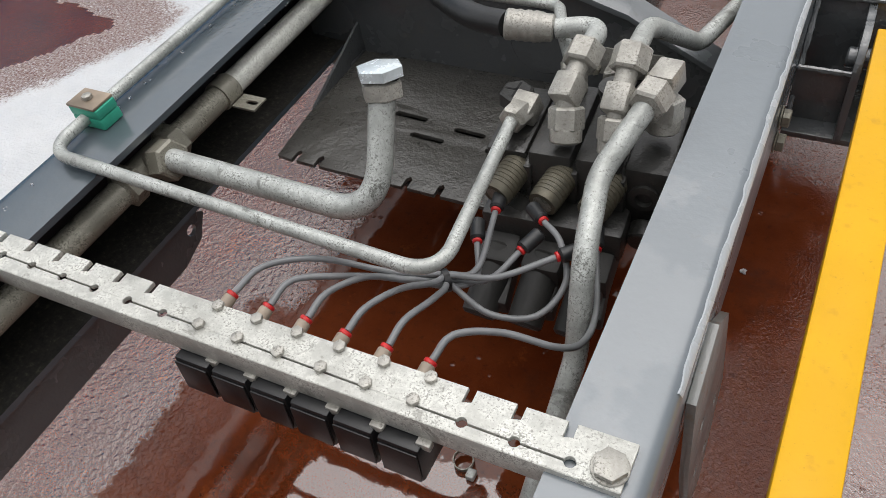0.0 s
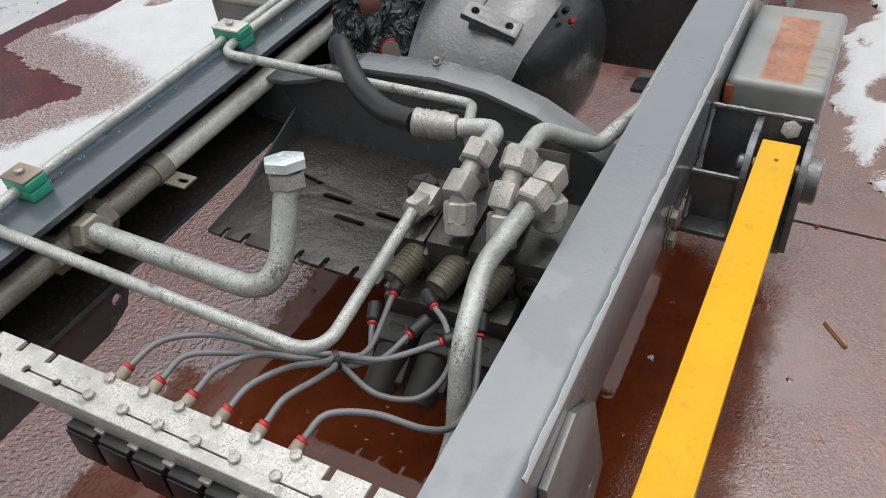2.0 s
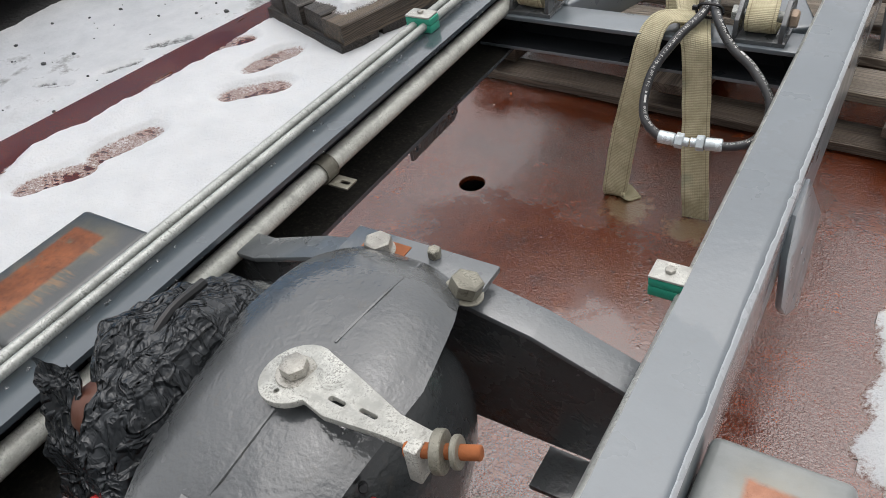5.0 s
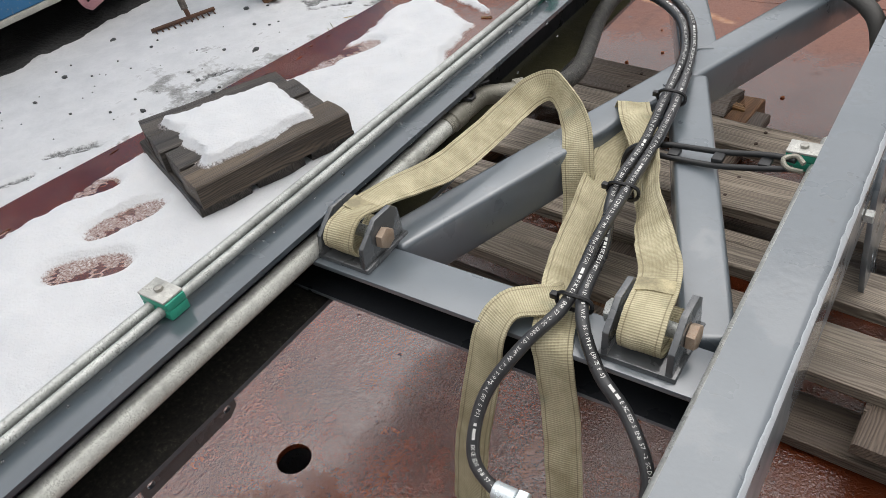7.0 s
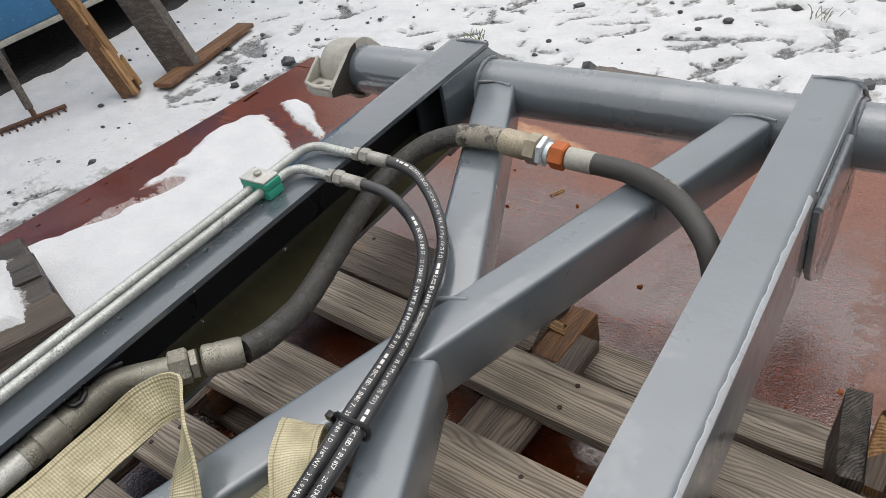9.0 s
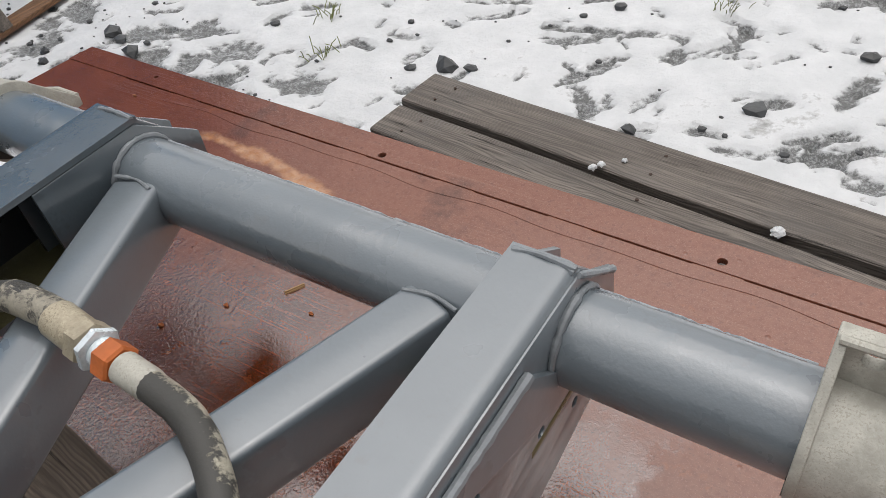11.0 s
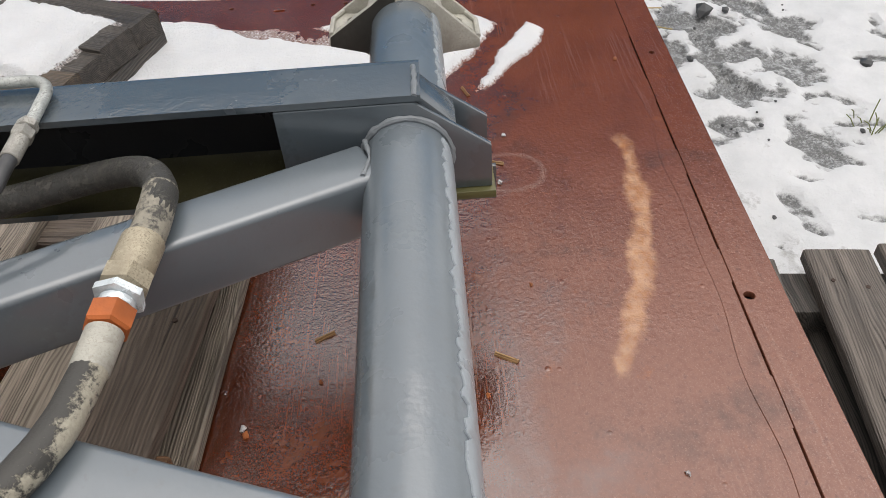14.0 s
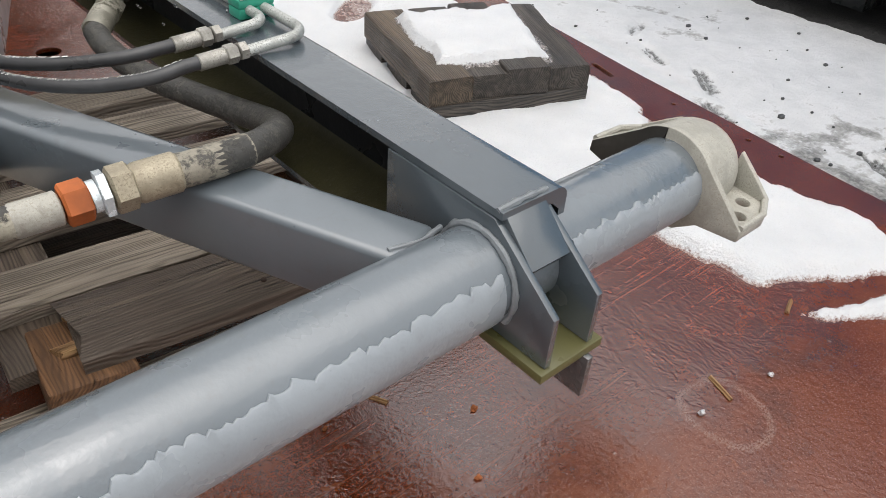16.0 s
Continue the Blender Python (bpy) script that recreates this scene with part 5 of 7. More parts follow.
LV = thing("latch_lever", (-0.19, 1.65, 0.45), "galvanised latch lever bolted onto the tank hood", "lever")
o = [(0.036 * math.cos(a), 0.036 * math.sin(a)) for a in np.arange(1.2, 5.9, 0.25)] + [(0.06, -0.024), (0.12, -0.014), (0.17, -0.010), (0.18, 0.0), (0.17, 0.009), (0.12, 0.010), (0.05, 0.026)]
lm = Matrix.Translation((-0.190, 1.651, 0.455)) @ Matrix.Rotation(radians(-8), 4, "Z") @ Matrix.Rotation(radians(-8), 4, "Y")
part("arm", plate([o, slot(0.06, -0.006, 0.02, 0.005), slot(0.095, -0.003, 0.02, 0.004), circle(-0.0, -0.024, 0.004, 10)], 0.007, lm, 0.001), BARM, LV)
bolt(LV, (-0.190, 1.651, 0.455), (0, 0, 1), 0.013, 0.014, FITTING, "bolt", 0.019)
part("spindle", rod((-0.045, 1.612, 0.482), (0.012, 1.63, 0.49), 0.006, 12, 0.001), RUST, LV)
part("clevis", boxed(-0.042, -0.03, 1.606, 1.62, 0.452, 0.492, None, 0.002), BARM, LV)
part("washer", rod((-0.022, 1.619, 0.485), (-0.014, 1.6215, 0.486), 0.017, 20, 0.001), GALVD, LV)
part("washer", rod((-0.008, 1.6235, 0.487), (-0.003, 1.625, 0.488), 0.013, 20, 0.001), GALVD, LV)

BG = thing("plastic_wrap", (-0.38, 1.66, 0.2), "wet crumpled black plastic film tied round a motor", "plastic film")
def crumple(p, waves, seed):
    """Flat facets that meet in sharp creases, as stiff thin film folds."""
    rg = random.Random(seed)
    k = 0.0
    for size, depth in waves:
        d = Vector((rg.gauss(0, 1), rg.gauss(0, 1), rg.gauss(0, 1))).normalized()
        q = p.dot(d) / size + rg.random() + 0.45 * noise.noise(p / size * 0.45 + Vector((rg.random() * 9, 2, 5)))
        k += depth * (abs((q % 1.0) - 0.5) * 4 - 1)
    return k


FOLDS = ((0.11, 0.005), (0.085, 0.004), (0.06, 0.0045), (0.045, 0.004), (0.034, 0.0036), (0.028, 0.003), (0.022, 0.0024), (0.017, 0.0018), (0.013, 0.0012))
bm = bmesh.new()
bmesh.ops.create_uvsphere(bm, u_segments=180, v_segments=120, radius=1)
for v in bm.verts:
    p = Vector((v.co.x * 0.085, v.co.y * 0.155, v.co.z * 0.155))
    n = v.co.normalized()
    k = noise.noise(v.co * 1.8) * 0.02 + crumple(Vector((p.x, p.y * 1.3, p.z * 0.5)), FOLDS, 4) * 0.45
    # pleats gathered under the tie
    k += 0.004 * abs(((math.atan2(p.x, p.z) * 9) % 1.0) - 0.5) * max(0, 1 - abs(p.y - 0.02) / 0.09)
    if v.co.y < -0.2 and v.co.x < 0.1:
        k -= 0.03 * min(1, (-0.2 - v.co.y) * 2)
    v.co = Vector((-0.36, 1.635, 0.32)) + p + n * k
part("film", bm, BAG, BG).data.set_sharp_from_angle(angle=0.3)
for px, py, pz, wx, wz, lean, seed in ((-0.43, 1.545, 0.345, 0.032, 0.085, 0.3, 7), (-0.375, 1.505, 0.268, 0.08, 0.04, -0.9, 9)):
    bm = bmesh.new()
    bmesh.ops.create_grid(bm, x_segments=44, y_segments=44, size=1)
    for v in bm.verts:
        a = v.co.copy()
        p = Vector((px + a.x * wx * (1 + 0.25 * noise.noise(Vector((a.y * 2, seed, 0)))), py + lean * a.y * wz, pz + a.y * wz * (1 + 0.2 * noise.noise(Vector((a.x * 2, seed, 3))))))
        v.co = p + Vector((-0.5, -0.8, 0.3)) * (crumple(p, FOLDS, seed) * 0.6 + 0.012 * a.x * a.x)
    bmesh.ops.solidify(bm, geom=list(bm.faces), thickness=0.0012)
    part("film_end", bm, BAG, BG).data.set_sharp_from_angle(angle=0.3)
part("tie", sweep(spline([(-0.305, 1.52, 0.36), (-0.335, 1.575, 0.435), (-0.342, 1.64, 0.468), (-0.35, 1.70, 0.462)], 0.01), 0.0055, 8), BLACKBOX, BG)
MO = thing("wrapped_motor", (-0.42, 1.58, 0.2), "brown primed motor showing through torn plastic film", "motor")
part("motor_cap", lathe(bmesh.new(), [(0, 0.034), (0.055, 0.034), (0.072, 0.03), (0.086, 0.018), (0.09, 0.004)], along((-0.375, 1.61, 0.345), (-0.42, 1.525, 0.425)), 28), BROWN, MO)
part("motor_block", rod((-0.345, 1.57, 0.315), (-0.335, 1.497, 0.345), 0.027, 28, 0.004), BLACKBOX, MO)
part("red_plate", rod((-0.335, 1.498, 0.345), (-0.3344, 1.4935, 0.3468), 0.02, 28, 0.001), RED, MO)
part("name_plate", rod((-0.3344, 1.4936, 0.3468), (-0.3342, 1.492, 0.3474), 0.0165, 24, 0.0005), GALVD, MO, "round speckled metal plate")


# ---- slotted plate and valve block ----
PL = thing("valve_shelf", (-0.2, 1.27, 0.2), "oily black slotted steel shelf plate between the rails", "shelf plate")
front = [(-0.452, 1.150)]
for x in (-0.425, -0.39, -0.30, -0.26, -0.215, -0.17):
    front += [(x - 0.004, 1.148), (x - 0.004, 1.163), (x, 1.167), (x + 0.004, 1.163), (x + 0.004, 1.148)]
rim = front + [(-0.13, 1.147), (0.058, 1.155), (0.058, 1.405), (-0.46, 1.405), (-0.46, 1.24)]
cuts = [slot(-0.316, 1.274, 0.05, 0.009, -0.05), slot(-0.275, 1.24, 0.05, 0.009, -0.05), slot(-0.225, 1.265, 0.045, 0.009, -0.05), slot(-0.38, 1.30, 0.05, 0.007, -0.2), slot(-0.17, 1.24, 0.045, 0.009, -0.05)]
part("slotted_plate", plate([rim] + cuts, 0.006, Matrix.Translation((0, 0, 0.236)), 0.0006), OILY, PL)
# dark sheet added under the slots, so that they look shaded
part("slot_shade_sheet", boxed(-0.45, 0.05, 1.19, 1.40, 0.19, 0.196, None, 0.001), BLACKP, PL)
part("gusset", prism([(1.25, 0.236), (1.404, 0.236), (1.404, 0.288)], 0.004, Matrix(((0, 0, 1, -0.462), (1, 0, 0, 0), (0, 1, 0, 0), (0, 0, 0, 1)))), DARK, PL)
part("flange_ring", rod((-0.17, 1.395, 0.30), (-0.17, 1.385, 0.30), 0.045, 28, 0.002), DARK, PL)
part("flange_plate", plate([[(-0.045, -0.02), (0.045, -0.02), (0.045, 0.02), (-0.045, 0.02)]], 0.012, look((-0.06, 1.392, 0.285), (-0.06, 1.5, 0.285)), 0.002), FITTING, PL)
bolt(PL, (-0.06, 1.38, 0.285), (0, -1, 0), 0.022, 0.03, FITTING, "port_nut")
bolt(PL, (-0.095, 1.38, 0.285), (0, -1, 0), 0.007, 0.012, GALVD)
bolt(PL, (-0.025, 1.38, 0.285), (0, -1, 0), 0.007, 0.012, GALVD)

COIL = plain("dusty_black_coil", (0.03, 0.029, 0.027), 0.6, grain=90, depth=0.0006, vary=0.35)
KNOB = galv("grimy_brass_knob", (0.13, 0.115, 0.08), 0.4, 0.5, 0.9)
KNOBF = galv("stamped_knob_face", (0.42, 0.41, 0.36), 0.3, 0.4, 0.9, (0.03, 0.028, 0.022))
VB = thing("valve_block", (-0.04, 1.19, 0.236), "oily black hydraulic valve block with zinc fittings", "hydraulic valve")
TILTED = Matrix.Translation((-0.04, 1.17, 0.30)) @ Matrix.Rotation(radians(4), 4, "Z")


def vb(x0, x1, y0, y1, z0, z1, name="section", bev=0.004, mat=BLACKP):
    return part(name, boxed(x0, x1, y0, y1, z0, z1, TILTED, bev), mat, VB)


vb(-0.095, -0.052, -0.03, 0.08, -0.06, 0.045)
vb(-0.048, -0.003, -0.035, 0.085, -0.06, 0.052)
vb(0.001, 0.045, -0.035, 0.085, -0.06, 0.052)
vb(0.049, 0.095, -0.03, 0.08, -0.06, 0.045, "end_section")
for x in (-0.05, -0.001, 0.047):
    vb(x - 0.006, x + 0.006, -0.04, 0.06, -0.02, 0.036, "rib", 0.003)
vb(-0.09, 0.06, -0.075, -0.03, -0.045, -0.005, "coil_carrier", 0.006)
for k, x in enumerate((-0.066, -0.016, 0.034)):
    a, b = TILTED @ Vector((x + 0.006, -0.025, 0.026)), TILTED @ Vector((x - 0.006, -0.07, 0.018))
    prof = [(0, 0.013), (0.004, 0.0155)]
    for i in range(7):
        prof += [(0.006 + i * 0.005, 0.0168), (0.0085 + i * 0.005, 0.0168), (0.009 + i * 0.005, 0.0161), (0.0105 + i * 0.005, 0.0161)]
    prof += [(0.043, 0.0165), (0.048, 0.0155), (0.0485, 0.011), (0.046, 0.0105)]
    part("knurled_knob", lathe(bmesh.new(), prof, along(a, b), 22), KNOB, VB, "grimy knurled adjuster knob")
    d = (b - a).normalized()
    part("knob_face", rod(b - d * 0.002, b + d * 0.0006, 0.0125, 18, 0.0004), KNOBF, VB, "stamped metal face")
    part("coil", boxed(x - 0.021, x + 0.021, -0.115, -0.04, -0.058, -0.02, TILTED @ pose(0, 0, 0, 8, 0, 0), 0.006), COIL, VB, "black plastic coil housing")
    part("coil_tube", rod(TILTED @ Vector((x, -0.08, -0.045)), TILTED @ Vector((x - 0.006, -0.15, -0.085)), 0.019, 18, 0.003), COIL, VB)
    part("coil_cover", boxed(x - 0.017, x + 0.012, -0.148, -0.1, -0.062, -0.035, TILTED @ pose(0, 0, 0, 14, 0, 4), 0.003), COIL, VB)
part("port", lathe(bmesh.new(), [(0, 0.016), (0.004, 0.016), (0.005, 0.009), (0.001, 0.008), (-0.004, 0.007)], along(TILTED @ Vector((0.071, -0.0302, 0.012)), TILTED @ Vector((0.071, -0.1, 0.012))), 20), BLACKP, VB)
part("side_port", rod(TILTED @ Vector((0.075, -0.03, -0.03)), TILTED @ Vector((0.075, -0.05, -0.035)), 0.017, 18, 0.002), BLACKP, VB)
plug = TILTED @ Vector((-0.085, 0.045, 0.045))
part("cross_plug", hexnut(plug, plug + Vector((0, 0, 0.02)), 0.019), BLACKP, VB)
for q in (Vector((0.013, 0, 0)), Vector((0, 0.013, 0))):
    part("plug_slot", rod(plug - q + Vector((0, 0, 0.0185)), plug + q + Vector((0, 0, 0.0185)), 0.0022, 6), DARKHOLE, VB)
part("eye", lathe(bmesh.new(), [(0, 0.011), (0.0, 0.018), (0.008, 0.018), (0.008, 0.011)], along(TILTED @ Vector((0.015, 0.075, 0.055)), TILTED @ Vector((0.015, 0.075, 0.1))), 20, 0, True), BLACKP, VB)
bolt(VB, TILTED @ Vector((-0.03, 0.075, 0.05)), (0, 0, 1), 0.016, 0.035, FITTING, "fitting_nut")


def elbow(base, knee, tip, r, nut):
    """A forged elbow: a nut below, a squared knee, and a union nut towards tip."""
    base, knee, tip = Vector(base), Vector(knee), Vector(tip)
    u = (knee - base).normalized()
    w = (tip - knee).normalized()
    e = part("elbow_base", hexnut(base, base + u * 0.024, nut * 0.96), FITTING, VB, "zinc elbow fitting")
    part("collar", rod(base - u * 0.012, base + u * 0.004, nut * 0.86, 20, 0.002), FITTING, e)
    bm = bmesh.new()
    rod(base + u * 0.02, knee, r * 0.8, 18, 0, bm)
    part("neck", bm, FITTING, e)
    m = along(knee - w * r * 0.95, knee + w, u)
    part("knee", boxed(-r * 0.98, r * 0.98, -r * 0.98, r * 0.98, 0, r * 2.2, m, r * 0.24, 2), FITTING, e)
    part("union_nut", hexnut(tip - w * 0.013, tip + w * 0.013, nut), FITTING, e)
    part("neck", rod(knee + w * r * 0.6, tip, r * 0.8, 18), FITTING, e)
    return e


elbow((-0.05, 1.149, 0.374), (-0.055, 1.168, 0.407), (-0.052, 1.207, 0.423), 0.0132, 0.0188)
elbow((-0.001, 1.149, 0.372), (-0.004, 1.168, 0.405), (-0.004, 1.203, 0.43), 0.0132, 0.0188)
elbow((0.034, 1.192, 0.374), (0.032, 1.204, 0.416), (0.026, 1.172, 0.412), 0.0132, 0.0195)
part("small_elbow", boxed(-0.013, 0.013, -0.013, 0.013, -0.013, 0.013, Matrix.Translation((-0.108, 1.186, 0.362)) @ pose(0, 0, 0, 20, 0, -8), 0.002), FITTING, VB)
part("small_nut", hexnut((-0.109, 1.18, 0.363), (-0.113, 1.155, 0.366), 0.015), FITTING, VB)
part("small_stem", rod((-0.108, 1.19, 0.30), (-0.108, 1.187, 0.358), 0.011, 14), BLACKP, VB)


# ---- pipes ----
def pipe(name, pts, r, mat, label, radius=0.03, group=""):
    return tagged(part(name, sweep(bent(pts, radius), r, 16), mat), label, "pipe", group)


pipe("hydraulic_pipe", [(-0.112, 1.158, 0.366), (-0.086, 0.937, 0.375), (-0.556, 0.94, 0.388), (-0.560, 1.02, 0.387), (-0.562, 3.543, 0.387), (-0.47, 3.545, 0.382)], 0.0069, GALV, "thin galvanised pipe clamped along the grey rail", 0.03)
pipe("hydraulic_pipe", [(-0.085, 1.255, 0.385), (-0.10, 1.275, 0.40), (-0.138, 1.367, 0.372), (-0.537, 1.352, 0.386), (-0.54, 1.43, 0.387), (-0.54, 3.482, 0.387), (-0.47, 3.484, 0.382)], 0.0069, GALV, "thin galvanised pipe bent across the valve shelf", 0.024)
pipe("return_pipe", [(-0.509, -0.3, 0.322), (-0.509, 1.16, 0.322)], 0.0165, GALVD, "grimy galvanised pipe lying inside the channel rail")
pipe("return_pipe", [(-0.509, 1.16, 0.322), (-0.498, 2.985, 0.337)], 0.0158, GALVP, "pale galvanised pipe lying inside the channel rail")
P2 = thing("riser_pipe", (-0.2, 1.0, 0.34), "galvanised pipe bent upward and closed with a bright cap", "pipe")
part("tube", sweep(bent([(-0.475, 1.012, 0.34), (-0.19, 1.005, 0.345), (-0.208, 1.088, 0.455)], 0.045), 0.0132, 20), GALV, P2)
part("nut", hexnut((-0.2045, 1.0755, 0.434), (-0.207, 1.081, 0.4505), 0.0205, None, 0.82), FITTING, P2)
part("cap", hexnut((-0.2072, 1.0825, 0.453), (-0.2085, 1.0855, 0.4645), 0.0232, None, 0.82), BRIGHT, P2, "bright zinc hexagon cap")
part("cap_stem", rod((-0.2065, 1.0805, 0.4495), (-0.2075, 1.083, 0.4535), 0.017, 18), DARKHOLE, P2)
TF = thing("tee_fitting", (-0.50, 1.01, 0.32), "grimy pipe tee with union nuts", "pipe fitting")
part("tee_body", rod((-0.509, 0.96, 0.322), (-0.509, 1.06, 0.322), 0.0195, 18, 0.003), GALVD, TF)
part("tee_branch", rod((-0.509, 1.012, 0.324), (-0.468, 1.012, 0.339), 0.017, 18), GALVD, TF)
for a, b in (((-0.509, 0.962, 0.322), (-0.509, 0.986, 0.322)), ((-0.509, 1.038, 0.322), (-0.509, 1.062, 0.322)), ((-0.486, 1.012, 0.333), (-0.462, 1.012, 0.341))):
    part("union_nut", hexnut(a, b, 0.0242), GALVD, TF)
pipe("pressure_pipe", [(0.026, 1.172, 0.412), (0.0, 1.10, 0.372), (0.014, 1.02, 0.35), (0.022, 0.975, 0.26), (0.015, 0.86, 0.16), (0.0, 0.8, 0.05)], 0.0112, GALV, "galvanised pipe curving down from the valve block", 0.06)
pipe("pressure_pipe", [(-0.004, 1.203, 0.43), (-0.006, 1.27, 0.425), (0.03, 1.36, 0.352), (0.054, 1.47, 0.345), (0.0585, 1.9, 0.344), (0.0585, 3.12, 0.344)], 0.01, GALV, "galvanised pipe running along the rail edge", 0.045)
for y in (1.155, 2.055):
    px, pz = -0.509 + 0.006 * max(0, y - 1.16), 0.322 + 0.0082 * max(0, y - 1.16)
    PB = thing("pipe_bracket", (-0.50, y, 0.3), "galvanised pipe strap with a slotted tab", "pipe bracket", "pipe brackets in the rail")
    part("strap_ring", lathe(bmesh.new(), [(0, 0.0168), (0, 0.0195), (0.026, 0.0195), (0.026, 0.0168)], along((px, y - 0.013, pz), (px + 0.006, y + 1, pz + 0.008)), 24, 0, True), GALVD, PB)
    part("tab", plate([[(-0.49, y - 0.013), (-0.455, y - 0.013), (-0.455, y + 0.013), (-0.49, y + 0.013)], slot(-0.468, y, 0.018, 0.007)], 0.003, Matrix.Translation((0, 0, 0.314)), 0.0004), GALVD, PB)
part_b = thing("rail_bracket", (-0.5, 2.33, 0.2), "grey drilled bracket plate under the channel rail", "bracket")
m = Matrix(((0, 0, 1, -0.50), (1, 0, 0, 0), (0, 1, 0, 0), (0, 0, 0, 1)))
part("drilled_plate", plate([[(2.27, 0.238), (2.43, 0.238), (2.43, 0.215), (2.415, 0.205), (2.27, 0.205)], circle(2.285, 0.222, 0.006, 12), circle(2.415, 0.222, 0.006, 12)], 0.006, m), DARK, part_b)
part_b = thing("rail_bracket", (-0.5, 0.9, 0.2), "dark drilled bracket plate under the channel rail", "bracket")
part("drilled_plate", plate([[(0.3, 0.238), (1.02, 0.238), (1.04, 0.22), (1.02, 0.19), (0.98, 0.175), (0.3, 0.175)], circle(1.012, 0.212, 0.008, 12)], 0.006, m), DARK, part_b)


def clamp(x, y, z, two, label, top=BARM):
    c = thing("pipe_clamp", (x, y, z), label, "pipe clamp", "pipe clamps on the rails")
    w = 0.026 if two else 0.022
    part("lower_half", boxed(x - w, x + w, y - 0.015, y + 0.015, z, z + 0.014, None, 0.002), GREEN, c)
    part("upper_half", boxed(x - w, x + w, y - 0.015, y + 0.015, z + 0.0145, z + 0.026, None, 0.002), GREEN, c)
    part("cover_plate", boxed(x - w, x + w * 0.9, y - 0.0155, y + 0.0155, z + 0.0262, z + 0.0295, None, 0.0008), top, c)
    bolt(c, (x - 0.002, y, z + 0.0295), (0, 0, 1), 0.006, 0.005, FITTING)


TOPR = plain("rusty_zinc_plate", (0.4, 0.32, 0.24), 0.55, 0.3, grain=70, vary=0.5)
clamp(-0.556, 1.013, 0.3755, False, "green plastic pipe clamp with a rusty cover plate", TOPR)
clamp(-0.551, 1.40, 0.3755, True, "green plastic twin pipe clamp with a zinc cover plate")
clamp(-0.551, 2.43, 0.3755, True, "green plastic twin pipe clamp with a zinc cover plate")
clamp(-0.551, 3.425, 0.3755, True, "green plastic twin pipe clamp with a zinc cover plate")
clamp(0.04, 1.995, 0.338, False, "green pipe clamp with a white cover plate beside the rail")
clamp(0.04, 3.06, 0.338, False, "green pipe clamp with a white cover plate beside the rail")

# ---- slotted bar with junction boxes ----
BR = thing("slotted_bar", (-0.2, 0.82, 0.375), "mottled zinc slotted angle bar bolted across the rails", "mounting bar")
HOLES = [k for k in range(-6, 9) if k not in range(0, 6)]
SLITS = [(-6, -3), (-2, 0), (1, 4), (5, 8)]


def slit_line(s):
    """The line through the row of holes; s is 1 for the rear piece and -1 for the front strip."""
    out = []
    marks = sorted([(-0.249 + 0.0405 * k, "hole") for k in HOLES] + [(-0.249 + 0.0405 * a, "on") for a, b in SLITS] + [(-0.249 + 0.0405 * b, "off") for a, b in SLITS])
    gap = 0.0
    for x, what in marks:
        if not -0.52 < x < 0.085:
            gap = 0.0009 if what == "on" else gap
            continue
        y = 0.8128 + (x + 0.53) * 0.006
        if what == "hole":
            out += [(x + 0.0043 * math.cos(a), y + s * (0.0043 * math.sin(a) if 0.2 < a < 2.9 else 0.0009)) for a in np.linspace(math.pi, 0, 9)]
        elif what == "on":
            out += [(x - 0.0045, y), (x - 0.0045, y + s * 0.0009)]
            gap = 0.0009
        else:
            out += [(x + 0.0045, y + s * 0.0009), (x + 0.0045, y)]
            gap = 0.0
    out = sorted(out, key=lambda p: p[0])
    return [(-0.53, 0.8128)] + out + [(0.1125, 0.8166)]


back = [(0.106, 0.8166), (0.106, 0.822), (0.1135, 0.822), (0.114, 0.846)]
for x in reversed([-0.51 + 0.0385 * i for i in range(16)]):
    if -0.30 < x < -0.04:
        continue
    y = 0.836 + (x + 0.53) * 0.0155
    back += [(x + 0.0035, y), (x + 0.0035, y - 0.011), (x - 0.0035, y - 0.013), (x - 0.0035, y)]
back.append((-0.53, 0.836))
part("top_face", plate([slit_line(1)[:-1] + back], 0.005, Matrix.Translation((0, 0, 0.3815)), 0.0003), BARM, BR)
part("top_strip", plate([[(-0.53, 0.798), (0.1125, 0.808)] + slit_line(-1)[::-1]], 0.005, Matrix.Translation((0, 0, 0.3815)), 0.0003), BARM, BR)
part("front_lip", prism([(-0.53, 0.7974), (0.1125, 0.8074), (0.1125, 0.8115), (-0.53, 0.8015)], 0.0255, Matrix.Translation((0, 0, 0.3555)), 0.0006), BARM, BR)
bolt(BR, (0.101, 0.822, 0.3815), (0, 0, 1), 0.0125, 0.008, FITTING, "end_bolt", 0.0135)
for i in range(6):
    x = -0.249 + 0.0405 * i
    bolt(BR, (x, 0.8155 + i * 0.0006, 0.3815), (0, 0, 1), 0.0054, 0.0045, FITTING)
    bolt(BR, (x + 0.004, 0.8375 + i * 0.0006, 0.3815), (0, 0, 1), 0.0054, 0.0045, FITTING)
for i in range(6):
    x = -0.255 + 0.0405 * i
    JB = thing("junction_box", (x, 0.80, 0.30), "black plastic relay box under the slotted bar", "relay box", "relay boxes under the bar")
    tm = Matrix.Translation((x, 0.793, 0.3545)) @ pose(0, 0, 0, -4, 0, 0.9)
    part("housing", boxed(-0.0182, 0.0182, 0.0, 0.036, -0.044, 0.0, tm, 0.003), BLACKBOX, JB)
    part("lid", boxed(-0.017, 0.017, -0.002, 0.0, -0.041, -0.004, tm, 0.001), BLACKBOX, JB)
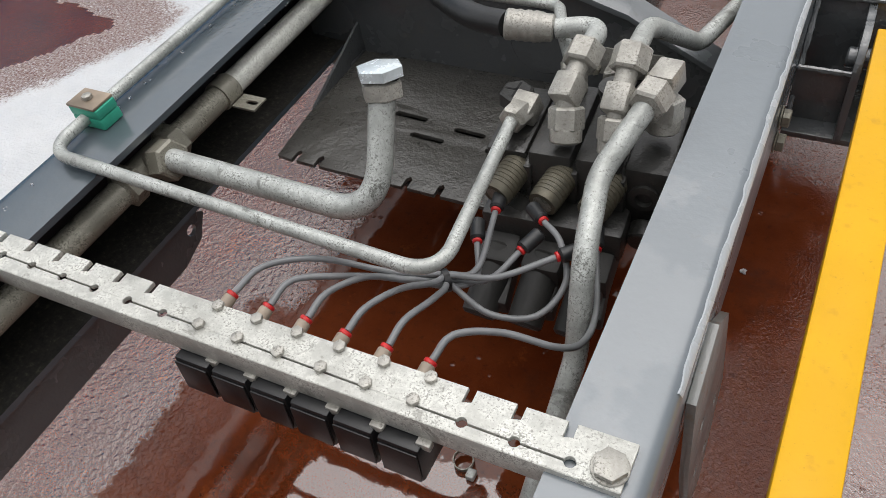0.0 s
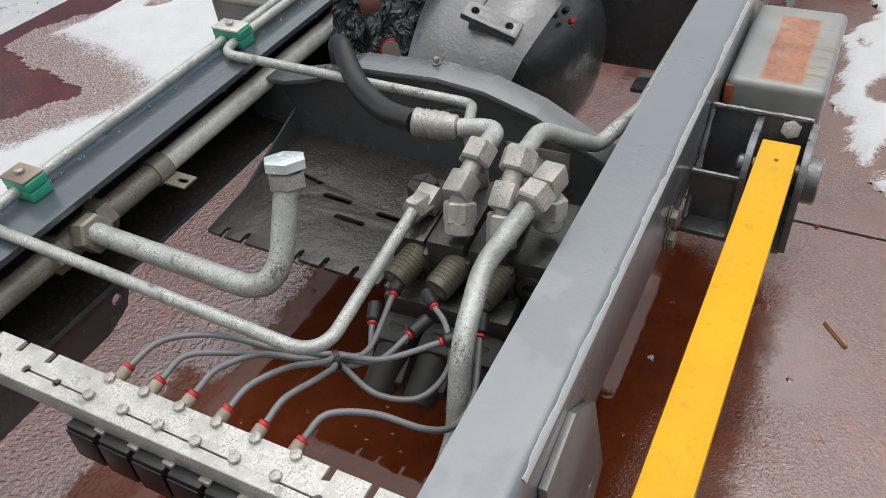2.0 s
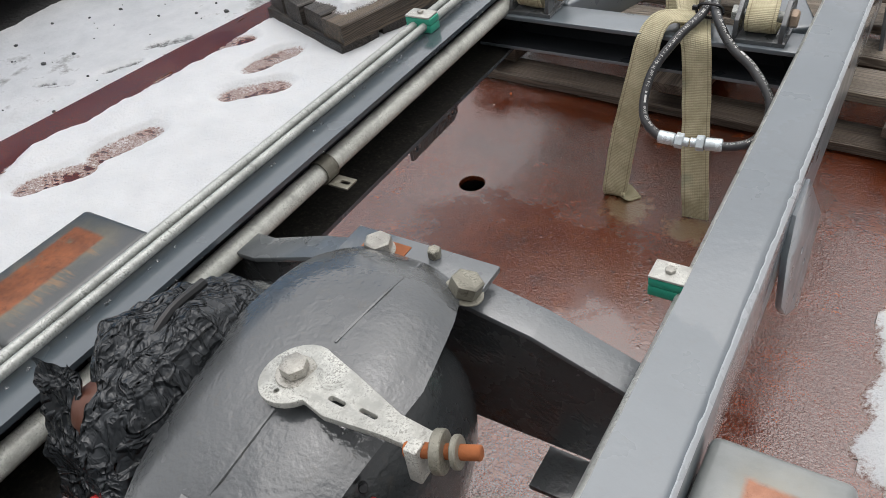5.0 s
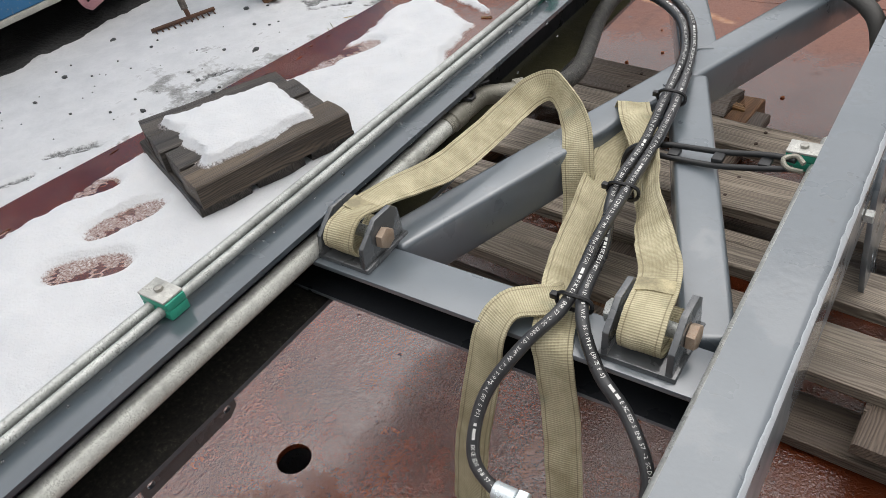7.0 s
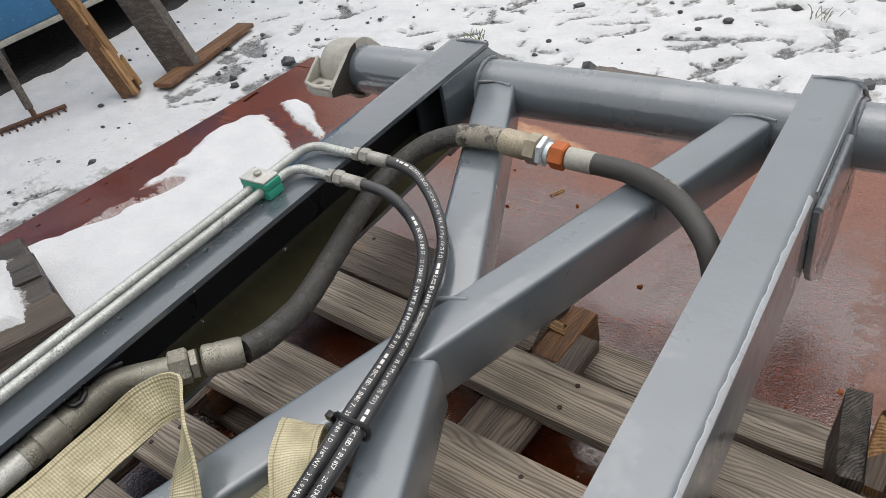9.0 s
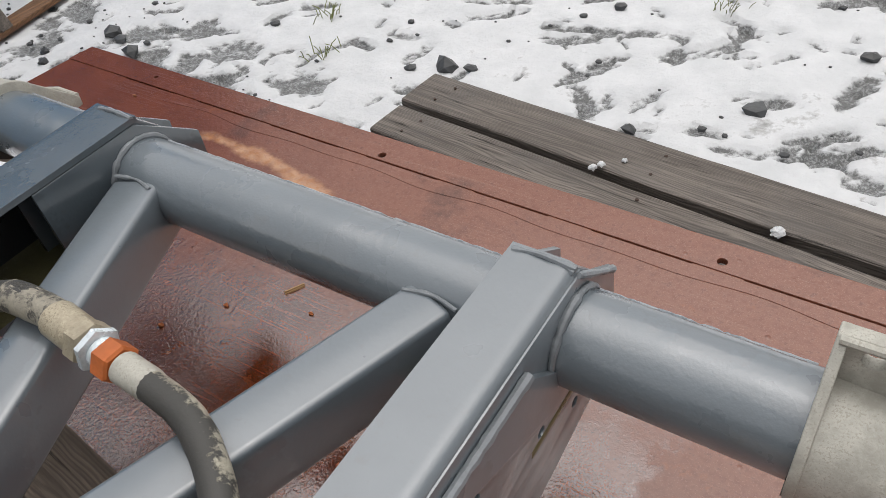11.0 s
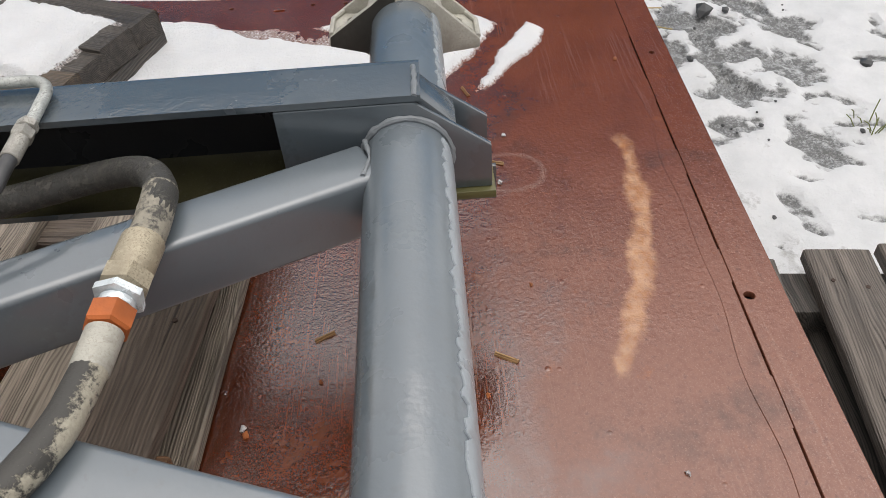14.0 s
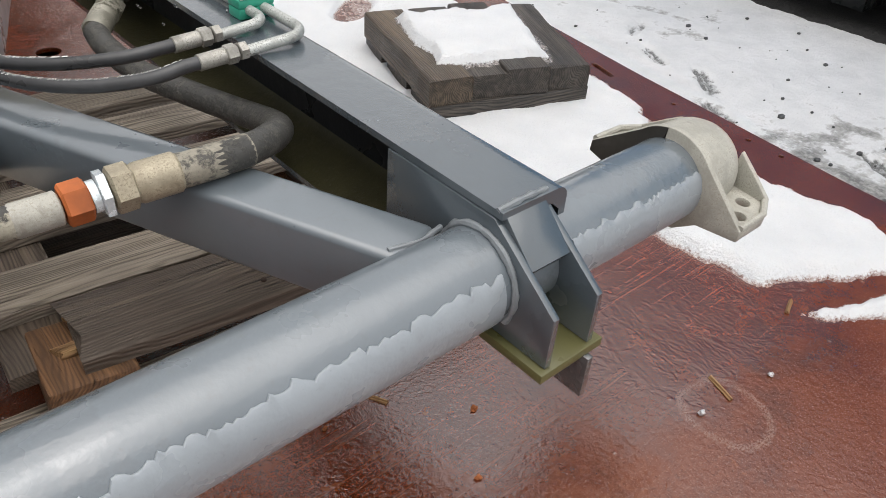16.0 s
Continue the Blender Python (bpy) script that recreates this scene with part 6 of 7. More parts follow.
    part("tab", boxed(x + 0.013, x + 0.025, 0.799, 0.806, 0.349, 0.357, None, 0.001), FITTING, JB, "zinc mounting tab")

# ---- cables ----
TIEP = Vector((-0.104, 0.975, 0.318))
ends = [(-0.098, 1.075, 0.318), (-0.101, 1.035, 0.312), (-0.052, 1.03, 0.322), (-0.015, 1.03, 0.327), (-0.046, 1.073, 0.322), (0.012, 1.06, 0.315)]
for i in range(6):
    x = -0.259 + 0.04 * i
    CB = thing("sensor_cable", (x, 0.86, 0.36), "grey cable with a red ring plugged behind the bar", "cable", "grey cables")
    p0 = Vector((x, 0.862, 0.361))
    part("socket", rod((x - 0.001, 0.846, 0.358), p0, 0.0062, 14, 0.001), SOCKET, CB)
    part("red_ring", rod(p0, p0 + Vector((0.001, 0.004, 0.0012)), 0.0058, 16, 0.001), RED, CB)
    s = p0 + Vector((0.001, 0.004, 0.001))
    if i == 0:
        pts = [s, (x + 0.01, 0.90, 0.364), (x + 0.05, 0.93, 0.358), (x + 0.11, 0.955, 0.335), TIEP + Vector((-0.004, 0.004, 0.004)), (-0.085, 1.0, 0.315), ends[0]]
    elif i == 1:
        pts = [s, (x + 0.005, 0.895, 0.364), (x + 0.035, 0.922, 0.352), (x + 0.075, 0.952, 0.332), TIEP + Vector((-0.004, -0.004, -0.004)), (-0.085, 0.995, 0.305), ends[1]]
    elif i == 2:
        pts = [s, (x + 0.002, 0.895, 0.362), (x + 0.02, 0.93, 0.352), (x + 0.045, 0.955, 0.33), TIEP + Vector((0, 0.006, -0.005)), (-0.07, 0.995, 0.312), ends[2]]
    elif i == 3:
        pts = [s, (x + 0.003, 0.893, 0.362), (x + 0.015, 0.93, 0.35), (x + 0.03, 0.96, 0.33), TIEP + Vector((0.003, 0.003, 0.006)), (-0.06, 0.992, 0.322), ends[3]]
    elif i == 4:
        pts = [s, (x + 0.001, 0.893, 0.362), (x + 0.004, 0.93, 0.345), (x + 0.002, 0.958, 0.328), TIEP + Vector((0.004, -0.002, -0.002)), (-0.06, 0.968, 0.296), (-0.02, 0.985, 0.29), (-0.004, 1.02, 0.305), (-0.02, 1.05, 0.325), ends[4]]
    else:
        pts = [s, (x + 0.008, 0.892, 0.366), (x + 0.04, 0.915, 0.355), (x + 0.08, 0.93, 0.335), (0.035, 0.955, 0.315), (0.032, 1.0, 0.30), ends[5]]
    part("sheath", sweep(spline(pts, 0.006), 0.0032, 10), CABLE, CB)
    e = Vector(pts[-1])
    d = (e - Vector(pts[-2])).normalized()
    part("red_ring", rod(e - d * 0.002, e + d * 0.002, 0.0052, 14, 0.001), RED, CB)
    part("plug", rod(e + d * 0.002, e + d * 0.026, 0.0075, 14, 0.002), RUBBER, CB, "black rubber plug")
tagged(part("cable_tie", lathe(bmesh.new(), [(0, 0.008), (0, 0.0115), (0.006, 0.0115), (0.006, 0.008)], along(TIEP + Vector((-0.004, -0.002, 0)), TIEP + Vector((0.1, 0.1, -0.02))), 14, 0, True), BLACKBOX), "black cable tie round the grey cables", "cable tie")

# ---- yellow bar and its bracket ----
YB = thing("yellow_bar", (0.22, 1.2, 0.2), "bright yellow painted flat bar pinned to a bracket", "bar")
ya, yb = Vector((0.2265, 1.478, 0.314)), Vector((0.2215, 0.55, 0.316))
m = along(ya, yb, (1, 0, 0))
part("bar_body", boxed(-0.012, 0.012, -0.0225, 0.0225, 0, (yb - ya).length, m, 0.002), YELLOW, YB)
part("rust_spot", boxed(-0.0123, 0.0123, -0.002, 0.003, 0.038, 0.043, m, 0), RUST, YB)
part("green_edge", boxed(-0.006, 0.006, 0.0222, 0.0228, 0.50, 0.56, m, 0), GREEN, YB)
BK = thing("hinge_bracket", (0.19, 1.47, 0.2), "dark grey welded hinge bracket on the rail side", "bracket")
part("back_plate", boxed(0.131, 0.256, 1.527, 1.535, 0.205, 0.33, None, 0.001), DARK, BK)
part("floor_plate", boxed(0.131, 0.256, 1.41, 1.527, 0.205, 0.213, None, 0.001), DARK, BK)
part("cross_web", boxed(0.131, 0.19, 1.44, 1.447, 0.213, 0.285, pose(0, 0, 0), 0.001), DARK, BK)
ear = [(1.405, 0.213), (1.527, 0.213), (1.527, 0.328), (1.505, 0.328)] + [(1.475 + 0.05 * math.cos(a), 0.28 + 0.05 * math.sin(a)) for a in np.arange(1.2, 3.3, 0.2)]
for x in (0.19, 0.254):
    part("ear", prism(ear, 0.009, Matrix(((0, 0, 1, x), (1, 0, 0, 0), (0, 1, 0, 0), (0, 0, 0, 1))), 0.001), DARK, BK)
part("boss", lathe(bmesh.new(), [(0, 0.03), (0.016, 0.03), (0.018, 0.027), (0.018, 0.016), (0.012, 0.015)], along((0.262, 1.475, 0.28), (0.3, 1.475, 0.28)), 24), DARK, BK, "round pin boss")
for a, b in (((0.133, 1.525, 0.332), (0.255, 1.525, 0.332)), ((0.133, 1.438, 0.287), (0.19, 1.438, 0.287)), ((0.134, 1.53, 0.33), (0.134, 1.42, 0.22))):
    part("weld_seam", sweep(spline([a, b], 0.005), 0.0035, 8, None, 0.6), DARK, BK)
part("pin", rod((0.18, 1.475, 0.285), (0.272, 1.475, 0.285), 0.013, 18, 0.002), DARK, BK)
bolt(BK, (0.232, 1.5255, 0.317), (0, -1, 0.25), 0.0125, 0.009, BARM, "bolt", 0, "pale zinc bolt head")
bolt(BK, (0.258, 1.47, 0.285), (1, 0, 0), 0.016, 0.012, DARK, "pin_nut")

# ---- boxes outside the rails ----
for x0, x1, lab, side in ((0.133, 0.262, "grey rounded steel box with a rusted top", 1), (-0.79, -0.645, "dark grey rounded steel box with a rust streak", -1)):
    RB = thing("end_box", ((x0 + x1) / 2, 1.72, 0.2), lab, "steel box", "boxes outside the rails")
    base = (0.235, 0.25, 0.245) if side > 0 else (0.05, 0.054, 0.055)
    xc = (x0 + x1) / 2
    mt = rust_top("rusted_box_top", xc - (0.026 if side > 0 else 0.05), xc + (0.034 if side > 0 else 0.018), 1.607, 1.803, base, *(((0.24, 0.085, 0.04), (0.42, 0.19, 0.11)) if side > 0 else ((0.13, 0.04, 0.012), (0.28, 0.09, 0.03))))
    part("shell", boxed(x0, x1, 1.597, 1.838, 0.205, 0.331, None, 0.011, 4), mt, RB)
    part("arm", boxed(min(x1, -0.56) if side < 0 else 0.1305, max(x0, -0.5601) if side < 0 else 0.1335, 1.64, 1.80, 0.235, 0.31, None, 0.001) if side > 0 else boxed(-0.646, -0.561, 1.64, 1.80, 0.24, 0.31, None, 0.001), DARK, RB)
    part("rust_notch", boxed(0.1335, 0.146, 1.594, 1.625, 0.285, 0.322, None, 0.003), RUST, RB) if side > 0 else None
    part("pipe_stub", rod((xc, 1.598, 0.27), (xc, 1.59, 0.27), 0.012, 14), RUST, RB)

# ---- hoses ----
H0 = thing("suction_hose", (-0.3, 1.3, 0.36), "thick black rubber hose with a crimped steel end", "hose")
hp = [(-0.15, 1.245, 0.419), (-0.20, 1.262, 0.412), (-0.262, 1.305, 0.405), (-0.312, 1.352, 0.407), (-0.355, 1.40, 0.402), (-0.385, 1.43, 0.375), (-0.40, 1.45, 0.28), (-0.405, 1.455, 0.18)]
part("hose_body", sweep(spline(hp, 0.008), 0.0142, 18), RUBBER, H0)
part("crimp", lathe(bmesh.new(), [(0, 0.0146), (0.002, 0.0165)] + [(0.004 + 0.0045 * i + h, 0.0165 - 0.0007 * (i % 2)) for i in range(8) for h in (0, 0.0035)] + [(0.042, 0.0145), (0.05, 0.0145), (0.052, 0.012)], along((-0.152, 1.2445, 0.4195), (-0.095, 1.258, 0.414)), 20), FITTING, H0)
part("elbow_tube", sweep(bent([(-0.10, 1.257, 0.4145), (-0.053, 1.268, 0.418), (-0.052, 1.207, 0.423)], 0.03), 0.0108, 16), GALV, H0)

B1 = thing("return_hose", (-0.4, 3.4, 0.3), "thick scuffed rubber hose with crimped ends", "hose")
hp = [(-0.413, 3.212, 0.309), (-0.411, 3.255, 0.3), (-0.424, 3.33, 0.288), (-0.452, 3.43, 0.287), (-0.475, 3.52, 0.292), (-0.474, 3.60, 0.310), (-0.44, 3.662, 0.335), (-0.388, 3.694, 0.347), (-0.33, 3.698, 0.349), (-0.305, 3.6955, 0.349)]
part("hose_body", sweep(spline(hp[:9], 0.006), 0.0172, 18, None, 0.03), WORND, B1)
part("hose_wrap", sweep(spline(hp[7:], 0.008), 0.0178, 18, None, 0.05), WORNL, B1)
part("crimp", lathe(bmesh.new(), [(0, 0.015), (0.003, 0.0195), (0.014, 0.0195), (0.015, 0.0188), (0.017, 0.0188), (0.018, 0.0195), (0.046, 0.0195), (0.05, 0.0175)], along((-0.443, 3.173, 0.3155), (-0.411, 3.214, 0.3085)), 24), GALVD, B1)
part("union_nut", hexnut((-0.466, 3.143, 0.319), (-0.452, 3.162, 0.3165), 0.0225), GALVD, B1)
part("lock_nut", hexnut((-0.4515, 3.1625, 0.3164), (-0.446, 3.17, 0.3155), 0.0195, None, 0.4), GALVD, B1)
part("elbow_tube", sweep(bent([(-0.498, 2.97, 0.337), (-0.498, 3.09, 0.334), (-0.463, 3.147, 0.3185)], 0.04), 0.0172, 16), GALVD, B1)
part("collar", rod((-0.498, 2.987, 0.337), (-0.498, 3.02, 0.3365), 0.0195, 20, 0.002), GALVD, B1)
part("tie_wire", sweep(spline([(-0.53, 3.05, 0.358), (-0.512, 3.035, 0.36), (-0.488, 3.04, 0.354), (-0.49, 3.055, 0.356), (-0.51, 3.07, 0.356), (-0.495, 3.11, 0.352)], 0.006), 0.0035, 8), BLACKBOX, B1)
part("crimp", lathe(bmesh.new(), [(0, 0.018), (0.003, 0.0205), (0.04, 0.0205), (0.045, 0.0185)], along((-0.312, 3.696, 0.349), (-0.25, 3.691, 0.347)), 20), CRIMP, B1, "tan rust-streaked crimp sleeve")
part("union_nut", hexnut((-0.268, 3.6925, 0.3478), (-0.246, 3.691, 0.347), 0.0235), CRIMP, B1)
part("bright_nut", hexnut((-0.245, 3.691, 0.347), (-0.236, 3.690, 0.3465), 0.0235, None, 0.3), BRIGHT, B1, "bright zinc nut")
part("bright_ring", rod((-0.235, 3.690, 0.3465), (-0.228, 3.6895, 0.346), 0.016, 16), BRIGHT, B1)
part("rusty_nut", hexnut((-0.227, 3.6893, 0.346), (-0.203, 3.688, 0.345), 0.021), ORANGE, B1, "rusty orange union nut")
part("crimp", lathe(bmesh.new(), [(0, 0.013), (0.002, 0.0165), (0.04, 0.0165), (0.044, 0.0145)], along((-0.202, 3.688, 0.345), (-0.16, 3.686, 0.344)), 18), CAST, B1)
WORNT = flaked("pale_flaked_hose_end", (0.05, 0.048, 0.043), (0.42, 0.39, 0.31), -0.06, 45, 0.28)
hp = [(-0.165, 3.6865, 0.344), (-0.10, 3.677, 0.3455), (-0.038, 3.647, 0.3455), (0.01, 3.607, 0.338), (0.04, 3.577, 0.315), (0.055, 3.555, 0.26), (0.058, 3.54, 0.18)]
part("hose_tail", sweep(spline(hp, 0.008), 0.0155, 16, None, 0.04), WORNT, B1, "rubber hose flaked pale on one side")

PRINT = "##### EXCEEDS EN857 - 2SC DN10 I.D. 3/8\" W.P. 35.0 Mpa (5075 PSI)   "
T1, T2, T3 = Vector((-0.182, 3.153, 0.353)), Vector((-0.149, 2.888, 0.357)), Vector((-0.112, 2.664, 0.358))
A1 = [(-0.417, 3.545, 0.382), (-0.395, 3.545, 0.381), (-0.358, 3.537, 0.373), (-0.305, 3.497, 0.362), (-0.255, 3.437, 0.356), (-0.221, 3.36, 0.352), (-0.197, 3.275, 0.350), T1 + Vector((0.010, 0, 0.001)), (-0.155, 3.02, 0.354), T2 + Vector((0.006, 0, 0.006)), (-0.136, 2.78, 0.362), T3 + Vector((-0.009, 0, 0)), (-0.145, 2.60, 0.335), (-0.17, 2.545, 0.29), (-0.165, 2.50, 0.235), (-0.13, 2.487, 0.207), (-0.105, 2.489, 0.205)]
A2 = [(-0.416, 3.483, 0.382), (-0.395, 3.483, 0.381), (-0.357, 3.476, 0.377), (-0.303, 3.446, 0.371), (-0.26, 3.402, 0.365), (-0.23, 3.342, 0.358), (-0.21, 3.275, 0.353), T1 + Vector((-0.010, 0, 0.0)), (-0.172, 3.02, 0.352), T2 + Vector((-0.012, 0, 0.0)), (-0.128, 2.78, 0.348), T3 + Vector((0.010, 0, 0.002)), (-0.06, 2.61, 0.33), (-0.01, 2.58, 0.305), (0.03, 2.54, 0.27), (0.025, 2.51, 0.225), (-0.01, 2.497, 0.207), (-0.054, 2.492, 0.206)]
for k, pts in enumerate((A1, A2)):
    TH = thing("hydraulic_hose", pts[0], "thin black hydraulic hose with white print", "hose", "thin hydraulic hoses")
    part("hose_body", sweep(spline(pts, 0.008), 0.008, 14, None, 0.02), WETR, TH)
    wrap_text(PRINT * 8, pts, (0.35, -0.3, 1), 0.0068, "print", TH, LETTER, 0.02 + 0.1 * k, 0.0005, 0.008)
    a, b = Vector(pts[0]), Vector(pts[1])
    d = (b - a).normalized()
    part("crimp", rod(a - d * 0.03, a + d * 0.004, 0.0098, 14, 0.001), FITTING, TH)
    part("union_nut", hexnut(a - d * 0.045, a - d * 0.03, 0.0118), FITTING, TH)
    part("adapter", hexnut(a - d * 0.058, a - d * 0.047, 0.0112, None, 0.4), FITTING, TH)
    e, q = Vector(pts[-1]), Vector(pts[-2])
    d = (e - q).normalized()
    part("crimp", rod(e - d * 0.028, e, 0.0112, 14, 0.0015), BRIGHT, TH)
    part("end_nut", hexnut(e + d * 0.001, e + d * 0.015, 0.0135), BRIGHT, TH)
    part("adapter", rod(e + d * 0.015, e + d * 0.024, 0.008, 14), BRIGHT, TH)
for q, d in ((T1, (0.1, -0.9, 0)), (T2, (0.1, -0.9, 0)), (T3, (0, -1, -0.1))):
    bm = bmesh.new()
    ringp = [q + Vector((0.0225 * math.cos(a), 0.002 * math.sin(3 * a), 0.0135 * math.sin(a) + 0.001)) for a in np.linspace(0, 6.2832, 25)]
    sweep(ringp, 0.0028, 6, bm)
    box(bm, q.x - 0.03, q.x - 0.021, q.y - 0.004, q.y + 0.004, q.z, q.z + 0.008, None, 0.001)
    tagged(part("cable_tie", bm, BLACKBOX), "black cable tie round two hoses", "cable tie")

# ---- straps ----
STITCH = plain("dark_thread", (0.42, 0.37, 0.23), 0.8, grain=400, depth=0.001, vary=0.4)
S1 = thing("lifting_strap", (-0.4, 2.7, 0.3), "dirty beige webbing strap looped round a lug", "strap", "webbing straps")
sp = [((-0.442, 2.72, 0.345), (1, 0, 0)), ((-0.442, 2.69, 0.334), (1, 0, 0)), ((-0.442, 2.645, 0.34), (1, 0, 0)), ((-0.442, 2.632, 0.365), (1, 0, 0)), ((-0.443, 2.66, 0.386), (0.95, 0, 0.15)), ((-0.434, 2.745, 0.375), (0.96, 0.05, -0.15)), ((-0.409, 2.835, 0.363), (0.9, 0.05, -0.42)), ((-0.4, 2.93, 0.361), (0.85, 0, -0.52)), ((-0.398, 3.02, 0.361), (0.8, -0.1, -0.5)), ((-0.387, 3.075, 0.37), (0.5, -0.3, -0.8)), ((-0.36, 3.095, 0.375), (0, -0.3, -0.95)), ((-0.318, 3.06, 0.372), (-0.35, -0.2, -0.9)), ((-0.282, 3.02, 0.352), (-0.75, -0.2, -0.5)), ((-0.264, 2.985, 0.31), (-0.95, -0.2, -0.1)), ((-0.252, 2.96, 0.25), (-0.95, -0.2, -0)), ((-0.243, 2.92, 0.19), (-1, -0.1, -0)), ((-0.225, 2.85, 0.17), (-1, -0, -0)), ((-0.165, 2.76, 0.28), (-1, 0.3, -0)), ((-0.135, 2.70, 0.325), (-0.6, 0.75, -0)), ((-0.160, 2.665, 0.341), (-0.4, 0.9, -0)), ((-0.186, 2.638, 0.346), (-0.75, 0.65, -0)), ((-0.199, 2.61, 0.315), (-0.95, 0.25, -0)), ((-0.206, 2.595, 0.255), (-1, 0.05, -0)), ((-0.221, 2.573, 0.15), (-1, -0, -0)), ((-0.230, 2.555, 0.04), (-1, -0, -0)), ((-0.228, 2.556, 0.008), (-1, -0, -0)), ((-0.20, 2.585, 0.0055), (-1, 0, 0))]
part("webbing", ribbon([a for a, b in sp], [b for a, b in sp], 0.05), STRAP, S1)
part("stitching", ribbon([(-0.4428, 2.675, 0.3882), (-0.4415, 2.70, 0.3882)], [(0.97, 0.02, -0.12)], 0.042, 0.0015), STITCH, S1, "dark zigzag stitching")
S2 = thing("lifting_strap", (-0.02, 2.7, 0.3), "dirty beige webbing strap hanging over the cross member", "strap", "webbing straps")
sp = [((-0.022, 2.72, 0.345), (1, 0, 0)), ((-0.022, 2.69, 0.334), (1, 0, 0)), ((-0.022, 2.645, 0.34), (1, 0, 0)), ((-0.022, 2.632, 0.365), (1, 0, 0)), ((-0.024, 2.66, 0.386), (1, 0, 0)), ((-0.034, 2.725, 0.385), (0.95, 0.2, 0.15)), ((-0.065, 2.79, 0.37), (0.8, 0.5, 0.2)), ((-0.12, 2.90, 0.345), (0.45, 0.3, 0.85)), ((-0.18, 3.04, 0.338), (0.6, 0.4, 0.65)), ((-0.222, 3.105, 0.345), (0.92, 0.38, 0)), ((-0.24, 3.14, 0.343), (0.95, 0.3, 0)), ((-0.247, 3.145, 0.325), (0.95, 0.3, 0)), ((-0.249, 3.115, 0.306), (0.97, 0.2, 0)), ((-0.235, 3.0, 0.29), (0.8, 0.15, -0.5)), ((-0.212, 2.89, 0.288), (0.75, 0.15, -0.6)), ((-0.182, 2.78, 0.305), (0.85, 0.15, -0.4)), ((-0.142, 2.685, 0.335), (1, 0.1, 0)), ((-0.122, 2.625, 0.328), (1, 0.05, 0)), ((-0.111, 2.61, 0.29), (1, 0, 0)), ((-0.101, 2.598, 0.21), (1, 0, 0)), ((-0.086, 2.568, 0.12), (1, 0, 0)), ((-0.072, 2.548, 0.04), (1, 0, 0)), ((-0.068, 2.545, 0.003), (1, 0, 0))]
part("webbing", ribbon([a for a, b in sp], [b for a, b in sp], 0.05), STRAP, S2)
part("stitching", ribbon([(-0.0275, 2.69, 0.3895), (-0.031, 2.71, 0.389)], [(1, 0.05, 0.05)], 0.042, 0.0015), STITCH, S2, "dark zigzag stitching")
CH = thing("rubber_chain", (-0.05, 3.02, 0.34), "black rubber link strap hooked to the rail", "rubber strap")
ca, cb = Vector((-0.165, 3.03, 0.336)), Vector((0.035, 3.022, 0.362))
for s in (-1, 1):
    o = Vector((0, 0.0105 * s, 0.004 * s))
    part("side_cord", sweep(spline([ca + o * 0.6, ca + (cb - ca) * 0.15 + o, ca + (cb - ca) * 0.5 + o * 1.1 - Vector((0, 0, 0.004)), ca + (cb - ca) * 0.85 + o, cb + o * 0.6], 0.008), 0.0045, 10), RUBBER, CH)
for t in (0.18, 0.5, 0.82):
    c = ca + (cb - ca) * t
    part("bridge", boxed(-0.008, 0.008, -0.011, 0.011, -0.004, 0.004, Matrix.Translation(c - Vector((0, 0, 0.002))), 0.002), RUBBER, CH)
part("hook", sweep(spline([cb + Vector((0.012, 0, 0.004)), cb + Vector((0.0, 0.009, 0.008)), cb + Vector((-0.014, 0.0, 0.006)), cb + Vector((-0.006, -0.01, 0.0)), cb + Vector((0.012, -0.004, -0.006))], 0.004), 0.0035, 8), GALVD, CH)
part("loop", sweep(spline([ca + Vector((0.0, 0.0, 0.0)), ca + Vector((-0.02, 0.004, 0.0)), ca + Vector((-0.04, 0.0, -0.02)), ca + Vector((-0.04, -0.01, -0.06)), ca + Vector((-0.02, -0.03, -0.08))], 0.006), 0.005, 8), RUBBER, CH)


# ---- pallets and timber ----
def board(name, L, w, t, m, mat, parent, warp=0.003, ragged=0.0, seed=0):
    """A sawn board along x with worn edges."""
    bm = bmesh.new()
    nx = 14
    rows = []
    for i in range(nx + 1):
        x = -L / 2 + L * i / nx
        q = Vector((x * 4, seed * 3.7, 0))
        dz, dy = warp * noise.noise(q), warp * 0.7 * noise.noise(q * 2 + Vector((0, 9, 0)))
        row = []
        sec = [(-w / 2, 0.003), (-w / 2 + 0.003, 0), (-w / 6, -0.0005), (w / 6, -0.0005), (w / 2 - 0.003, 0), (w / 2, 0.003), (w / 2, t), (-w / 2, t)]
        for k, (y, z) in enumerate(sec):
            xx = x
            if ragged and i == nx:
                xx += ragged * noise.noise(Vector((y * 60, seed, 2)))
            row.append(bm.verts.new((xx, y + dy + 0.0012 * noise.noise(Vector((x * 25, y * 30, seed))), -z + dz)))
        rows.append(row)
    for a, b in zip(rows, rows[1:]):
        for k in range(8):
            bm.faces.new((a[k], a[(k + 1) % 8], b[(k + 1) % 8], b[k]))
    bm.faces.new(rows[0])
    bm.faces.new(rows[-1][::-1])
    bmesh.ops.recalc_face_normals(bm, faces=bm.faces)
    me = bpy.data.meshes.new(name)
    bm.to_mesh(me)
    bm.free()
    me.materials.append(mat)
    ob = new(name, me)
    if parent is None:
        tagged(ob, "thin split wood splinter lying on the deck", "wood splinter")
    else:
        ob.parent = parent
        ob.matrix_parent_inverse = Matrix.Translation(-base_of(parent))
    ob.matrix_basis = m
    return ob


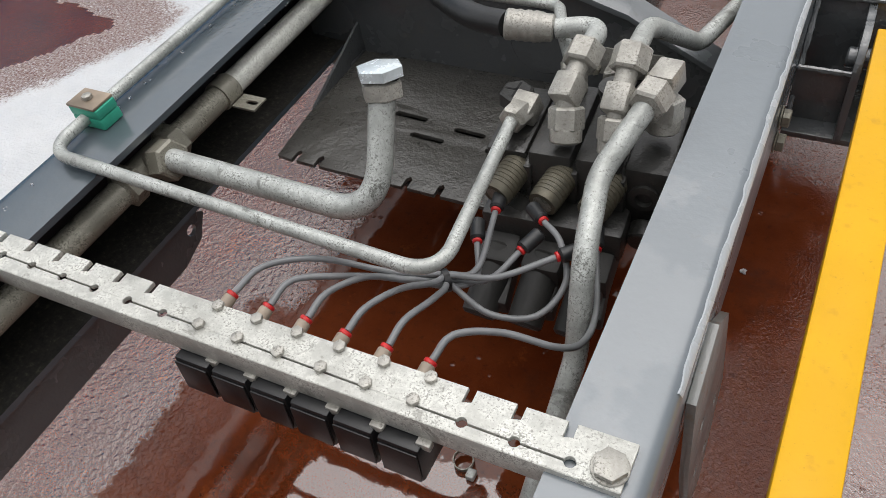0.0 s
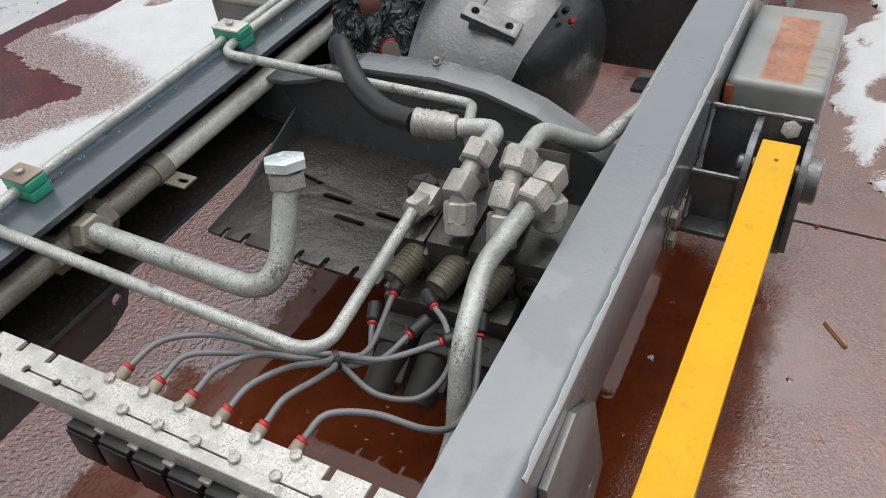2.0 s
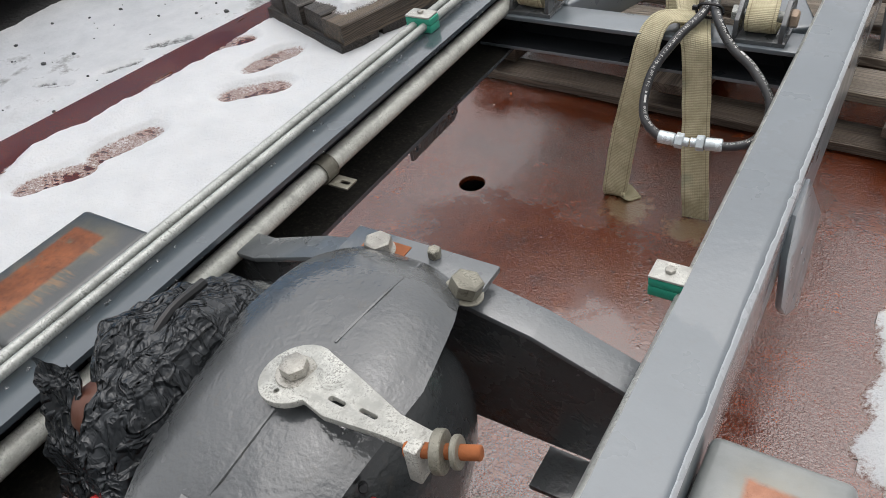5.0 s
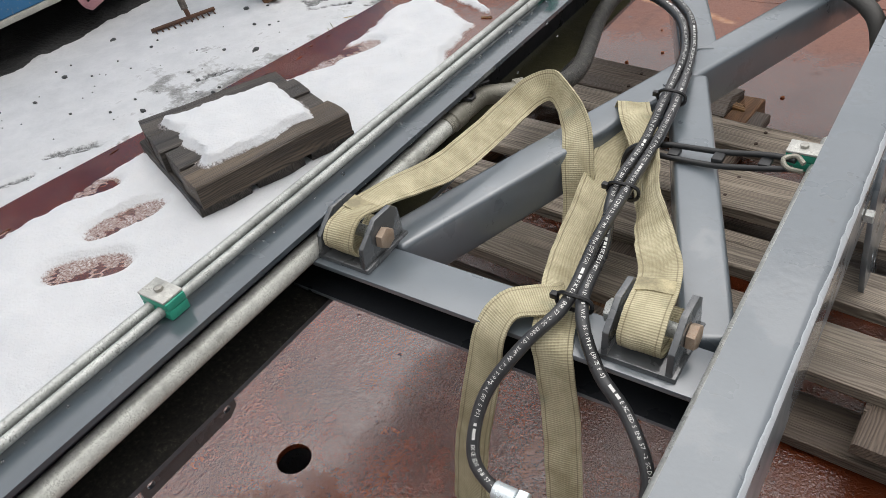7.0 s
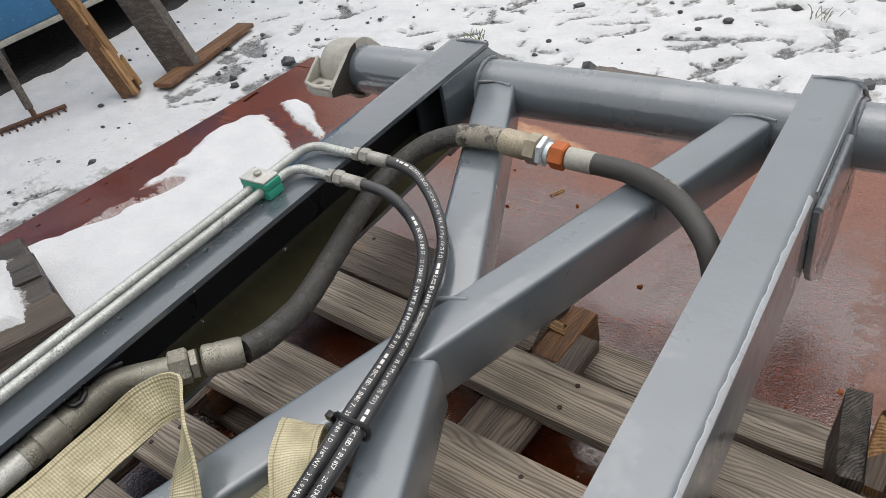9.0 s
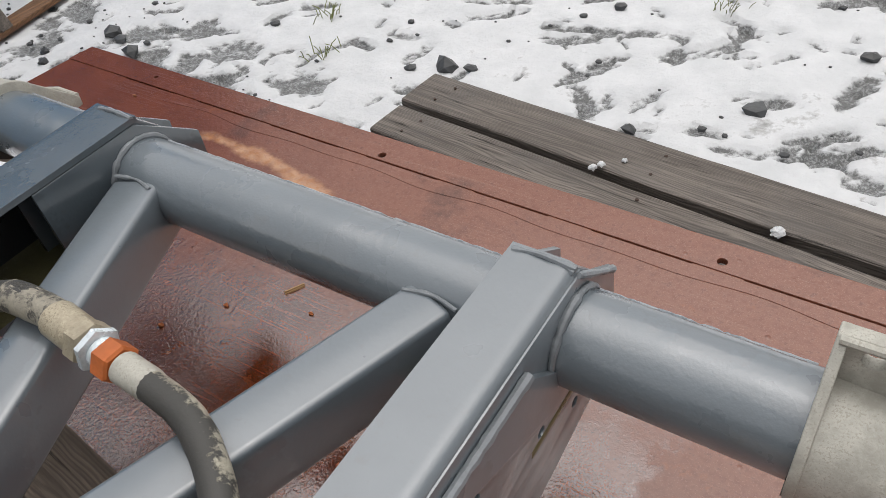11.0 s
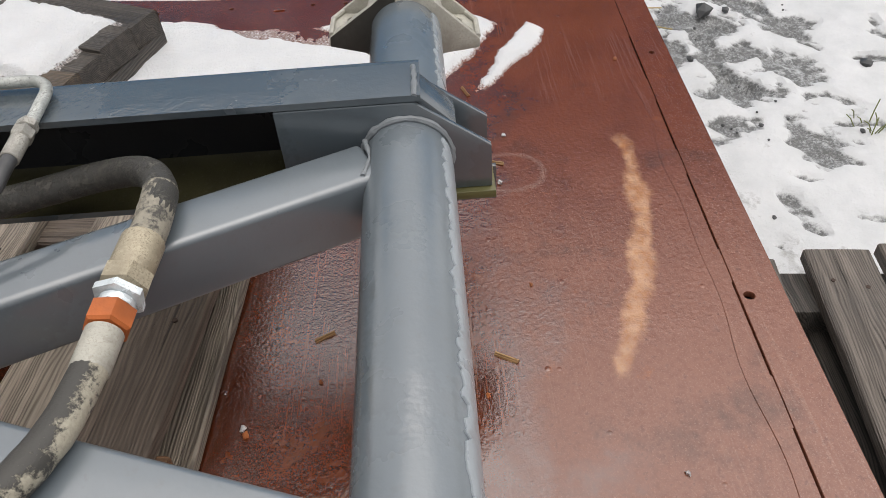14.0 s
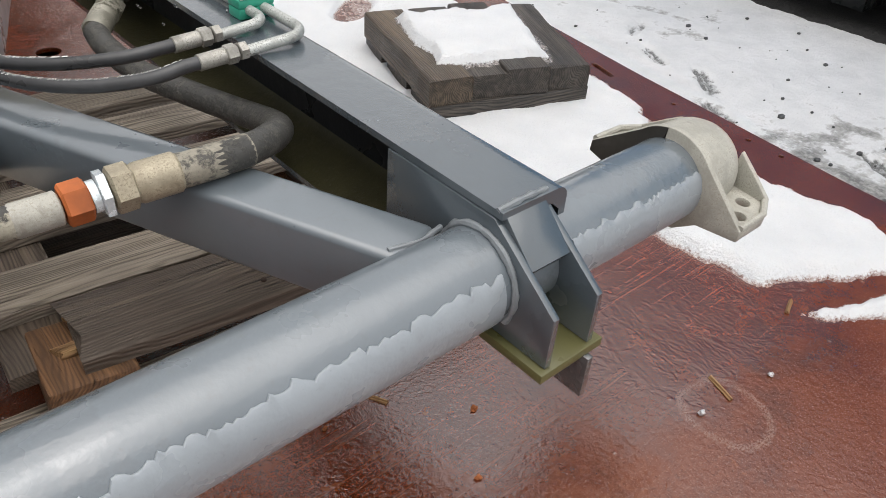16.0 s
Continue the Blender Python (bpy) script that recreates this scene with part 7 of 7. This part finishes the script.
P1 = thing("wooden_pallet", (-0.1, 3.2, 0.0), "weathered grey wooden pallet with gaps and a broken board", "pallet")
PM = Matrix.Translation((-0.1, 3.2, 0.115)) @ pose(0, 0, 0, 0, 0, -4.5)
for k, (y, w, x0, x1, turn) in enumerate(((2.967, 0.106, -0.80, 0.42, -3.6), (3.113, 0.088, -0.80, 0.42, -3.6), (3.277, 0.122, -0.80, 0.42, -4.0), (3.449, 0.088, -0.80, 0.42, -5.6))):
    xc = (x0 + x1) / 2
    board("board", x1 - x0, w, 0.022, Matrix.Translation((xc, y + xc * math.tan(radians(turn)), 0.115)) @ pose(0, 0, 0, 0, 0.2 * math.sin(k * 3), turn), WOODG, P1, 0.004, 0.006, k)
board("broken_board", 0.60, 0.122, 0.022, Matrix.Translation((-0.51, 3.613, 0.116)) @ pose(0, 0, 0, 1, 0.4, -6.5), WOODW, P1, 0.003, 0.11, 9)
board("splinter", 0.10, 0.022, 0.014, Matrix.Translation((-0.255, 3.545, 0.108)) @ pose(0, 0, 0, 8, 6, -3), WOODN, P1, 0.003, 0.05, 14)
board("splinter", 0.09, 0.02, 0.012, Matrix.Translation((-0.235, 3.60, 0.106)) @ pose(0, 0, 0, -6, 5, -9), WOODN, P1, 0.003, 0.05, 15)
for k, x in enumerate((-0.68, -0.20, 0.27)):
    for j, y in enumerate((-0.235, 0.06, 0.385)):
        if j == 2 and k:
            continue
        part("block", boxed(x + 0.05, x + 0.15, y - 0.055, y + 0.055, -0.083, -0.023, PM, 0.003), WOODB if (k + j) % 2 else WOODW, P1)
    board("bearer", 0.74, 0.095, 0.02, PM @ Matrix.Translation((x + 0.1, 0.02, -0.0225)) @ pose(0, 0, 0, 0, 0, 90), WOODW, P1, 0.003, 0, 20 + k)
for k, (y, w) in enumerate(((2.905, 0.09), (3.257, 0.09), (3.606, 0.074))):
    board("bottom_board", 1.2, w, 0.02, Matrix.Translation((-0.19, y + 0.19 * 0.06, 0.028)) @ pose(0, 0, 0, 0, 0, -3.4), (WOODW, WOODW, WOODG)[k], P1, 0.003, 0.01, 26 + k)
part("split_block", boxed(-0.05, 0.05, -0.062, 0.062, 0, 0.066, Matrix.Translation((-0.20, 3.592, 0.0285)) @ pose(0, 0, 0, 0, -2, -6), 0.006), WOODB, P1, "split block with reddish wood")
for k, (x, y, a, hh, w) in enumerate(((0.214, 3.535, 8, 0.105, 0.03), (0.25, 3.55, -5, 0.09, 0.03), (0.283, 3.535, 4, 0.115, 0.026), (0.312, 3.555, 12, 0.1, 0.026))):
    b = board("split_block", hh, 0.116, w, Matrix.Translation((x, y, 0.03 + hh / 2)) @ pose(0, 0, 0, 4, 3 - 3 * k, a) @ Matrix.Rotation(-math.pi / 2, 4, "Y"), (WOODD, WOODN, WOODN, WOODN)[k], P1, 0.006, 0.07, 81 + k)
    tagged(b, "dark wet split block" if k == 0 else "freshly split block with ragged orange top")

def nails(parent, xs, y, x0, turn, z, w):
    """Rusty nail heads in pairs where a board crosses its bearers."""
    for k, x in enumerate(xs):
        for sgn in (-1, 1):
            q = Vector((x + 0.012 * math.sin(k * 5 + sgn), y + (x - x0) * math.tan(radians(turn)) + sgn * w * (0.22 + 0.05 * math.sin(k * 7)), z))
            part("nail", rod(q - Vector((0, 0, 0.004)), q + Vector((0, 0, 0.0006)), 0.0036, 10), RUSTN, parent)


RUSTN = plain("dark_rusty_nail", (0.06, 0.035, 0.025), 0.7, 0.3, grain=300)
for y, w, turn in ((2.967, 0.106, -3.6), (3.113, 0.088, -3.6), (3.277, 0.122, -4.0), (3.449, 0.088, -5.6)):
    nails(P1, (-0.6, -0.1, 0.36), y, 0.0, turn, 0.1165, w)
nails(P1, (-0.6, -0.42), 3.613, -0.51, -6.5, 0.1185, 0.122)
P2L = thing("wooden_pallet", (-0.2, 4.65, -0.25), "grey wet wooden pallet lying in the snow", "pallet")
QM = Matrix.Translation((-0.1, 4.662, -0.1)) @ pose(0, 0, 0, 0, 0, -6.0)
board("board", 1.2, 0.13, 0.024, Matrix.Translation((-0.085, 4.709, -0.1)) @ pose(0, 0, 0, 0, 0, -6.3), WOODP, P2L, 0.003, 0.01, 32)
board("board", 1.2, 0.108, 0.022, Matrix.Translation((-0.085, 4.567, -0.1)) @ pose(0, 0, 0, 0, 0, -6.5), WOODP, P2L, 0.003, 0.01, 31)
board("board", 1.2, 0.1, 0.022, Matrix.Translation((-0.085, 4.42, -0.108)) @ pose(0, 0, 0, 0, 0, -6.0), WOODP, P2L, 0.003, 0, 33)
for y, w, z in ((4.709, 0.13, -0.0985), (4.567, 0.108, -0.0985), (4.42, 0.1, -0.1065)):
    nails(P2L, (-0.6, -0.05, 0.4), y, -0.085, -6.3, z, w)
for x in (-0.5, 0.05, 0.5):
    part("bearer", boxed(x - 0.045, x + 0.045, -0.20, 0.10, -0.15, -0.026, QM, 0.003), WOODD, P2L)
# dark slab added under the gaps to hide the snow and darken them
board("bottom_board", 1.1, 0.24, 0.02, QM @ Matrix.Translation((0.03, -0.03, -0.075)), WOODD, P2L, 0.003, 0, 36)

WOODT = wood("brown_wet_timber", (0.16, 0.118, 0.08), (0.016, 0.0135, 0.011), 0, 0.6)
TB = thing("timber_block", (-1.27, 3.1, 0.0), "dark wet weathered timber slab with snow on top", "timber")
cor = [(-1.14, 2.875), (-1.02, 3.272), (-1.376, 3.374), (-1.56, 3.037)]
for k, (t, w) in enumerate(((0.115, 0.098), (0.355, 0.1), (0.6, 0.102), (0.865, 0.112))):
    a = Vector((*cor[0], 0)).lerp(Vector((*cor[3], 0)), t)
    b = Vector((*cor[1], 0)).lerp(Vector((*cor[2], 0)), t)
    c, d = (a + b) / 2, b - a
    board("plank", d.length + 0.01 * math.sin(k * 4), w - 0.001 * k, 0.058, Matrix.Translation((c.x, c.y, 0.101 - 0.003 * (k % 2))) @ Matrix.Rotation(math.atan2(d.y, d.x), 4, "Z"), WOODT if k == 0 else WOODD, TB, 0.009, 0.035, 40 + k)
for k, t in enumerate((0.14, 0.5, 0.86)):
    a = Vector((*cor[0], 0)).lerp(Vector((*cor[1], 0)), t)
    b = Vector((*cor[3], 0)).lerp(Vector((*cor[2], 0)), t)
    c, d = (a + b) / 2, b - a
    board("base_plank", d.length - 0.012, 0.128, 0.048, Matrix.Translation((c.x, c.y, 0.0455)) @ Matrix.Rotation(math.atan2(d.y, d.x), 4, "Z"), WOODD, TB, 0.003, 0.01, 70 + k)

# ---- lying snow ----
snow_bed("snow_on_timber", [(-1.175, 2.94), (-1.06, 3.22), (-1.315, 3.325), (-1.47, 3.05)], "white snow patch lying on the timber slab", 0.022, 0.009, 0.1, (), 0.02, 0.03, SNOWT)
feet = [(-1.475, 2.13, 55), (-1.425, 2.31, 70), (-1.352, 2.80, 70), (-1.57, 2.83, 50), (-1.28, 2.64, 40), (-1.383, 3.70, 64), (-1.458, 3.558, 38)]
snow_bed("snow_on_deck", [(-0.93, -1.0), (-0.93, 2.9), (-0.9, 3.35), (-0.98, 3.6), (-1.07, 3.8), (-1.085, 3.92), (-1.09, 4.0), (-1.14, 4.02), (-1.28, 4.095), (-1.4, 4.142), (-1.455, 4.06), (-1.47, 3.97), (-1.445, 3.85), (-1.44, 3.75), (-1.44, 3.58), (-1.5, 3.45), (-1.55, 3.3), (-1.58, 3.0), (-1.6, 2.7), (-1.64, 2.4), (-1.7, 2.2), (-1.64, 2.0), (-1.66, 1.85), (-1.33, 1.78), (-1.2, 1.72), (-1.17, 1.62), (-1.25, 1.5), (-1.38, 1.3), (-1.6, 1.0), (-1.7, -1.0)], "melting snow with boot prints on the deck", 0.018, 0.0105, 0.0, feet, 0.022, 0.05, None, 0.14)
snow_bed("snow_on_deck", [(-1.085, 4.05), (-1.13, 4.115), (-1.21, 4.165), (-1.28, 4.225), (-1.34, 4.24), (-1.385, 4.2), (-1.29, 4.135), (-1.18, 4.085)], "small ragged strip of snow on the deck", 0.012, 0.009, 0.0, (), 0.012, 0.022)
snow_bed("snow_on_deck", [(0.29, 2.9), (0.30, 2.6), (0.275, 2.4), (0.27, 2.1), (0.31, 1.95), (0.42, 1.8), (0.6, 1.72), (0.85, 1.55), (1.0, 1.62), (1.2, 1.8), (1.15, 2.05), (1.35, 2.35), (1.3, 2.6), (1.0, 2.7), (0.95, 2.95), (0.7, 3.1), (0.5, 2.95)], "slushy snow patch on the deck beside the machine", 0.012, 0.018, 0.0, ((0.42, 2.0, 70), (0.4, 2.25, 60)), 0.05)


snow_bed("trodden_slush", [(0.35, 1.15), (0.40, 1.13), (0.46, 1.2), (0.45, 1.3), (0.40, 1.34), (0.36, 1.28)], "thin trodden slush on the wet deck", 0.0045, 0.006, 0.0, ((0.4, 1.24, 60),), 0.05, 0.05)
for k, (x, y, z, r) in enumerate(((-0.166, 4.64, -0.095, 0.009), (-0.155, 4.655, -0.094, 0.008), (-0.12, 4.69, -0.098, 0.006), (0.2, 4.60, -0.096, 0.013))):
    bm = bmesh.new()
    bmesh.ops.create_icosphere(bm, subdivisions=3, radius=1)
    for v in bm.verts:
        v.co = Vector((x, y, z)) + v.co * r * (1 + 0.35 * noise.noise(v.co * 1.6 + Vector((k * 5, 0, 0)))) * (1 if v.co.z > 0 else 0.5)
    tagged(part("snow_clump", bm, SNOWG), "small clump of snow between pallet boards", "snow clump")

# ---- loose bits on the deck ----
HC = thing("hose_clip", (-0.11, 0.94, 0.0), "loose worm-drive hose clip lying on the wet deck", "hose clip")
part("band", lathe(bmesh.new(), [(0, 0.0115), (0, 0.0128), (0.011, 0.0128), (0.011, 0.0115)], Matrix.Translation((-0.112, 0.945, 0.003)) @ pose(0, 0, 0, 12, 8, 0), 28, 0, True), GALVD, HC)
part("screw_housing", boxed(-0.101, -0.090, 0.925, 0.938, 0.001, 0.011, None, 0.002), GALV, HC)
crumbs = [(0.13, 1.355), (0.302, 1.735), (-0.617, 2.854), (-0.229, 4.242), (-0.568, 3.889), (-0.325, 3.709), (-0.335, 3.705), (-0.552, 4.1), (-1.185, 4.358), (-0.94, 4.1), (-0.40, 3.80), (-0.36, 4.02), (0.05, 3.7), (0.2, 3.72), (-0.5, 3.97), (-0.8, 4.08), (0.3, 4.1), (-0.15, 3.83), (0.25, 0.9)]
for k, (x, y) in enumerate(crumbs):
    bm = bmesh.new()
    bmesh.ops.create_icosphere(bm, subdivisions=2, radius=1)
    s = 0.0024 + 0.0018 * random.random()
    for v in bm.verts:
        n = 1 + 0.9 * noise.noise(v.co * 1.7 + Vector((k * 3.1, 0, 0)))
        v.co = Vector((x + v.co.x * s * n * 1.3, y + v.co.y * s * n, max(0.0, s * 0.6 + v.co.z * s * n * 0.8)))
    tagged(part("pebble" if k % 3 else "ice_lump", bm, RUST if k % 3 else SNOW), "small brown crumb on the deck" if k % 3 else "small lump of ice on the deck", "crumb")
for k, (x, y, a, L) in enumerate(((0.36, 1.5, 130, 0.05), (0.21, 0.99, 80, 0.03), (-0.42, 4.05, 60, 0.035), (-0.3, 3.87, 40, 0.03), (-0.86, 4.07, 70, 0.045), (-1.1, 4.04, 20, 0.035), (-0.48, 3.8, 120, 0.03))):
    board("wood_splinter", L, 0.007, 0.004, Matrix.Translation((x, y, 0.0045)) @ pose(0, 0, 0, 0, 0, a), WOODN, None, 0.001, 0.004, 60 + k)

# beads of water hanging along the thin pipe and the edges of the rails
DROP = Mat("water", (1.0, 1.0, 1.0), 0.02)
DROP.p.inputs["Transmission Weight"].default_value = 1.0
DROP.p.inputs["IOR"].default_value = 1.33
rg = random.Random(12)
bm = bmesh.new()
for k in range(170):
    y = 0.7 + 2.7 * rg.random()
    at = ((-0.5515 if y < 1.35 else -0.5305) + 0.002 * rg.random(), y, 0.3765) if k < 60 else (-0.4905, y, 0.3665) if k < 100 else (0.0605, 0.5 + 3.2 * rg.random(), 0.3665) if k < 130 else (-0.509 + 0.004 * rg.random(), y, 0.3072 + 0.0005 * rg.random())
    r = 0.0014 + 0.0018 * rg.random()
    bmesh.ops.create_icosphere(bm, subdivisions=1, radius=r, matrix=Matrix.Translation(at) @ Matrix.Diagonal((1, 1.2, 1.1, 1)))
tagged(part("water_drops", bm, DROP.m), "clear drops of water along pipes and rail edges", "water drops", kind="stuff")


# ---- yard beyond the deck ----
def stone(x, y, s, mat, z=-0.25, name="stone", tag=True):
    bm = bmesh.new()
    bmesh.ops.create_icosphere(bm, subdivisions=1 if s > 0.016 else 2, radius=1)
    for v in bm.verts:
        c = v.co.normalized()
        n = 1 + 0.6 * noise.noise(c * 1.3 + Vector((x * 9, y * 9, 0))) + 0.15 * noise.noise(c * 3 + Vector((y * 5, 0, 0)))
        v.co = Vector((x + c.x * s * n * 1.2, y + c.y * s * n, z + s * 0.25 + c.z * s * n * 0.7))
    ob = part(name, bm, mat, None, "", False)
    return tagged(ob, "dark angular stone in the snow", "stone", "stones in the snow")


STONE = plain("dark_wet_stone", (0.055, 0.058, 0.06), 0.5, grain=70, depth=0.002, vary=0.4)
for x, y, s in ((-0.815, 5.075, 0.034), (-0.91, 5.03, 0.018), (-0.74, 5.09, 0.018), (-0.23, 4.99, 0.018), (0.01, 5.17, 0.03), (-0.5, 5.56, 0.02), (-1.7, 4.3, 0.02), (-2.0, 3.9, 0.025), (-1.95, 3.62, 0.015), (-2.2, 4.0, 0.014), (-0.3, 5.7, 0.02), (0.2, 5.5, 0.022), (-1.1, 5.6, 0.02), (-1.5, 5.1, 0.018), (-0.6, 6.2, 0.025), (0.4, 6.0, 0.03), (-2.03, 4.85, 0.030), (-1.85, 4.78, 0.028), (-2.11, 4.62, 0.016), (-2.17, 4.67, 0.015), (-1.96, 4.83, 0.022)):
    stone(x, y, s, STONE)
bm = bmesh.new()
for k in range(650):
    a = random.random()
    x, y = random.uniform(-3.0, 1.6), 4.65 + 3.5 * random.random() ** 1.5
    if random.random() < 0.3:
        x, y = random.uniform(-3.0, -1.9), random.uniform(2.0, 6)
    s = 0.003 + 0.009 * random.random() ** 3
    vs = bmesh.ops.create_icosphere(bm, subdivisions=1, radius=s)["verts"]
    for v in vs:
        v.co = Vector((x + v.co.x * 1.3, y + v.co.y, ground_z(x, y) + 0.3 * s + v.co.z * 0.8)) + Vector((1, 1, 1)) * s * 0.3 * noise.noise(v.co * 90 + Vector((k, 0, 0)))
tagged(part("gravel", bm, STONE, None, "", False), "scattered dark gravel in trampled snow", "gravel", kind="stuff")

GRAVEL = plain("dark_gravel", (0.03, 0.03, 0.03), 0.8, grain=55, depth=0.012, vary=0.6)
bm = bmesh.new()
vs = [[bm.verts.new((-3.1 - 0.15 * i + (0.06 * noise.noise(Vector((0, j * 0.7, 0))) if i == 0 else 0), 1.5 + 0.12 * j, -0.236 + 0.012 * noise.noise(Vector((i * 2.1, j * 1.7, 0))) - (0.03 if i == 0 else 0))) for j in range(60)] for i in range(30)]
for a, b in zip(vs, vs[1:]):
    for j in range(59):
        bm.faces.new((a[j], b[j], b[j + 1], a[j + 1]))
tagged(part("gravel_bed", bm, GRAVEL), "dark bare gravel under the blue container", "gravel", kind="stuff")
CT = thing("blue_container", (-3.6, 4.0, -0.25), "faded blue steel container standing on dark gravel", "container")
part("lower_beam", boxed(-3.32, -3.2, 1.5, 6.2, -0.05, 0.12, None, 0.01), BLUE, CT)
part("worn_lip", boxed(-3.33, -3.19, 1.5, 6.2, -0.075, -0.05, None, 0.004), CAST, CT)
part("side_wall", boxed(-3.42, -3.34, 1.5, 6.2, 0.12, 2.2, None, 0.01), BLUE, CT)
for y in (1.8, 3.1, 4.4, 5.7):
    part("skid", boxed(-5.2, -3.45, y - 0.07, y + 0.07, -0.25, -0.05, None, 0.01), DARK, CT)
part("floor_pan", boxed(-5.3, -3.33, 1.5, 6.2, -0.05, 0.1, None, 0.01), DARK, CT)

K1 = thing("split_post", (-2.51, 4.43, -0.25), "split wooden post with a fresh pale edge", "wooden post")
part("shaft", boxed(-0.033, 0.033, -0.03, 0.03, 0, 1.3, Matrix.Translation((-2.51, 4.43, -0.245)) @ pose(0, 0, 0, -6, -22, 20), 0.006), WOODB, K1)
for k, (z0, z1, y0, w) in enumerate(((-0.005, 0.2, -0.03, 0.016), (0.05, 0.36, -0.012, 0.02), (0.16, 0.7, 0.004, 0.014), (0.3, 1.1, -0.024, 0.012), (0.02, 0.14, 0.014, 0.018))):
    board("splinter", z1 - z0, 0.024, w, Matrix.Translation((-2.51, 4.43, -0.245)) @ pose(0, 0, 0, -6, -22, 20) @ Matrix.Translation((0.034 + w, y0 + 0.01, (z0 + z1) / 2)) @ Matrix.Rotation(-math.pi / 2, 4, "Y") @ Matrix.Rotation(math.pi, 4, "X"), WOODN, K1, 0.004, 0.06, 90 + k)
K2 = thing("grey_plank", (-2.45, 4.66, -0.25), "thick grey plank leaning upright in the snow", "wooden plank")
part("shaft", boxed(-0.074, 0.074, -0.028, 0.028, 0, 1.4, Matrix.Translation((-2.45, 4.67, -0.245)) @ pose(0, 0, 0, -8, -24, 20), 0.006), WOODP, K2)
K3 = thing("brown_board", (-2.45, 4.8, -0.25), "reddish brown board lying in the snow", "wooden board")
part("shaft", boxed(-0.045, 0.045, 0, 0.6, 0, 0.02, Matrix.Translation((-2.40, 4.5, -0.235)) @ pose(0, 0, 0, 0, 0, 10), 0.004), WOODB, K3)
RUSTD = plain("old_dark_rust", (0.1, 0.05, 0.03), 0.8, grain=120, depth=0.001, vary=0.5)
K4 = thing("garden_rake", (-2.78, 4.12, -0.25), "old rake with a wooden handle standing in the snow", "rake")
part("handle", rod((-2.78, 4.15, -0.2), (-3.02, 4.22, 0.6), 0.016, 12), WOODP, K4)
part("socket", rod((-2.765, 4.148, -0.235), (-2.79, 4.152, -0.16), 0.011, 10), RUSTD, K4)
part("head_bar", rod((-2.83, 3.98, -0.235), (-2.72, 4.26, -0.235), 0.009, 10), RUSTD, K4)
for i in range(11):
    p = Vector((-2.83, 3.98, -0.235)).lerp(Vector((-2.72, 4.26, -0.235)), (i + 0.5) / 11)
    part("tine", rod(p, p + Vector((0.03, -0.01, -0.012)), 0.004, 6), RUSTD, K4)
K5 = thing("pink_strap", (-3.17, 3.95, 0.0), "faded pink strap hanging from the container", "strap")
part("webbing", ribbon([(-3.17, 3.9, 0.12), (-3.165, 3.89, 0.0), (-3.165, 3.93, -0.13), (-3.165, 3.97, -0.11), (-3.17, 3.95, 0.0), (-3.17, 3.93, 0.12)], [(0, 1, 0.2)], 0.03), plain("pink_webbing", (0.5, 0.25, 0.27), 0.8), K5)

GRASS = plain("pale_green_grass", (0.14, 0.16, 0.04), 0.7)
bm = bmesh.new()
for cx, cy in ((-1.95, 2.55), (-1.2, 5.0), (-0.2, 5.65), (0.1, 5.95), (-0.9, 6.4), (-1.75, 3.5), (0.35, 5.2), (-1.35, 5.2), (-1.9, 4.2)):
    for k in range(16):
        a, L = random.uniform(0, 6.28), random.uniform(0.02, 0.06)
        p = Vector((cx + random.gauss(0, 0.025), cy + random.gauss(0, 0.025), -0.245))
        t = p + Vector((math.cos(a) * L * 0.7, math.sin(a) * L * 0.7, L * 0.8))
        sweep([p, p.lerp(t, 0.5) + Vector((0, 0, L * 0.15)), t], 0.0014, 4, bm)
tagged(part("grass", bm, GRASS), "sparse pale grass tufts poking through snow", "grass", kind="stuff")
STRAW = plain("dry_straw", (0.45, 0.35, 0.16), 0.7)
bm = bmesh.new()
for k in range(40):
    p = Vector((-1.78 + random.gauss(0, 0.1), 4.35 + random.gauss(0, 0.12), -0.238))
    a, L = random.gauss(0.6, 0.5), random.uniform(0.05, 0.2)
    sweep([p, p + Vector((math.cos(a) * L, math.sin(a) * L, random.uniform(0, 0.02)))], 0.002, 4, bm)
tagged(part("straw", bm, STRAW), "dry straw stalks scattered on the snow", "straw", kind="stuff")
